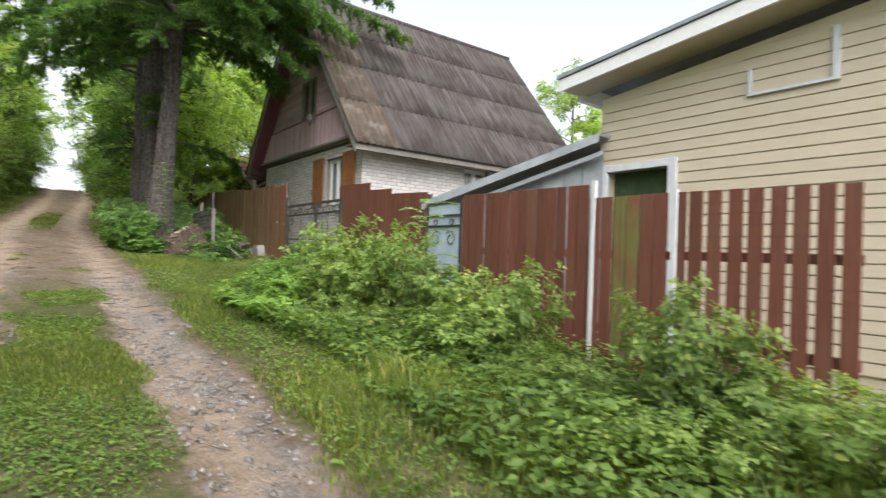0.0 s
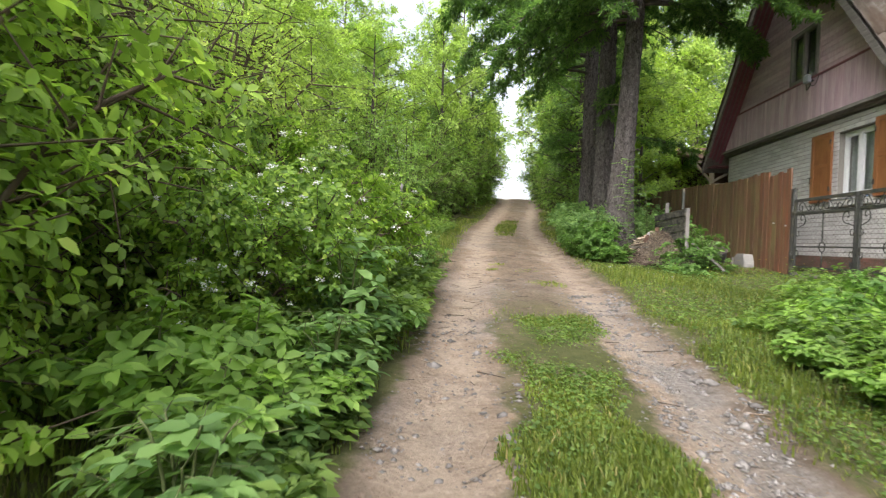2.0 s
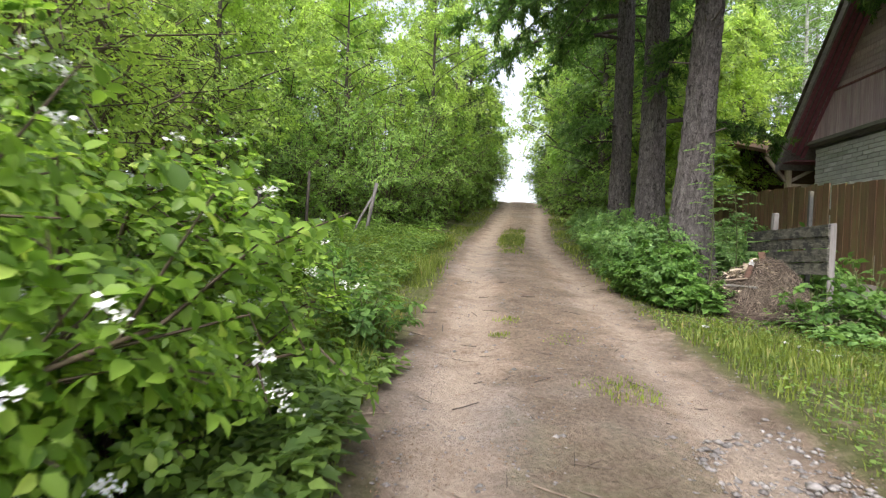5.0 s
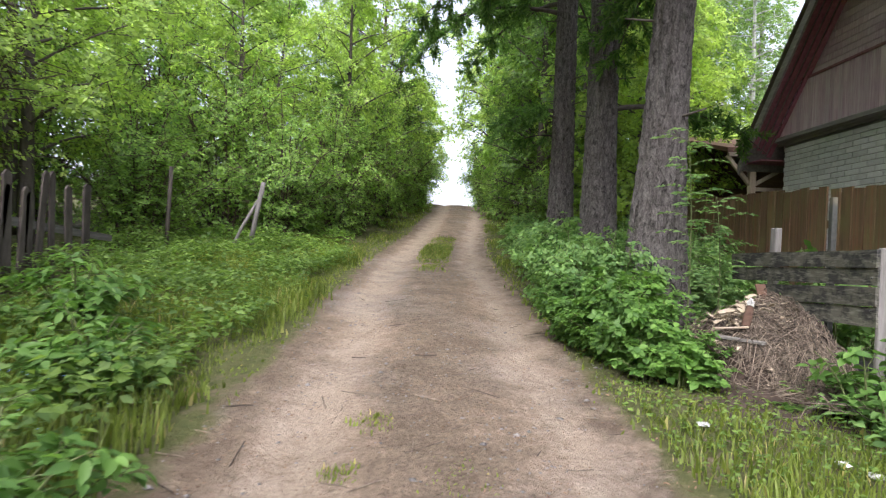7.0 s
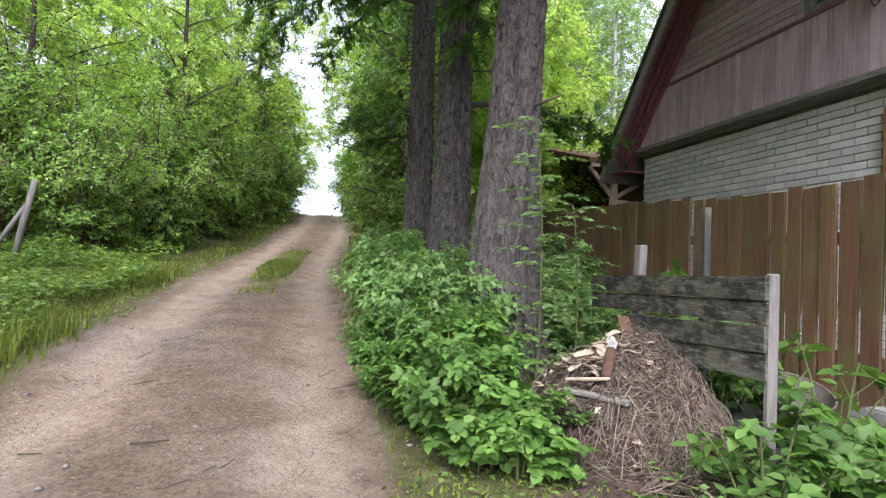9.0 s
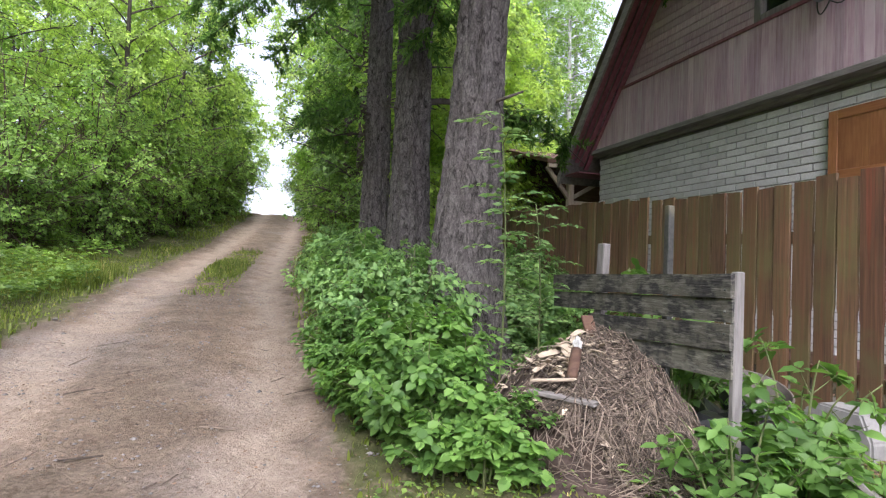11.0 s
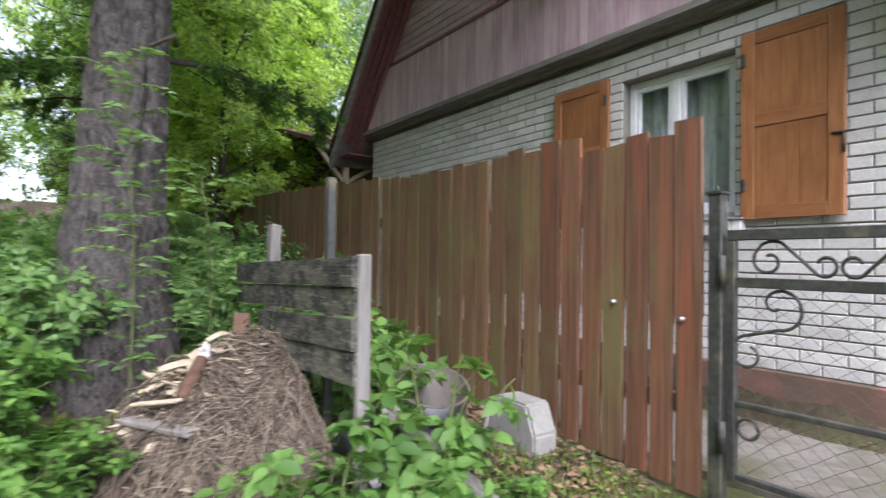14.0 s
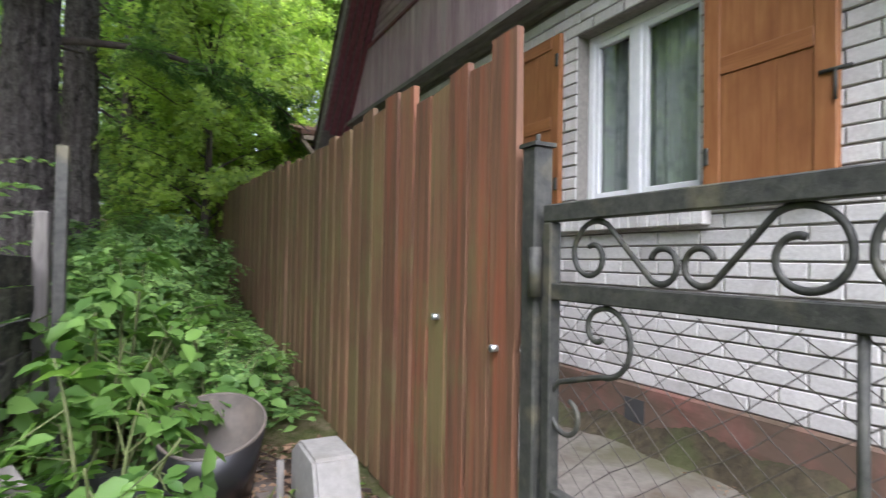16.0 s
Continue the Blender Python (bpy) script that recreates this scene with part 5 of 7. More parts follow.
rows_of(hedge, [(-3.0, 19.3, 0, 0.9, 1.0), (-2.6, 21.3, 90, 0.95, 1.05), (-2.45, 23.6, 200, 1.0, 1.1), (-2.35, 26.0, 290, 1.0, 1.15), (-2.1, 28.6, 45, 1.05, 1.2), (-1.95, 31.5, 130, 1.0, 1.2), (-4.4, 19.9, 170, 1.1, 1.15), (-4.9, 17.6, 220, 0.9, 0.9),
                (-1.9, 34.5, 230, 1.0, 0.9), (2.5, 24.0, 20, 1.0, 1.0), (1.9, 27.5, 110, 1.0, 1.05), (1.55, 31.0, 240, 0.95, 1.1), (2.9, 21.3, 320, 0.85, 0.9), (9.8, 18.3, 30, 0.8, 0.7), (3.4, 19.6, 75, 0.7, 0.7), (-6.3, 21.0, 110, 1.3, 1.2), (-8.6, 16.6, 20, 1.2, 1.1), (-8.2, 19.4, 140, 1.3, 1.2), (-10.2, 13.2, 260, 1.3, 1.2), (-7.2, 12.6, 320, 1.0, 0.9), (1.5, 34.5, 300, 0.9, 1.0)])

dog = shrub(35, "dogwood_sapling", 1.05, 0.34, 7, 9, 300, 0.118, 0.58, M_LEAF_E, M_GREENSTEM, "young dogwood with large pale green leaves", wide=True, low=0.2, flat=1.3)
rows_of(dog, [(-1.22, 5.85, 0, 0.95, 0.95), (-1.15, 3.9, 90, 0.75, 0.7), (-1.3, 2.7, 200, 0.8, 0.8), (-1.2, 4.5, 300, 0.6, 0.6), (-1.12, 5.2, 40, 0.75, 0.7), (-1.08, 3.3, 250, 0.7, 0.65)])
nettle = shrub(36, "nettle_clump", 0.55, 0.36, 14, 8, 900, 0.075, 0.5, M_LEAF_F, M_GREENSTEM, "clump of fresh green nettles at the lane edge", wide=True, low=0.1, flat=1.2)
rows_of(nettle, [(-1.12, 6.1, 0, 1.0, 0.8), (-1.1, 3.3, 60, 1.0, 1.0), (-1.12, 2.2, 130, 1.0, 1.0), (-1.2, 9.9, 200, 1.0, 0.9), (-1.7, 11.2, 260, 1.1, 0.9), (-2.4, 12.2, 20, 1.2, 1.0), (-1.1, 1.3, 320, 1.0, 0.9), (2.6, 7.0, 40, 1.1, 0.9), (3.3, 7.9, 100, 1.1, 0.95), (2.9, 7.6, 180, 0.9, 0.8), (3.6, 8.6, 240, 1.0, 0.8)])

herb_clump = shrub(37, "herb_clump", 0.55, 0.42, 16, 8, 1100, 0.085, 0.58, M_LEAF_G, M_GREENSTEM, "clump of lush light green herbs below the bushes", "herbs", wide=True, low=0.2, flat=1.3)
rows_of(herb_clump, [(-1.35, 4.4, 0, 1.0, 0.95), (-1.5, 5.1, 70, 1.05, 1.0), (-1.35, 5.7, 280, 0.85, 0.85), (-1.75, 4.7, 95, 1.1, 1.1), (-1.75, 5.6, 240, 1.0, 1.0), (-1.15, 4.9, 310, 0.8, 0.8),
                    (1.95, 5.5, 30, 0.85, 0.75), (1.85, 6.15, 110, 0.8, 0.7), (2.25, 6.0, 200, 0.95, 0.85), (2.2, 6.7, 260, 0.9, 0.75), (2.55, 6.5, 330, 0.95, 0.85), (2.5, 7.25, 60, 0.9, 0.75), (2.8, 7.1, 150, 0.95, 0.8), (2.8, 7.75, 230, 0.9, 0.75), (3.2, 7.4, 300, 0.95, 0.8), (3.1, 8.3, 10, 0.9, 0.75), (3.4, 8.0, 90, 0.9, 0.75)])

# ---- trees ----
linden = broadleaf(45, "linden_tree", 9.5, 0.15, 0.06, 1.7, 54, 16000, 0.085, M_LEAF_H, M_BARKDARK, "dense dark green tree beside the lane", aspect=0.75)
rows_of(linden, [(2.45, 21.6, 0, 0.95, 1.0), (2.75, 23.4, 140, 1.0, 1.05), (-4.6, 31.5, 60, 1.1, 0.9), (-3.2, 24.2, 200, 0.75, 0.6), (-2.2, 29.5, 110, 1.0, 0.8), (1.95, 28.2, 320, 0.9, 0.95)])
maple = broadleaf(41, "tree", 8.0, 0.13, 0.22, 2.3, 26, 12500, 0.105, M_LEAF_T, M_BARKDARK, "leafy young tree with a fresh green crown")
rows_of(maple, [(-4.6, 20.8, 0, 0.85, 1.0), (-5.4, 15.8, 80, 0.85, 0.95), (-4.2, 25.2, 190, 0.85, 0.85), (-4.2, 30.0, 250, 0.9, 0.85), (-7.6, 18.4, 120, 1.1, 1.1), (-8.4, 12.0, 30, 1.05, 1.1), (-8.6, 24.0, 280, 1.2, 1.1), (-7.5, 5.0, 60, 1.1, 1.2), (-8.0, 30.0, 200, 1.2, 1.2),
                (4.2, 24.5, 140, 1.15, 1.3), (4.3, 29.0, 10, 1.2, 1.3), (4.4, 34.0, 230, 1.2, 1.2), (5.5, 27.0, 60, 1.3, 1.4), (8.4, 22.5, 45, 0.6, 0.65), (-7.0, -2.5, 150, 1.1, 1.1), (-5.0, -6.0, 20, 1.0, 1.0), (-4.3, 35.5, 100, 0.85, 0.85), (16.0, 13.5, 0, 0.95, 1.0), (15.5, 12.2, 200, 0.7, 1.0), (17.5, 10.2, 120, 0.55, 1.35), (-1.9, 34.5, 40, 0.85, 0.9), (1.6, 34.0, 10, 0.85, 0.95), (-1.9, 38.0, 15, 0.9, 0.9), (2.4, 38.5, 100, 0.95, 0.95), (-2.6, 41.5, 70, 1.0, 0.95), (3.6, 42.5, 160, 1.0, 1.0), (-3.0, 33.0, 310, 0.8, 0.9), (-10.5, 26.5, 220, 1.2, 1.1), (-6.8, 22.8, 35, 0.95, 0.95), (13.5, 3.0, 90, 0.9, 0.75), (2.3, 25.0, 75, 1.05, 1.4), (1.7, 30.5, 190, 1.1, 1.4), (-2.5, 27.0, 20, 1.0, 1.25), (-2.6, 22.6, 260, 0.8, 1.2)])
hazel = broadleaf(42, "hazel_tree", 7.4, 0.08, 0.08, 2.3, 40, 17000, 0.11, M_LEAF_D, M_BARKDARK, "dense dark green many-stemmed tree", stems=4, aspect=0.7)
rows_of(hazel, [(3.1, 21.6, 0, 0.95, 1.0), (3.6, 25.8, 100, 1.0, 1.05), (-6.2, 27.5, 60, 1.1, 1.1), (-10.5, 15.5, 150, 1.2, 1.2), (-10.5, 8.5, 20, 1.2, 1.2), (-9.5, 1.0, 250, 1.2, 1.2)])
birch = broadleaf(43, "birch_tree", 14.0, 0.14, 0.3, 2.0, 40, 12000, 0.10, M_LEAF_BI, M_BIRCH, "tall slender birch with hanging light foliage", top=0.5, droop=0.45, spread=0.14)
rows_of(birch, [(9.0, 27.5, 0, 1.0, 1.0), (11.5, 30.5, 120, 1.1, 1.0), (6.8, 31.0, 240, 1.0, 0.95), (-6.8, 10.2, 60, 0.85, 0.8), (-9.6, 20.0, 180, 0.95, 0.85), (13.5, 24.5, 300, 0.9, 0.85), (-7.4, 34.5, 90, 0.9, 0.85), (9.2, 24.2, 50, 0.9, 0.85), (10.8, 26.3, 170, 1.0, 0.95), (7.9, 25.8, 20, 0.95, 0.9)])
elm = broadleaf(44, "tree", 6.0, 0.10, 0.12, 2.1, 26, 13000, 0.11, M_LEAF_B, M_BARKDARK, "bright yellow-green spreading tree", aspect=0.7)
rows_of(elm, [(4.4, 20.2, 0, 0.95, 1.0), (9.9, 19.9, 70, 0.95, 1.0), (3.8, 18.5, 250, 0.8, 1.0), (4.55, 19.0, 140, 0.6, 0.9), (4.9, 22.6, 30, 1.1, 1.15), (7.2, 23.5, 200, 1.1, 1.1), (-3.0, 36.5, 0, 0.6, 0.6)])

# ---- plants on the fence side ----
rasp = shrub(51, "raspberry_bush", 1.15, 0.62, 15, 12, 4200, 0.058, 0.66, M_LEAF_C, M_GREENSTEM, "raspberry canes with light green leaves", wide=True, low=0.1, arch=0.2, flat=0.8, whorl=3)
rows_of(rasp, [(3.45, 1.35, 0, 0.75, 0.8), (3.4, 1.85, 80, 0.8, 1.25), (2.75, 1.5, 150, 0.65, 0.65), (3.3, 3.4, 210, 0.78, 1.25), (2.8, 2.5, 300, 0.65, 0.65), (3.3, 4.3, 20, 0.8, 1.1), (2.9, 3.5, 120, 0.8, 0.75), (3.2, 5.25, 260, 0.9, 1.25), (3.1, 6.2, 170, 1.0, 1.15),
               (2.8, 5.6, 60, 0.85, 0.9), (3.6, 6.9, 330, 0.85, 0.9), (3.3, 0.6, 20, 0.85, 0.8), (3.6, 0.0, 140, 0.85, 0.8), (2.55, 4.5, 10, 0.6, 0.65)])
elder = shrub(52, "bush", 0.95, 0.62, 26, 16, 9600, 0.048, 0.72, M_LEAF_E, M_GREENSTEM, "pale green raspberry thicket under the larches", wide=True, low=0.08, arch=0.35, flat=0.9, whorl=3)
rows_of(elder, [(1.70, 13.2, 0, 0.95, 1.15), (1.58, 14.1, 70, 1.0, 1.15), (1.70, 15.0, 160, 1.0, 1.1), (1.8, 16.2, 250, 1.0, 0.95), (1.9, 17.5, 20, 1.0, 0.95), (2.65, 13.6, 200, 0.85, 1.0), (3.1, 13.9, 110, 0.95, 1.0), (3.3, 14.9, 300, 1.0, 1.05), (2.9, 16.3, 40, 1.0, 1.0), (3.5, 12.9, 140, 0.75, 0.8), (1.95, 19.0, 80, 1.0, 1.0), (3.4, 16.9, 220, 1.0, 1.0)])
currant = shrub(53, "currant_bush", 0.72, 0.5, 24, 16, 7200, 0.052, 0.76, M_LEAF_F, M_GREENSTEM, "low raspberry bush with fresh pale green leaves", wide=True, low=0.1, flat=1.0, whorl=3)
rows_of(currant, [(1.52, 12.25, 0, 1.0, 0.95), (1.78, 11.95, 110, 0.72, 0.75), (1.35, 12.75, 200, 0.8, 0.95)])
celandine = shrub(55, "celandine_plant", 0.42, 0.27, 12, 6, 560, 0.066, 0.92, M_LEAF_F, M_GREENSTEM, "celandine with broad lobed bright green leaves", "herbs", wide=True, low=0.3, flat=1.6, whorl=5)
rows_of(celandine, [(1.74, 11.74, 0, 0.9, 0.85), (1.56, 11.84, 120, 0.8, 0.85), (1.88, 11.72, 220, 0.7, 0.65), (2.28, 11.42, 40, 0.36, 0.35)])
bramble = shrub(54, "raspberry_bush", 0.85, 0.42, 8, 7, 430, 0.092, 0.68, M_LEAF_F, M_GREENSTEM, "young raspberry canes with bright leaves by the compost", wide=True, low=0.15, arch=0.3, flat=1.1, whorl=3)
rows_of(bramble, [(3.16, 11.44, 0, 0.85, 0.98), (3.10, 12.12, 130, 0.9, 0.95), (3.55, 12.6, 60, 0.8, 0.9), (2.56, 11.20, 210, 0.78, 0.85), (2.74, 11.12, 40, 0.6, 0.6), (3.15, 12.65, 280, 1.0, 1.1), (2.96, 11.24, 320, 0.75, 0.72), (3.30, 11.18, 170, 0.5, 0.5)])


def rowan(x, y, height, seed):
    """A rowan sapling: one stem with feathered leaves of paired leaflets."""
    rng = np.random.default_rng(seed)
    g = up(x, y)
    ob = root("rowan_sapling", (x, y, g), "rowan sapling with feathery paired leaflets", "sapling")
    path = bezier(np.array([x, y, g - 0.05]), np.array([x + 0.05, y - 0.02, g + height * 0.5]), np.array([x - 0.06, y - 0.05, g + height]), 9)
    tubepart("stem", [tube_np(path, np.linspace(0.008, 0.003, 9), 6)], M_GREENSTEM, ob)
    chunks = []
    P, D, N, L = [], [], [], []
    leaves = int(19 * height)
    for i in range(leaves):
        t = 0.15 + 0.85 * i / (leaves - 1)
        ff = t * 8
        k = min(int(ff), 7)
        p = path[k] + (path[k + 1] - path[k]) * (ff - k)
        a = i * 2.4 + rng.uniform(-0.3, 0.3)
        d = np.array([math.cos(a), math.sin(a), 0.55])
        ln = rng.uniform(0.20, 0.30)
        rach = bezier(p, p + d * ln * 0.6, p + np.array([d[0], d[1], 0.12]) * ln, 6)
        chunks.append(tube_np(rach, [0.003] * 5 + [0.001], 3, False))
        s = np.array([-d[1], d[0], 0.0])
        for j in range(6):
            q = rach[j] * 0.5 + rach[j + 1] * 0.5 if j < 5 else rach[5]
            for sg in ((1, -1) if j < 5 else (0,)):
                P.append(q), D.append(s * sg + np.array([d[0], d[1], -0.1]) * (0.45 if sg else 1)), N.append(np.array([-d[0] * 0.5, -d[1] * 0.5, 0.8]) + rng.normal(0, 0.4, 3)), L.append(rng.uniform(0.05, 0.075))
    tubepart("leaf_stalks", chunks, M_GREENSTEM, ob, kind="stuff")
    L = np.array(L)
    v, f = leaves_np(np.array(P), np.array(D), np.array(N), L, L * 0.40)
    link_mesh("leaves", mesh_np("leaves", v - np.array((x, y, g)), f), M_LEAF_E, ob)


rowan(2.20, 12.66, 1.75, 61)
rowan(2.62, 12.98, 1.25, 62)
rowan(3.0, 4.3, 1.35, 63)


# ---- ground cover ----
def patch_points(rng, count, x0, x1, y0, y1, keep):
    x, y = rng.uniform(x0, x1, count), rng.uniform(y0, y1, count)
    ok = keep(x, y, rng.random(count))
    return x[ok], y[ok]


def wobble(x, y):
    return 0.18 * np.sin(1.9 * y + 0.7) + 0.12 * np.sin(4.3 * y + 2 * x) + 0.08 * np.sin(9.1 * y + 1.3)


def on_road(x, y):
    x = x - bend(y)
    w = wobble(x, y) * 0.5
    ragged = 0.30 + 0.16 * np.abs(np.sin(x * 91.7 + y * 57.3)) ** 2
    ruts = (np.abs(x + 0.52 + w) < ragged) | (np.abs(x - 0.88 - w) < ragged)
    bare = (np.abs(x - 0.1 + w) < 1.12) & (y > 8.6 + 1.2 * np.sin(x * 3))
    return ruts | bare


def patchy(x, y):
    """Between 0 and 1: thin and thick places in a lawn."""
    return 0.5 + 0.25 * np.sin(x * 3.1 + 1.3 * np.sin(y * 1.7)) + 0.25 * np.sin(y * 2.7 + 1.9 * np.sin(x * 2.3 + 0.5))


def grass(name, seed, count, area, keep, lo, hi, label, width=0.0042):
    rng = np.random.default_rng(seed)
    x, y = patch_points(rng, count, *area, keep)
    n = len(x)
    z = land(x, y) - 0.01
    h = rng.uniform(lo, hi, n) * (0.7 + 0.5 * np.sin(x * 2.1 + 1) * np.sin(y * 1.7))
    h = np.maximum(h, lo * 0.6)
    a = rng.random(n) * 2 * math.pi
    bend = rng.uniform(0.1, 0.6, n) * h
    p = np.stack([x, y, z], -1)
    o = np.stack([np.cos(a), np.sin(a), np.zeros(n)], -1)
    s = np.stack([-np.sin(a), np.cos(a), np.zeros(n)], -1) * (width * rng.uniform(0.6, 1.5, n))[:, None]
    m = p + o * bend[:, None] * 0.3 + np.array([0, 0, 0.6]) * h[:, None]
    t = p + o * bend[:, None] + np.array([0, 0, 1.0]) * h[:, None] * 0.95
    v = np.stack([p - s, p + s, m + s * 0.8, m - s * 0.8, t], 1).reshape(-1, 3)
    f = (np.arange(n)[:, None, None] * 5 + np.array([[0, 1, 2], [0, 2, 3], [3, 2, 4]])[None]).reshape(-1, 3)
    ob = link_mesh(name, mesh_np(name, v, f), M_GRASS)
    return tagged(ob, label, "grass", kind="stuff")


def herbs(name, seed, count, area, keep, lo, hi, length, material, label, aspect=0.6):
    rng = np.random.default_rng(seed)
    x, y = patch_points(rng, count, *area, keep)
    n = len(x)
    top = lo + (hi - lo) * (0.5 + 0.5 * np.sin(x * 2.7 + 0.8 * y) * np.sin(y * 2.1 - x)) * rng.uniform(0.5, 1.0, n)
    p = np.stack([x, y, land(x, y) + top * rng.random(n) ** 0.45], -1)
    a = rng.random(n) * 2 * math.pi
    d = np.stack([np.cos(a), np.sin(a), rng.uniform(-0.4, 0.3, n)], -1)
    L = length * rng.uniform(0.5, 1.3, n)
    v, f = leaves_np(p, d, unit(np.array([0, 0, 1.0]) + rng.normal(0, 0.35, (n, 3))), L, L * aspect)
    ob = link_mesh(name, mesh_np(name, v, f), material)
    return tagged(ob, label, "plants", kind="stuff")


grass("grass", 71, 100000, (-0.4, 0.75, 0.3, 7.7), lambda x, y, r: (~on_road(x, y)) & (r < np.where(y > 6.0, np.clip((patchy(x, y * 1.3) - 0.5) * 4, 0.03, 0.9), 0.6 + 0.4 * patchy(x, y))), 0.02, 0.075, "short trodden grass between the wheel ruts")
grass("grass", 72, 150000, (1.0, 4.0, 0.3, 11.8), lambda x, y, r: (~on_road(x, y)) & (r < np.where(y > 8.6, 0.6, np.where(x < 2.4, 0.85, 0.45)) * (0.3 + 0.8 * patchy(x, y))), 0.03, 0.12, "lush verge grass by the fence")
grass("grass", 73, 70000, (-3.6, -0.75, 0.8, 20.0), lambda x, y, r: (~on_road(x, y)) & (x < -0.85 + wobble(x, y) * 0.6 - 0.25 * (y > 11)), 0.07, 0.26, "tall verge grass by the bushes")
grass("grass", 74, 34000, (-1.4, 2.9, 11.0, 34.0), lambda x, y, r: ((np.abs(x - 0.1 - bend(y)) > 1.0 + 0.3 * r) | ((np.abs(x - 0.12 - bend(y)) < 0.08 + 0.24 * r) & (y > 16.6) & (y < 22.5))), 0.04, 0.14, "thin grass along the upper lane", 0.009)
grass("grass", 68, 16000, (-0.4, 1.1, 16.8, 22.2), lambda x, y, r: np.abs(x - 0.12 - bend(y)) < (0.10 + 0.24 * r) * np.clip((y - 16.6) / 1.5, 0, 1), 0.04, 0.11, "grass strip between the upper wheel ruts", 0.007)
grass("grass", 75, 60000, (-0.6, 1.3, 8.3, 16.5), lambda x, y, r: (np.hypot(x + 0.16, y - 11.04) < 0.15 * (0.4 + 0.6 * r)) | (np.hypot(x + 0.24, y - 10.54) < 0.11 * (0.4 + 0.6 * r)) | (np.hypot(x - 0.45, y - 9.4) < 0.3 * r) | (np.hypot(x - 0.25, y - 10.5) < 0.22 * r * r), 0.03, 0.085, "small grass tufts in the dirt")
grass("grass", 70, 9000, (1.75, 3.6, 0.4, 6.2), lambda x, y, r: (x > 1.85 + 0.4 * wobble(x, y)) & (r < 0.25 + 0.75 * patchy(x * 1.4, y)), 0.10, 0.32, "long lush grass in front of the raspberry canes", 0.006)
herbs("ground_plants", 76, 34000, (1.75, 4.05, 0.2, 10.6), lambda x, y, r: (x > 1.8 + 0.5 * wobble(x, y) + 2.0 * smooth(y, 7.3, 9.2)) & (r < 0.9), 0.08, 0.42, 0.07, M_HERB, "nettles and ground elder along the fence")
herbs("ground_plants", 77, 40000, (-4.6, -1.15, 9.0, 18.5), lambda x, y, r: (x < -1.3 + 0.5 * wobble(x, y)) & (r < 0.3 + 0.7 * patchy(x * 1.2, y)), 0.08, 0.50, 0.072, M_HERB, "ground elder meadow beside the lane")
herbs("ground_plants", 78, 16000, (-1.5, -0.8, 0.6, 9.5), lambda x, y, r: x < -0.9 + 0.5 * wobble(x, y), 0.08, 0.48, 0.08, M_HERB, "low herbs under the bushes")
herbs("ground_plants", 79, 12000, (2.3, 4.05, 10.6, 18.0), lambda x, y, r: (r < 0.8) & ((x < 3.0) | (y > 12.5)), 0.05, 0.28, 0.07, M_LEAF_E, "herbs under the larches")
herbs("ground_plants", 80, 9000, (-6, -1.6, 18.0, 34.0), lambda x, y, r: r < 0.9, 0.05, 0.5, 0.10, M_LEAF_D, "undergrowth below the hedge")


herbs("clover", 85, 27000, (-0.4, 0.75, 0.3, 7.5), lambda x, y, r: (~on_road(x, y)) & (r < np.where(y > 6.0, np.clip((patchy(x, y * 1.3) - 0.5) * 4, 0.02, 0.9), 0.95)), 0.015, 0.06, 0.03, M_HERB, "clover and plantain between the ruts")
herbs("clover", 86, 42000, (1.15, 4.0, 0.3, 11.8), lambda x, y, r: (~on_road(x, y)) & (r < np.where(y > 8.6, 0.45, 0.95)), 0.02, 0.10, 0.035, M_HERB, "clover and dandelion leaves on the verge")


def flower_patch(name, seed, count, cx, cy, r, z0, z1, size, material, label):
    rng = np.random.default_rng(seed)
    x, y = cx + rng.normal(0, r, count), cy + rng.normal(0, r, count)
    p = np.stack([x, y, land(x, y) + rng.uniform(z0, z1, count)], -1)
    k = 5
    a = (np.arange(k) * 2 * math.pi / k)[None] + rng.random((count, 1)) * 6
    d = np.stack([np.cos(a), np.sin(a), np.full(a.shape, 0.15)], -1).reshape(-1, 3)
    q = np.repeat(p, k, 0)
    v, f = leaves_np(q, d, np.tile(np.array([0, 0, 1.0]), (len(q), 1)), np.full(len(q), size), np.full(len(q), size * 0.9))
    stem = [tube_np(np.stack([c - np.array([0, 0, z1]), c]), [0.0012, 0.0008], 3, False) for c in p]
    ob = root(name, (cx, cy, up(cx, cy)), label, "flowers")
    o = np.array((cx, cy, up(cx, cy)))
    link_mesh("petals", mesh_np("petals", v - o, f), material, ob, kind="stuff")
    tubepart("stem_tangle", stem, M_GREENSTEM, ob, kind="stuff")


flower_patch("forget_me_nots", 81, 60, 2.15, 4.7, 0.22, 0.14, 0.30, 0.007, M_BLUEPETAL, "clump of small blue forget-me-nots in grass")
flower_patch("forget_me_nots", 82, 50, 2.5, 5.5, 0.2, 0.16, 0.32, 0.007, M_BLUEPETAL, "clump of small blue forget-me-nots in grass")
flower_patch("forget_me_nots", 83, 30, -1.7, 10.6, 0.25, 0.16, 0.32, 0.007, M_BLUEPETAL, "clump of small blue forget-me-nots in grass")
flower_patch("buttercups", 84, 16, 3.2, 8.9, 0.45, 0.3, 0.45, 0.011, M_YELLOWPETAL, "yellow flowers among the fence plants")


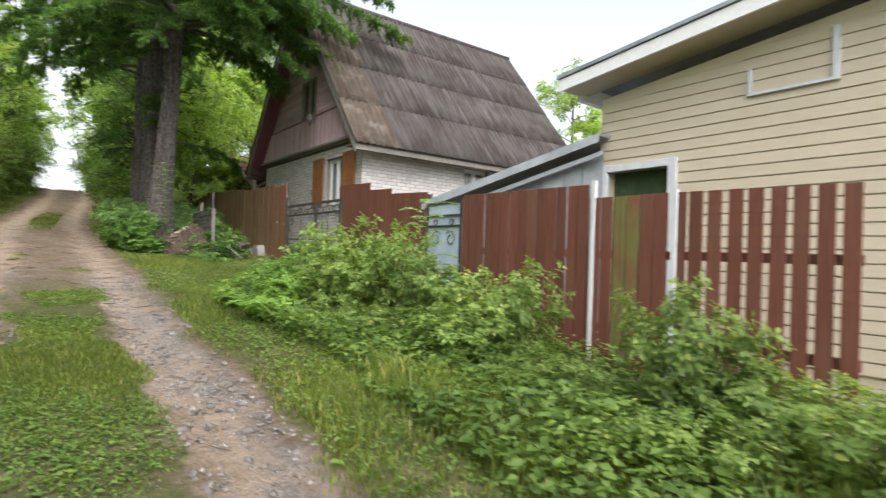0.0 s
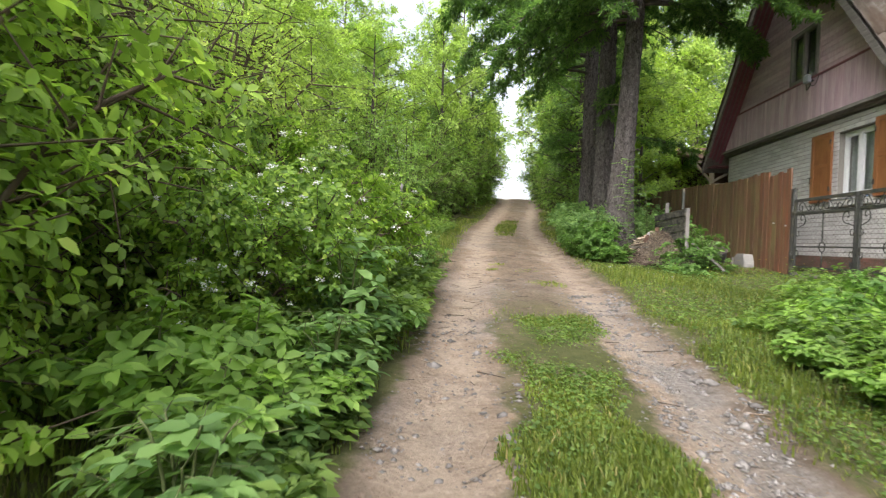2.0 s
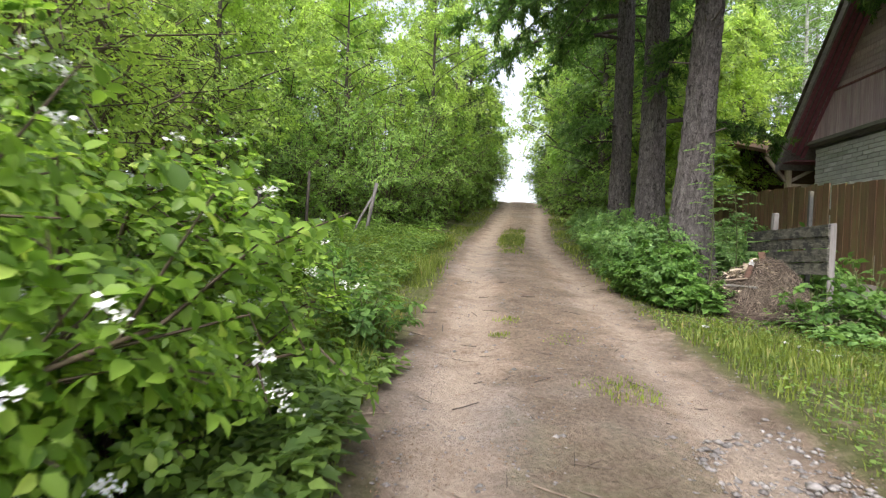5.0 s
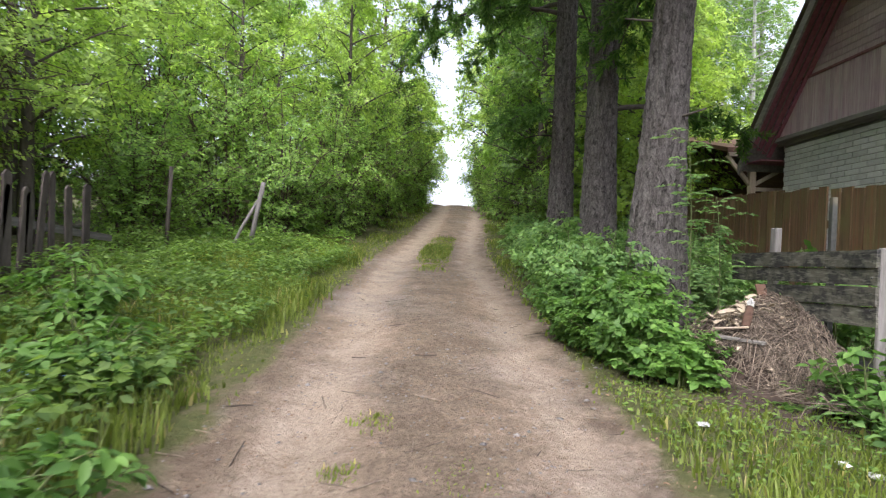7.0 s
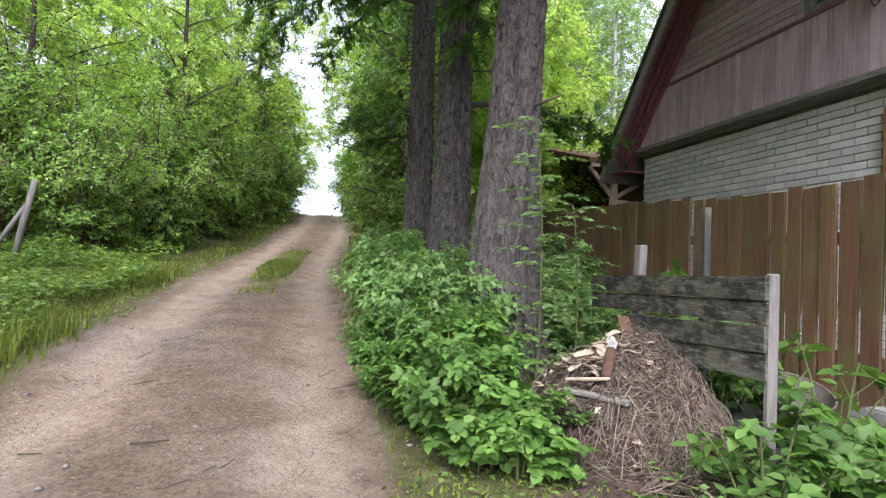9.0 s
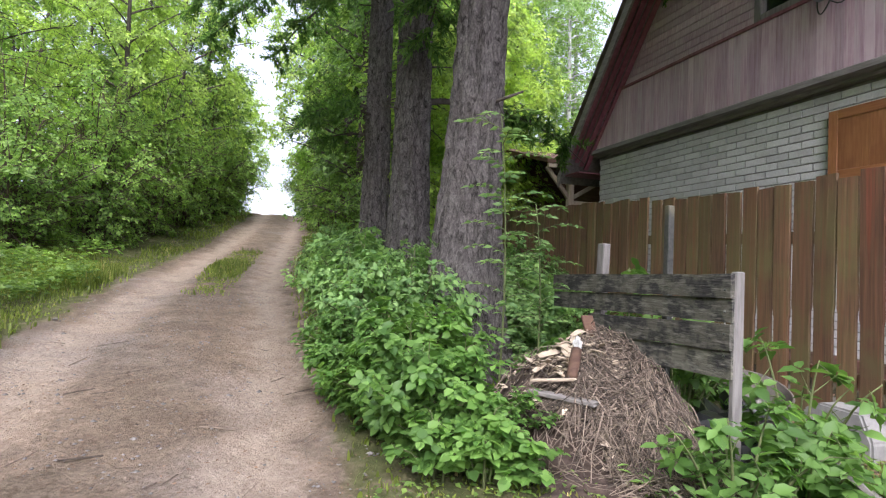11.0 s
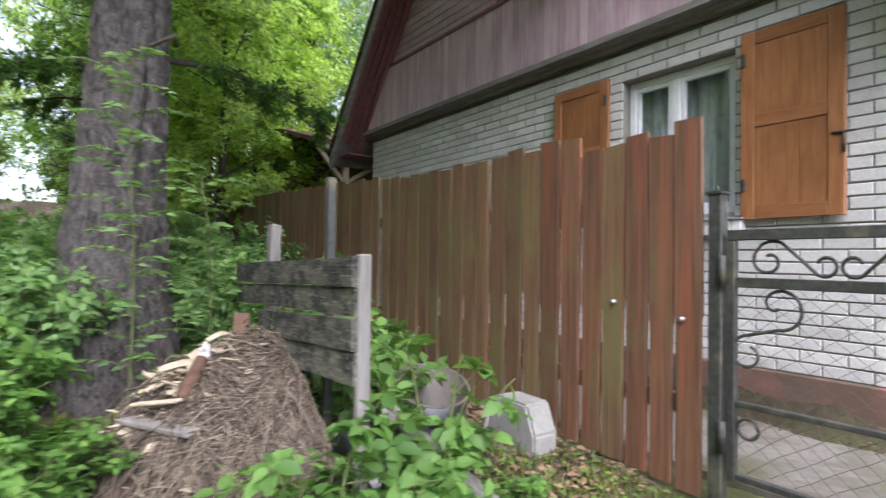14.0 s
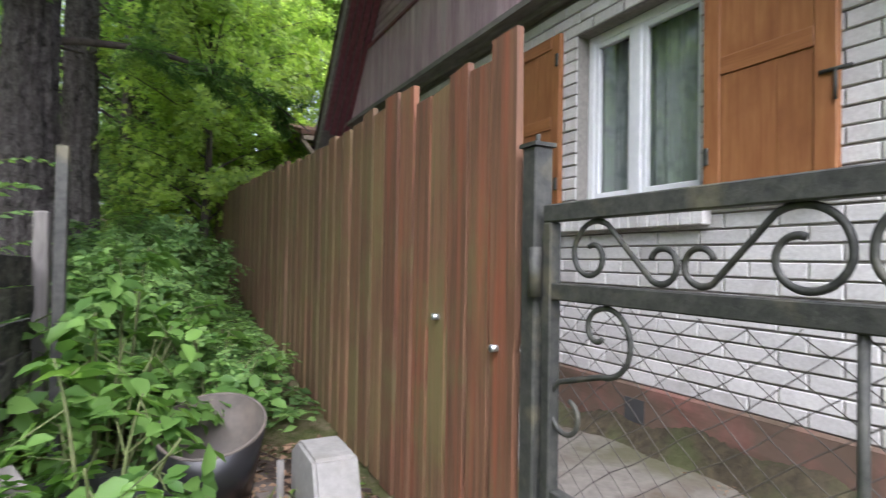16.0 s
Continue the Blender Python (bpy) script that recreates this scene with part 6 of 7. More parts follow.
def pebbles(name, seed, count, area, keep, lo, hi, label):
    rng = np.random.default_rng(seed)
    x, y = patch_points(rng, count, *area, keep)
    n = len(x)
    base = np.array([[0, 0, 1], [1, 0, 0], [0, 1, 0], [-1, 0, 0], [0, -1, 0], [0, 0, -1.0]])
    s = rng.uniform(lo, hi, (n, 1, 1)) * np.where(rng.random((n, 1, 1)) < 0.06, 2.2, 1.0)
    v = base[None] * s * rng.uniform(0.6, 1.2, (n, 6, 1)) * np.array([1.2, 1.0, 0.55])
    a = rng.random(n) * 6.28
    c, sn = np.cos(a)[:, None], np.sin(a)[:, None]
    v = np.stack([v[..., 0] * c - v[..., 1] * sn, v[..., 0] * sn + v[..., 1] * c, v[..., 2]], -1)
    v = v + np.stack([x, y, land(x, y)], -1)[:, None]
    f = np.array([[0, 1, 2], [0, 2, 3], [0, 3, 4], [0, 4, 1], [5, 2, 1], [5, 3, 2], [5, 4, 3], [5, 1, 4]])
    ob = link_mesh(name, mesh_np(name, v.reshape(-1, 3), (np.arange(n)[:, None, None] * 6 + f[None]).reshape(-1, 3)), M_STONE)
    return tagged(ob, label, "gravel", kind="stuff")


pebbles("gravel", 91, 34000, (-1.0, 1.35, 0.8, 17.0), lambda x, y, r: on_road(x, y) & (r < np.where((np.abs(x - 0.85) < 0.28) & (y < 8.8), 0.95, np.where(y > 8.8, 0.32 * patchy(x * 1.7, y * 1.3), 0.4))), 0.003, 0.012, "grey gravel pressed into the dirt ruts")
pebbles("gravel", 93, 1500, (0.6, 1.2, 2.4, 9.0), lambda x, y, r: on_road(x, y) & (r < 0.4 + 0.6 * patchy(x * 2, y)), 0.012, 0.026, "flat grey stones bedded in the wheel rut")
pebbles("gravel", 94, 260, (-0.8, -0.1, 4.6, 7.4), lambda x, y, r: on_road(x, y) & (r < patchy(x * 2, y * 1.4 + 1)), 0.012, 0.028, "flat grey stones bedded in the wheel rut")


def sticks(seed, count):
    rng = np.random.default_rng(seed)
    ch = []
    for k in range(count):
        x, y, a, ln = rng.uniform(-1.0, 1.6), rng.uniform(2.5, 14.5), rng.uniform(0, 6.28), rng.uniform(0.04, 0.22)
        q = [(x + math.cos(a) * ln * s, y + math.sin(a) * ln * s + 0.02 * math.sin(s * 3), up(x + math.cos(a) * ln * s, y + math.sin(a) * ln * s) + 0.006) for s in (-0.5, -0.15, 0.2, 0.5)]
        ch.append(tube_np(np.array(q), rng.uniform(0.0015, 0.004), 4, False))
    ob = tubepart("twig_litter", ch, M_STRAW)
    tagged(ob, "broken dry twigs scattered on the lane", "twigs", kind="stuff")


sticks(98, 340)
herbs("leaf_litter", 92, 38000, (-1.2, 2.4, 2.0, 18.0), lambda x, y, r: (on_road(x, y) & (r < np.where(y > 8, 0.15 + 0.6 * patchy(x * 1.5, y), 0.3))) | ((x > 1.0) & (y > 10.5) & (r < 0.7)), 0.0, 0.01, 0.022, M_LITTER, "dry brown leaf and twig litter", 0.35)

# ---- things by the fence ----
bin_wall = root("compost_bin", (2.87, 11.5, up(2.87, 11.5)), "compost bin wall of peeling black boards on grey posts", "compost bin")
for i, (za, zb, h) in enumerate(((1.845, 1.80, 0.108), (1.735, 1.68, 0.108), (1.607, 1.547, 0.122), (1.482, 1.422, 0.120))):
    bm = bmesh.new()
    x = 2.80 + 0.012 * (i % 2)
    y0, y1 = 11.49, (13.08 if i < 2 else 12.62)
    n = 9
    low, top = [], []
    rr = random.Random(40 + i)
    for k in range(n):
        t = k / (n - 1)
        z = za + (zb - za) * t
        low.append((y0 + (y1 - y0) * t, z + rr.uniform(-0.004, 0.004)))
        top.append((y0 + (y1 - y0) * t, z + h + rr.uniform(-0.004, 0.004)))
    prism(bm, low + top[::-1], "x", x, x + 0.024)
    part("board", bm, M_BLACKBOARD, bin_wall)
for x, y, z1, w, ln in ((2.86, 11.50, 1.965, 0.032, 0.0), (2.86, 12.58, 2.12, 0.07, -0.04)):
    bm = bmesh.new()
    box(bm, x - 0.035, x + 0.02, y - w / 2, y + w / 2, up(x, y) - 0.2, z1, bevel=0.006)
    for v in bm.verts:
        v.co.y += ln * (v.co.z - 1.2)
    part("post", bm, M_GREYPOST, bin_wall, "weathered grey post")
for z in (1.88, 1.78, 1.68, 1.58):
    tubepart("nail", [tube_np(np.array([[2.795, 11.52, z], [2.803, 11.52, z]]), 0.006, 6)], M_IRON, bin_wall)
spost = boxpart("steel_post", (2.955, 2.995, 12.08, 12.12, up(2.97, 12.1) - 0.2, 2.33), M_IRON, None, bevel=0.004, at=(2.97, 12.1, up(2.97, 12.1)))
tagged(spost, "thin dark steel post behind the compost bin", "post")


def compost_heap():
    cx, cy, g = 2.30, 12.02, up(2.3, 12.0)
    ob = root("compost_heap", (cx, cy, g), "heap of dead stalks, brown soil and wood chips", "compost heap")
    n, m = 40, 56
    rng = np.random.default_rng(5)
    t, a = np.meshgrid(np.linspace(0, 1, n), np.linspace(0, 2 * math.pi, m, endpoint=False), indexing="ij")

    def height(px, py):
        d = np.hypot((px - 2.62) / 0.70, (py - 12.24) / 0.80)
        lump = 0.05 * np.sin(px * 6.1 + 2 * py) * np.sin(py * 5.3 - px) + 0.03 * np.sin(px * 13 + 1) * np.sin(py * 11)
        return g - 0.03 + (0.53 + 2.2 * lump) * np.clip(1 - d ** 1.2, 0, 1)
    px, py = 2.62 + 0.76 * t * np.cos(a), 12.22 + 0.88 * t * np.sin(a)
    px = np.minimum(px, 2.79)
    pz = height(px, py) + 0.024 * np.sin(px * 23 + py * 17) + 0.014 * np.sin(px * 51 - py * 37) + rng.normal(0, 0.006, px.shape)
    pz[-1] = g - 0.06
    v = np.stack([px, py, pz], -1).reshape(-1, 3)
    i, j = np.meshgrid(np.arange(n - 1), np.arange(m), indexing="ij")
    q0, q1 = i * m + j, i * m + (j + 1) % m
    f = np.concatenate([np.stack([q0, q0 + m, q1 + m], -1).reshape(-1, 3), np.stack([q0, q1 + m, q1], -1).reshape(-1, 3)])
    o = np.array((cx, cy, g))
    me = mesh_np("mound", v - o, f)
    me.shade_smooth()
    link_mesh("mound", me, M_HEAP, ob, "dark crumbly compost")
    chunks = []
    for k in range(2600):
        sx, sy = cx + rng.normal(0.20, 0.22), cy + rng.normal(-0.08, 0.30)
        sx = min(sx, 2.74)
        an = rng.normal(-1.0, 1.0)
        ln = rng.uniform(0.08, 0.62)
        bow = rng.normal(0, 0.12)
        if rng.random() < 0.8 and (sx < 2.30 or (sy > 12.10 and sx < 2.70)):
            continue
        pts = []
        for s in np.linspace(-0.5, 0.5, 5):
            qx, qy = min(sx + math.cos(an) * ln * s - math.sin(an) * bow * (0.25 - s * s) * 2, 2.78), sy + math.sin(an) * ln * s + math.cos(an) * bow * (0.25 - s * s) * 2
            pts.append((qx, qy, float(height(qx, qy)) + rng.uniform(0.025, 0.065) + 0.34 * rng.random() ** 3 * (0.25 - s * s)))
        chunks.append(tube_np(np.array(pts), rng.uniform(0.0012, 0.0034), 3, False))
    tubepart("straw", chunks, M_STRAW, ob, "tangle of pale dry stalks", kind="stuff")
    k = 520
    x, y = cx + 0.16 + rng.normal(0, 0.20, k), cy + 0.16 + rng.normal(0, 0.24, k)
    x = np.minimum(x, 2.76)
    p = np.stack([x, y, height(x, y) + 0.04], -1)
    d = unit(rng.normal(0, 1, (k, 3)) * np.array([1, 1, 0.3]))
    L = rng.uniform(0.02, 0.085, k)
    v, f = leaves_np(p, d, unit(np.array([0, 0, 1.0]) + rng.normal(0, 0.6, (k, 3))), L, L * rng.uniform(0.25, 0.6, k))
    link_mesh("chip_litter", mesh_np("chip_litter", v - o, f), M_CHIPS, ob, "pale fresh wood chips", kind="stuff")
    return height


heap_z = compost_heap()


def soil_patch(cx, cy, rx, ry, seed, label):
    """Bare dark earth, crumbly, feathered out into the grass."""
    rng = np.random.default_rng(seed)
    n, m = 34, 80
    t, a = np.meshgrid(np.linspace(0, 1, n), np.linspace(0, 2 * math.pi, m, endpoint=False), indexing="ij")
    edge = 1 + 0.12 * np.sin(a * 5 + seed) + 0.08 * np.sin(a * 11 + 1)
    px, py = cx + rx * t * edge * np.cos(a), cy + ry * t * edge * np.sin(a)
    px = np.minimum(px, FX - 0.03)
    pz = land(px, py) + 0.03 * (1 - t ** 3) - 0.012 + rng.normal(0, 0.008, px.shape)
    pz[-1] -= 0.03
    i, j = np.meshgrid(np.arange(n - 1), np.arange(m), indexing="ij")
    q0, q1 = i * m + j, i * m + (j + 1) % m
    f = np.concatenate([np.stack([q0, q0 + m, q1 + m], -1).reshape(-1, 3), np.stack([q0, q1 + m, q1], -1).reshape(-1, 3)])
    me = mesh_np("soil", np.stack([px, py, pz], -1).reshape(-1, 3), f)
    me.shade_smooth()
    tagged(link_mesh("soil", me, M_HEAP), label, "soil", kind="stuff")


# real dark soil; its tone also paints in the deep shade near the fence
soil_patch(3.35, 11.72, 0.85, 0.78, 4, "dark bare soil behind the compost bin, darkened for the deep shade there")
soil_patch(2.30, 11.42, 0.55, 0.42, 6, "dark trodden soil below the compost heap")


def plank(name, a, b, w, th, material, label, category):
    """A board from a to b."""
    a, b = Vector(a), Vector(b)
    d = b - a
    m = Matrix.Translation(a) @ d.to_track_quat("X", "Z").to_matrix().to_4x4()
    bm = bmesh.new()
    box(bm, 0, d.length, -w / 2, w / 2, -th / 2, th / 2, bevel=min(0.004, th * 0.3))
    rr = random.Random(int(a.x * 1000))
    for v in bm.verts:
        v.co.x += rr.uniform(-0.006, 0.006)
    bmesh.ops.transform(bm, matrix=m, verts=bm.verts)
    return tagged(part(name, bm, material, at=tuple((a + b) / 2)), label, category)


def on_heap(x, y, lift):
    return (x, y, float(heap_z(x, y)) + lift)


plank("plank", on_heap(2.15, 12.13, 0.10), on_heap(2.33, 11.80, 0.10), 0.07, 0.02, M_GREYWOOD, "short grey weathered plank lying on the heap", "plank")
plank("plank", on_heap(2.18, 12.17, 0.13), on_heap(2.31, 11.97, 0.12), 0.045, 0.014, M_PALEWOOD, "splintered pale lath on the heap", "plank")
log_a, log_b = Vector(on_heap(2.33, 12.03, 0.09)), Vector(on_heap(2.43, 12.15, 0.10))
billet = tubepart("firewood", [tube_np(np.array([log_a, log_a.lerp(log_b, 0.08), log_a.lerp(log_b, 0.5), log_b]), [0.022, 0.029, 0.031, 0.029], 12)], M_SHEDWOOD, at=tuple(log_a))
tagged(billet, "small brown billet of firewood on the heap", "firewood")


def wood_chip(seed):
    """A curled strip of bark or split wood lying on top of the heap."""
    rr = random.Random(seed)
    x, y = rr.gauss(2.46, 0.12), rr.gauss(12.22, 0.14)
    x = min(x, 2.72)
    n, ln, w = 6, rr.uniform(0.06, 0.17), rr.uniform(0.025, 0.06)
    curl, th = rr.uniform(-1.2, 1.2), rr.uniform(0.003, 0.007)
    bm = bmesh.new()
    rows = []
    for k in range(n):
        t = k / (n - 1) - 0.5
        ww = w * (1 - 0.5 * abs(t) * rr.uniform(0.6, 1.4)) / 2
        zz = curl * ln * (0.25 - t * t) * 0.7
        rows.append([bm.verts.new((t * ln, ww + rr.uniform(-0.003, 0.003), zz)), bm.verts.new((t * ln, -ww + rr.uniform(-0.003, 0.003), zz)),
                     bm.verts.new((t * ln, -ww, zz - th)), bm.verts.new((t * ln, ww, zz - th))])
    for a, b in zip(rows, rows[1:]):
        for q in range(4):
            bm.faces.new((a[q], a[(q + 1) % 4], b[(q + 1) % 4], b[q]))
    bm.faces.new(rows[0][::-1])
    bm.faces.new(rows[-1])
    z = float(heap_z(x, y)) + rr.uniform(0.05, 0.09)
    m = pose(x, y, z, rr.uniform(-30, 30), rr.uniform(-25, 25), rr.uniform(0, 360))
    bmesh.ops.transform(bm, matrix=m, verts=bm.verts)
    tagged(part("wood_chip", bm, M_CHIPS, at=(x, y, z)), "pale split wood chip lying on the compost heap", "wood chip", "chips on the heap")


for k in range(54):
    wood_chip(300 + k)
plank("plank", on_heap(2.62, 12.28, 0.02), (2.66, 12.42, 1.67), 0.07, 0.02, M_SHEDWOOD, "brown board end leaning on the compost bin", "plank")
plank("plank", (2.93, 11.46, 1.40), (3.30, 11.10, 0.99), 0.09, 0.025, M_GREYWOOD, "grey plank leaning from the bin post", "plank")
plank("plank", (3.60, 12.25, 1.06), (3.74, 11.62, 1.03), 0.10, 0.025, M_BARKDARK, "dark grey board edge lying by the fence", "plank")


def crumple(name, x, y, z, size, material, label, category, seed):
    rng = np.random.default_rng(seed)
    bm = bmesh.new()
    bmesh.ops.create_icosphere(bm, subdivisions=3, radius=1.0)
    for v in bm.verts:
        n = noise.noise(v.co * 1.9 + Vector((seed, 0, 0))) + 0.6 * noise.noise(v.co * 4.1 + Vector((0, seed, 0)))
        v.co = Vector((v.co.x * size[0], v.co.y * size[1], v.co.z * size[2])) * (1 + 0.45 * n) + Vector((x, y, z))
    return tagged(part(name, bm, material, at=(x, y, z - size[2])), label, category)


crumple("paper_scrap", 2.44, 12.16, float(heap_z(2.44, 12.16)) + 0.11, (0.022, 0.028, 0.045), M_PAPER, "crumpled white paper on the compost heap", "paper", 3)
crumple("rubbish_bag", 3.12, 11.78, 1.10, (0.20, 0.26, 0.16), M_PLASTIC, "black plastic rubbish bag among raspberry leaves", "bag", 7)
for i, (x, y) in enumerate(((2.05, 10.72), (2.18, 10.52), (2.28, 10.42), (2.12, 10.62), (1.58, 11.1))):
    crumple("paper_scrap", x, y, up(x, y) + 0.025, (0.03, 0.035, 0.009), M_PAPER, "small white scrap of paper in the grass", "paper", 20 + i)

# concrete block against the fence
bm = bmesh.new()
prism(bm, [(11.52, 0.93), (11.90, 0.93), (11.90, 1.21), (11.80, 1.265), (11.58, 1.26), (11.52, 1.12)], "x", 3.76, 3.92)
bmesh.ops.bevel(bm, geom=bm.edges[:], offset=0.012, segments=2, affect="EDGES")
tagged(part("concrete_block", bm, M_LIMEBLOCK, at=(3.84, 11.7, 0.93)), "pale chipped concrete block against the board fence", "block")
pin = tubepart("stake", [tube_np(np.array([[3.70, 11.80, 0.9], [3.70, 11.80, 1.20]]), 0.014, 8)], M_GREYPOST, at=(3.70, 11.80, 0.95))
tagged(pin, "short grey stake in front of the block", "stake")


def bucket(x, y, r, h, label):
    """A tapered bucket, hollow, with a rolled rim."""
    g = up(x, y) + 0.03
    ob = root("bucket", (x, y, g), label, "bucket")
    a = np.linspace(0, 2 * math.pi, 33)[:-1]
    prof = [(0.0, 0.02), (0.72, 0.02), (0.97, 1.0), (1.03, 1.0), (0.78, 0.0), (0.0, 0.0)]
    v = np.concatenate([np.stack([x + r * q * np.cos(a), y + r * q * np.sin(a), np.full(32, g + h * z)], -1) for q, z in prof])
    tilt = np.array([[1, 0, 0], [0, 1, 0], [0.10, 0.34, 1]])
    c = np.array([x, y, g])
    v = (v - c) @ tilt.T
    fs = []
    for k in range(len(prof) - 1):
        j = np.arange(32)
        q0, q1 = k * 32 + j, k * 32 + (j + 1) % 32
        fs += [np.stack([q0, q1, q1 + 32], -1), np.stack([q0, q1 + 32, q0 + 32], -1)]
    fs = np.concatenate(fs)
    inner = mesh_np("lining", v[:32 * 4], fs[: 32 * 2 * 2])
    inner.shade_smooth()
    link_mesh("lining", inner, M_BUCKET, ob, "dusty grey inside")
    outer = mesh_np("shell", v, fs[32 * 2 * 2:])
    outer.shade_smooth()
    link_mesh("shell", outer, M_PLASTIC, ob, "black outside")
    p = np.stack([r * np.cos(np.append(a, a[0])), r * np.sin(np.append(a, a[0])), np.full(33, h)], -1) @ tilt.T
    tubepart("rim", [tube_np(p + c, 0.007, 6, False)], M_BUCKET, ob)


bucket(3.48, 11.97, 0.19, 0.25, "old grey-black plastic bucket with dry leaves")
herbs("leaf_litter", 95, 1500, (3.1, 4.05, 11.1, 12.4), lambda x, y, r: r < 0.9, 0.02, 0.05, 0.05, M_LITTER, "brown dead leaves beside the fence", 0.5)

herbs("moss", 96, 5200, (HX - 0.22, HX - 0.02, HY0 - 0.1, 13.5), lambda x, y, r: r < 0.25 + 0.75 * (x - HX + 0.22) / 0.2, 0.05, 0.16, 0.022, M_LITTER, "dead leaves and moss at the foot of the plinth", 0.6).location.z = -0.02
herbs("moss", 97, 2600, (HX - 0.16, HX - 0.02, HY0 - 0.1, 13.5), lambda x, y, r: r < 0.8, 0.04, 0.12, 0.02, M_HERB, "green moss at the foot of the plinth", 0.6).location.z = -0.02


def mossy_foot():
    """A low bank of dark soil and moss against the plinth."""
    rng = np.random.default_rng(17)
    ys, ts = np.linspace(HY0 - 0.04, HY1, 320), np.linspace(0, 1, 9)
    y, t = np.meshgrid(ys, ts, indexing="ij")
    reach = 0.13 + 0.05 * np.sin(y * 3.1) + 0.03 * np.sin(y * 9.7 + 1)
    rise = 0.13 + 0.045 * np.sin(y * 2.3 + 0.7) + 0.025 * np.sin(y * 11.0)
    v = np.stack([HX - 0.022 - reach * t, y, 0.938 + rise * (1 - t) ** 1.4 + rng.normal(0, 0.006, y.shape) * (t < 1)], -1).reshape(-1, 3)
    i, j = np.meshgrid(np.arange(len(ys) - 1), np.arange(len(ts) - 1), indexing="ij")
    a = (i * len(ts) + j).ravel()
    n = len(ts)
    me = mesh_np("soil_bank", v, np.concatenate([np.stack([a, a + n, a + n + 1], -1), np.stack([a, a + n + 1, a + 1], -1)]))
    me.shade_smooth()
    tagged(link_mesh("soil_bank", me, M_MOSSBANK), "dark mossy soil washed up against the red plinth", "soil", kind="stuff")


mossy_foot()
moss_z = up(7.5, 9.6)
herbs("moss", 99, 30000, (HX - 0.02, 9.6, 8.6, HY0 - 0.04), lambda x, y, r: r < np.clip(patchy(x * 1.3, y * 1.5) * 1.6 - 0.25, 0.1, 0.95), 0.0, 0.012, 0.022, M_MOSS, "moss and fallen leaves over the concrete yard", 0.7).location.z = 0.932 - moss_z
peg = boxpart("peg", (HX - 0.06, HX - 0.045, 11.60, 11.66, WZ0 - 0.0445, WZ0 - 0.03), M_BLUEPETAL, None, at=(HX - 0.05, 11.63, WZ0 - 0.0445), bevel=0.003)
tagged(peg, "small blue plastic clip lying on the window sill", "clip")

# ---- old pickets and posts in the meadow ----
pick = root("picket_fence", (-4.0, 14.0, up(-4, 14)), "broken grey picket fence in the meadow", "fence")
rr = random.Random(5)
for i, y in enumerate((12.9, 13.15, 13.42, 13.58, 13.75, 13.86, 13.98, 14.22, 14.5, 14.78)):
    bm = bmesh.new()
    w, h, ln = rr.uniform(0.07, 0.13), rr.uniform(0.95, 1.2), rr.uniform(-0.06, 0.16)
    g = up(-4.0, y)
    prism(bm, [(y, g - 0.1), (y + w, g - 0.1), (y + w + ln, g + h), (y + ln + w * 0.4, g + h + 0.03), (y + ln, g + h - 0.02)], "x", -4.02, -3.995)
    part("picket", bm, M_BARKDARK, pick)
bm = bmesh.new()
prism(bm, [(12.8, 1.98), (15.4, 1.76), (15.4, 1.84), (12.8, 2.07)], "x", -4.07, -4.025)
part("rail", bm, M_GREYWOOD, pick, "dark broken rail")


def stake(x, y, x1, y1, h, w, material, label):
    g = up(x, y)
    ob = tubepart("stake", [tube_np(np.array([[x, y, g - 0.1], [(x + x1) / 2, (y + y1) / 2, g + h / 2], [x1, y1, g + h]]), [w, w * 0.92, w * 0.85], 7)], material, at=(x, y, g))
    tagged(ob, label, "post")


stake(-4.05, 16.9, -4.02, 16.92, 1.35, 0.035, M_BARKDARK, "thin dark post standing in tall herbs")
stake(-2.95, 17.45, -2.75, 17.5, 1.15, 0.045, M_GREYPOST, "leaning grey fence post by the hedge")
stake(-3.25, 17.35, -2.85, 17.55, 0.85, 0.03, M_GREYPOST, "grey brace pole leaning on a post")
stake(-1.6, 38.5, -1.6, 38.5, 6.5, 0.09, M_GREYPOST, "distant grey utility pole beside the lane")

# ---- open timber shelter behind the house ----
shel = root("shelter", (5.5, 17.4, up(5.5, 17.4)), "open timber shelter with a dark brown roof", "shelter")
bm = bmesh.new()
prism(bm, [(17.33, 3.66), (17.33, 3.73), (20.2, 4.50), (20.2, 4.43)], "x", 5.02, 8.6)
part("roof", bm, M_SHEDWOOD, shel, "dark brown boarded roof")
for x in (5.49, 8.2):
    for y in (17.40, 19.9):
        zt = 3.50 + (y - 17.4) * 0.27
        p = boxpart("post", (x - 0.05, x + 0.05, y - 0.05, y + 0.05, up(x, y) - 0.1, zt), M_PALEWOOD, shel, "bare timber post", bevel=0.01)
        bm = bmesh.new()
        prism(bm, [(x - 0.055, zt - 0.16), (x - 0.13, zt - 0.03), (x - 0.13, zt + 0.09), (x + 0.13, zt + 0.09), (x + 0.13, zt - 0.03), (x + 0.055, zt - 0.16)], "y", y - 0.056, y + 0.056)
        part("capital", bm, M_PALEWOOD, p)
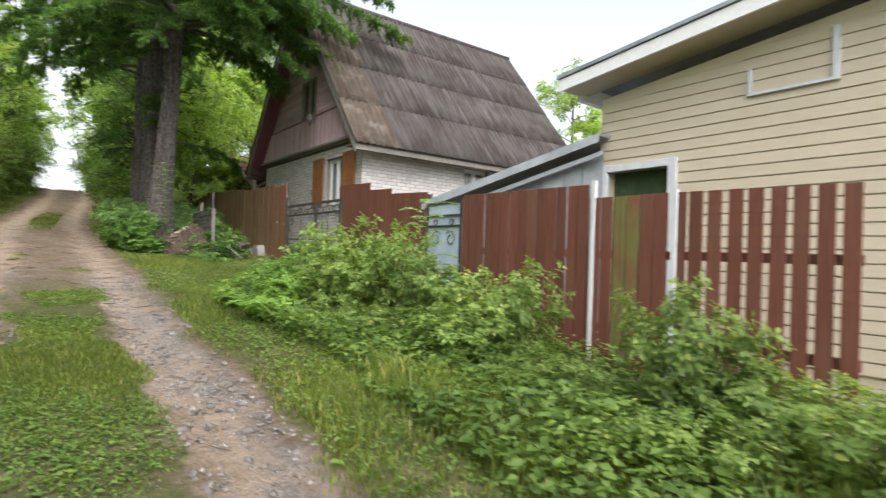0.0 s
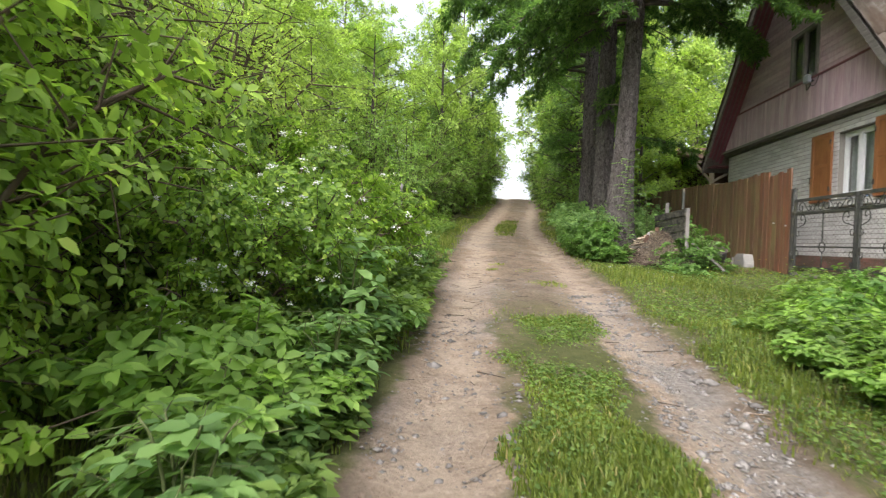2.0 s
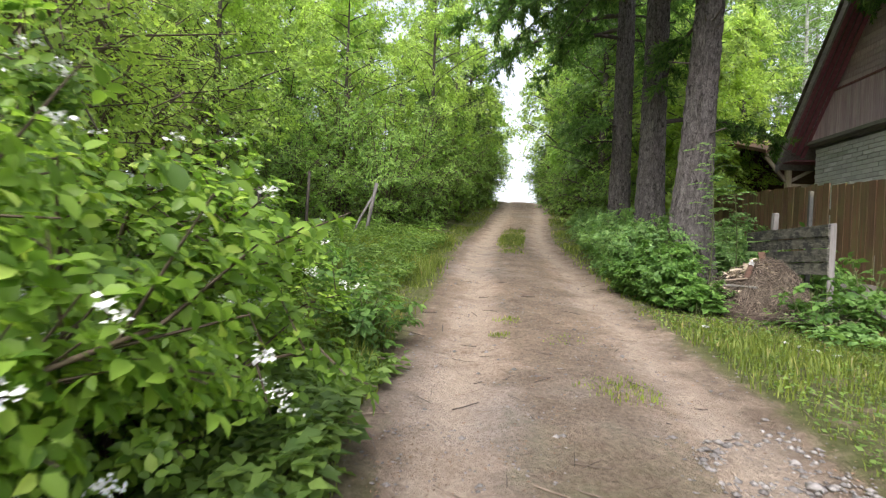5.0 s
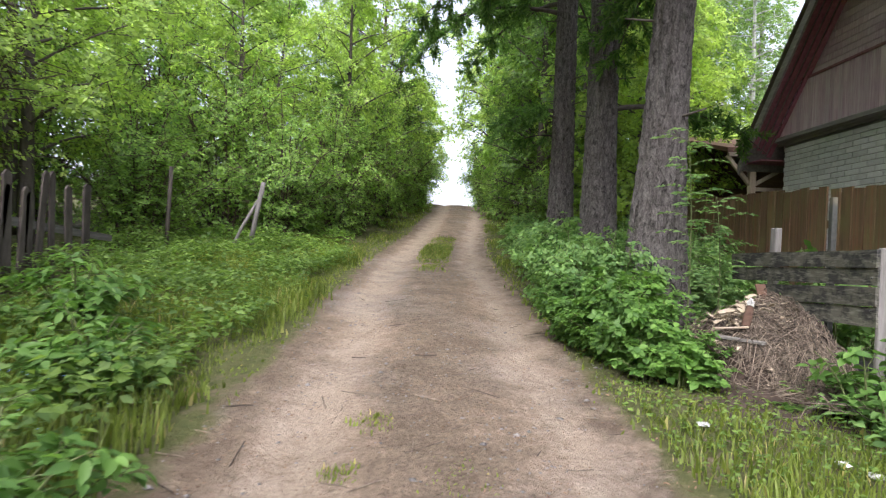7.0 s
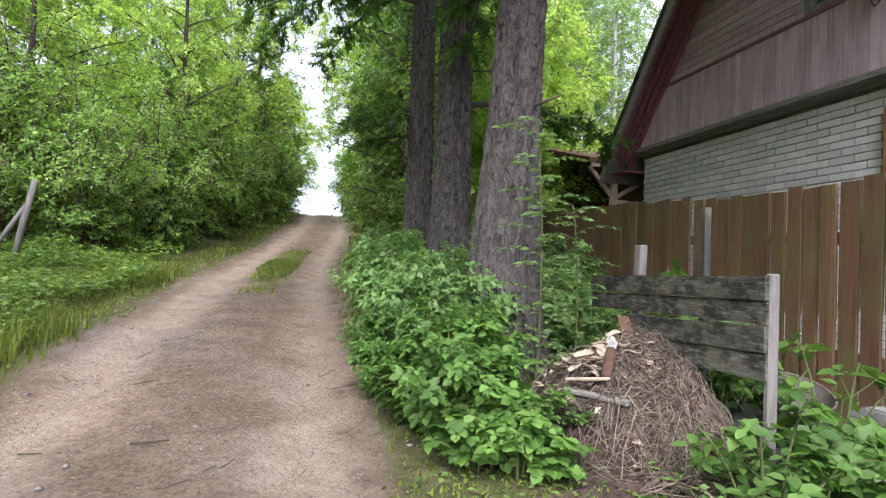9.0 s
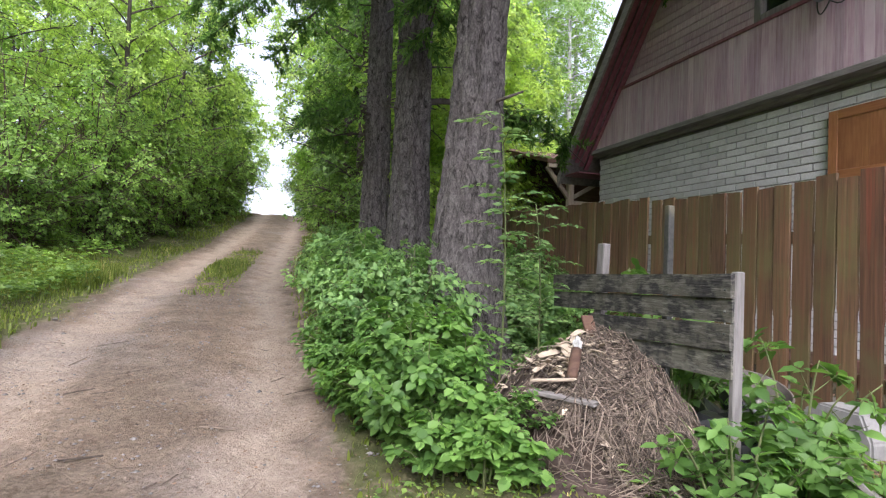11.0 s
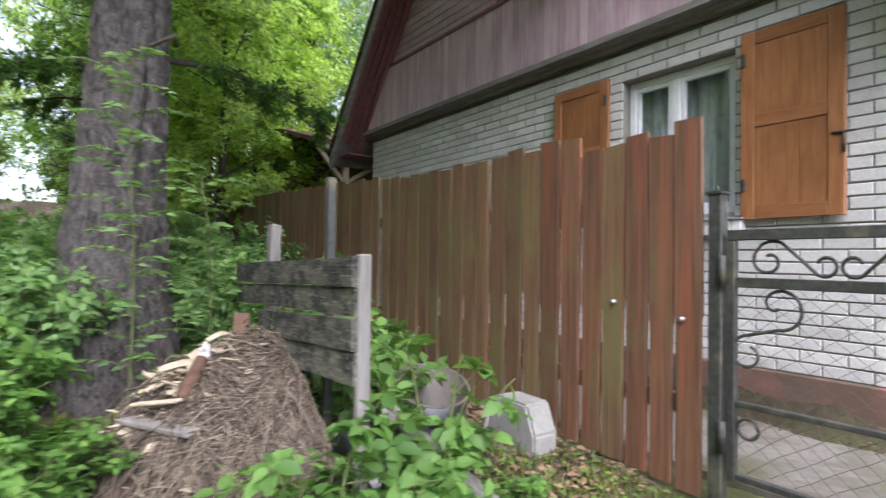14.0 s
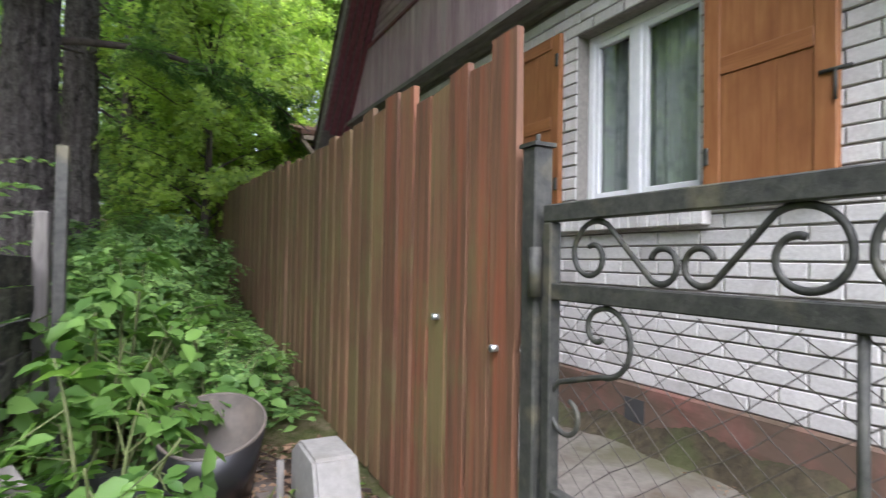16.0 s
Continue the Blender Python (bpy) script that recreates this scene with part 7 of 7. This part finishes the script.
for a, b in (((5.05, 17.4, 3.60), (5.46, 17.4, 3.12)), ((5.52, 17.4, 3.12), (6.0, 17.4, 3.40)), ((5.05, 17.36, 3.62), (8.5, 17.36, 3.62)), ((5.49, 17.4, 3.05), (8.2, 17.4, 3.05))):
    d = Vector(b) - Vector(a)
    bm = bmesh.new()
    box(bm, 0, d.length, -0.025, 0.025, -0.03, 0.03, m=Matrix.Translation(a) @ d.to_track_quat("X", "Z").to_matrix().to_4x4())
    part("beam", bm, M_PALEWOOD, shel)
boxpart("back_wall", (5.1, 8.5, 19.98, 20.02, up(6, 20) - 0.1, 4.38), M_SHEDWOOD, shel)

# overhead wire along the lane
wire = tubepart("overhead_wire", [tube_np(bezier(np.array([-1.6, 38.5, 10.2]), np.array([-2.3, 15, 5.9]), np.array([-3.0, -10, 7.4]), 24), 0.008, 4)], M_PLASTIC, at=(-1.6, 38.5, 10.2))
tagged(wire, "thin black overhead wire above the lane", "wire")

# ---- bricks of the house ----
BRICK_MESH = {}


def brick_mesh(length):
    """A brick face: chamfered block, 16 mm deep, centred on its face."""
    key = round(length, 3)
    if key not in BRICK_MESH:
        L, H, c, d = key / 2, (COURSE - JOINT) / 2, 0.004, 0.03
        v = [(0, -L + c, -H + c), (0, L - c, -H + c), (0, L - c, H - c), (0, -L + c, H - c),
             (c, -L, -H), (c, L, -H), (c, L, H), (c, -L, H), (d, -L, -H), (d, L, -H), (d, L, H), (d, -L, H)]
        f = [(0, 3, 2, 1)]
        for a in range(4):
            b = (a + 1) % 4
            f += [(a, b, b + 4, a + 4), (a + 4, b + 4, b + 8, a + 8)]
        me = bpy.data.meshes.new("brick")
        me.from_pydata(v, [], f)
        me.materials.append(M_BRICK)
        BRICK_MESH[key] = me
    return BRICK_MESH[key]


def brick_wall(parent, u0, u1, hole, is_front, near):
    """Courses in running bond with turned corner bricks; the near stretch brick by brick."""
    rng = random.Random(9 if is_front else 10)
    o = ORIGIN[parent.name]
    far_v, far_f = [], []
    rows = int((3.69 - PLINTH) / COURSE + 0.5)
    for r in range(rows):
        z = PLINTH + (r + 0.5) * COURSE
        header = (r % 2 == 0) == is_front
        u = u0
        first = 0.124 if header else BRICK_L - JOINT
        while u < u1 - 0.03:
            ln = first if u == u0 else BRICK_L - JOINT
            end = min(u + ln, u1)
            pieces = [(u, end)]
            if hole[2] - 0.04 < z < hole[3] + 0.03:
                pieces = []
                if u < hole[0] - 0.02:
                    pieces.append((u, min(end, hole[0] - 0.003)))
                if end > hole[1] + 0.02:
                    pieces.append((max(u, hole[1] + 0.003), end))
            for a, b in pieces:
                if b - a < 0.025:
                    continue
                push = rng.uniform(-0.0015, 0.0025)
                mid = (a + b) / 2
                if mid < near:
                    ob = new("brick", brick_mesh(b - a))
                    ob.parent = parent
                    if is_front:
                        ob.location = (HX - push - o.x, mid - o.y, z - o.z + rng.uniform(-0.0012, 0.0012))
                    else:
                        ob.location = (mid - o.x, HY0 - push - o.y, z - o.z + rng.uniform(-0.0012, 0.0012))
                        ob.rotation_euler = (0, 0, radians(90))
                else:
                    me = brick_mesh(b - a)
                    n = len(far_v)
                    for v in me.vertices:
                        far_v.append((HX - push + v.co.x - o.x, mid + v.co.y - o.y, z + v.co.z - o.z) if is_front else (mid - v.co.y - o.x, HY0 - push + v.co.x - o.y, z + v.co.z - o.z))
                    far_f += [tuple(i + n for i in p.vertices) for p in me.polygons]
            u = u + ln + JOINT
    me = bpy.data.meshes.new("brickwork")
    me.from_pydata(far_v, [], far_f)
    link_mesh("brickwork", me, M_BRICK_JOINED, parent, kind="stuff")


brick_wall(front, HY0 + 0.0, HY1, (WY0, WY1, WZ0, WZ1), True, 13.2)
brick_wall(side, HX + 0.0, HXB, (SX0, SX1, SZ0, SZ1), False, 7.0)
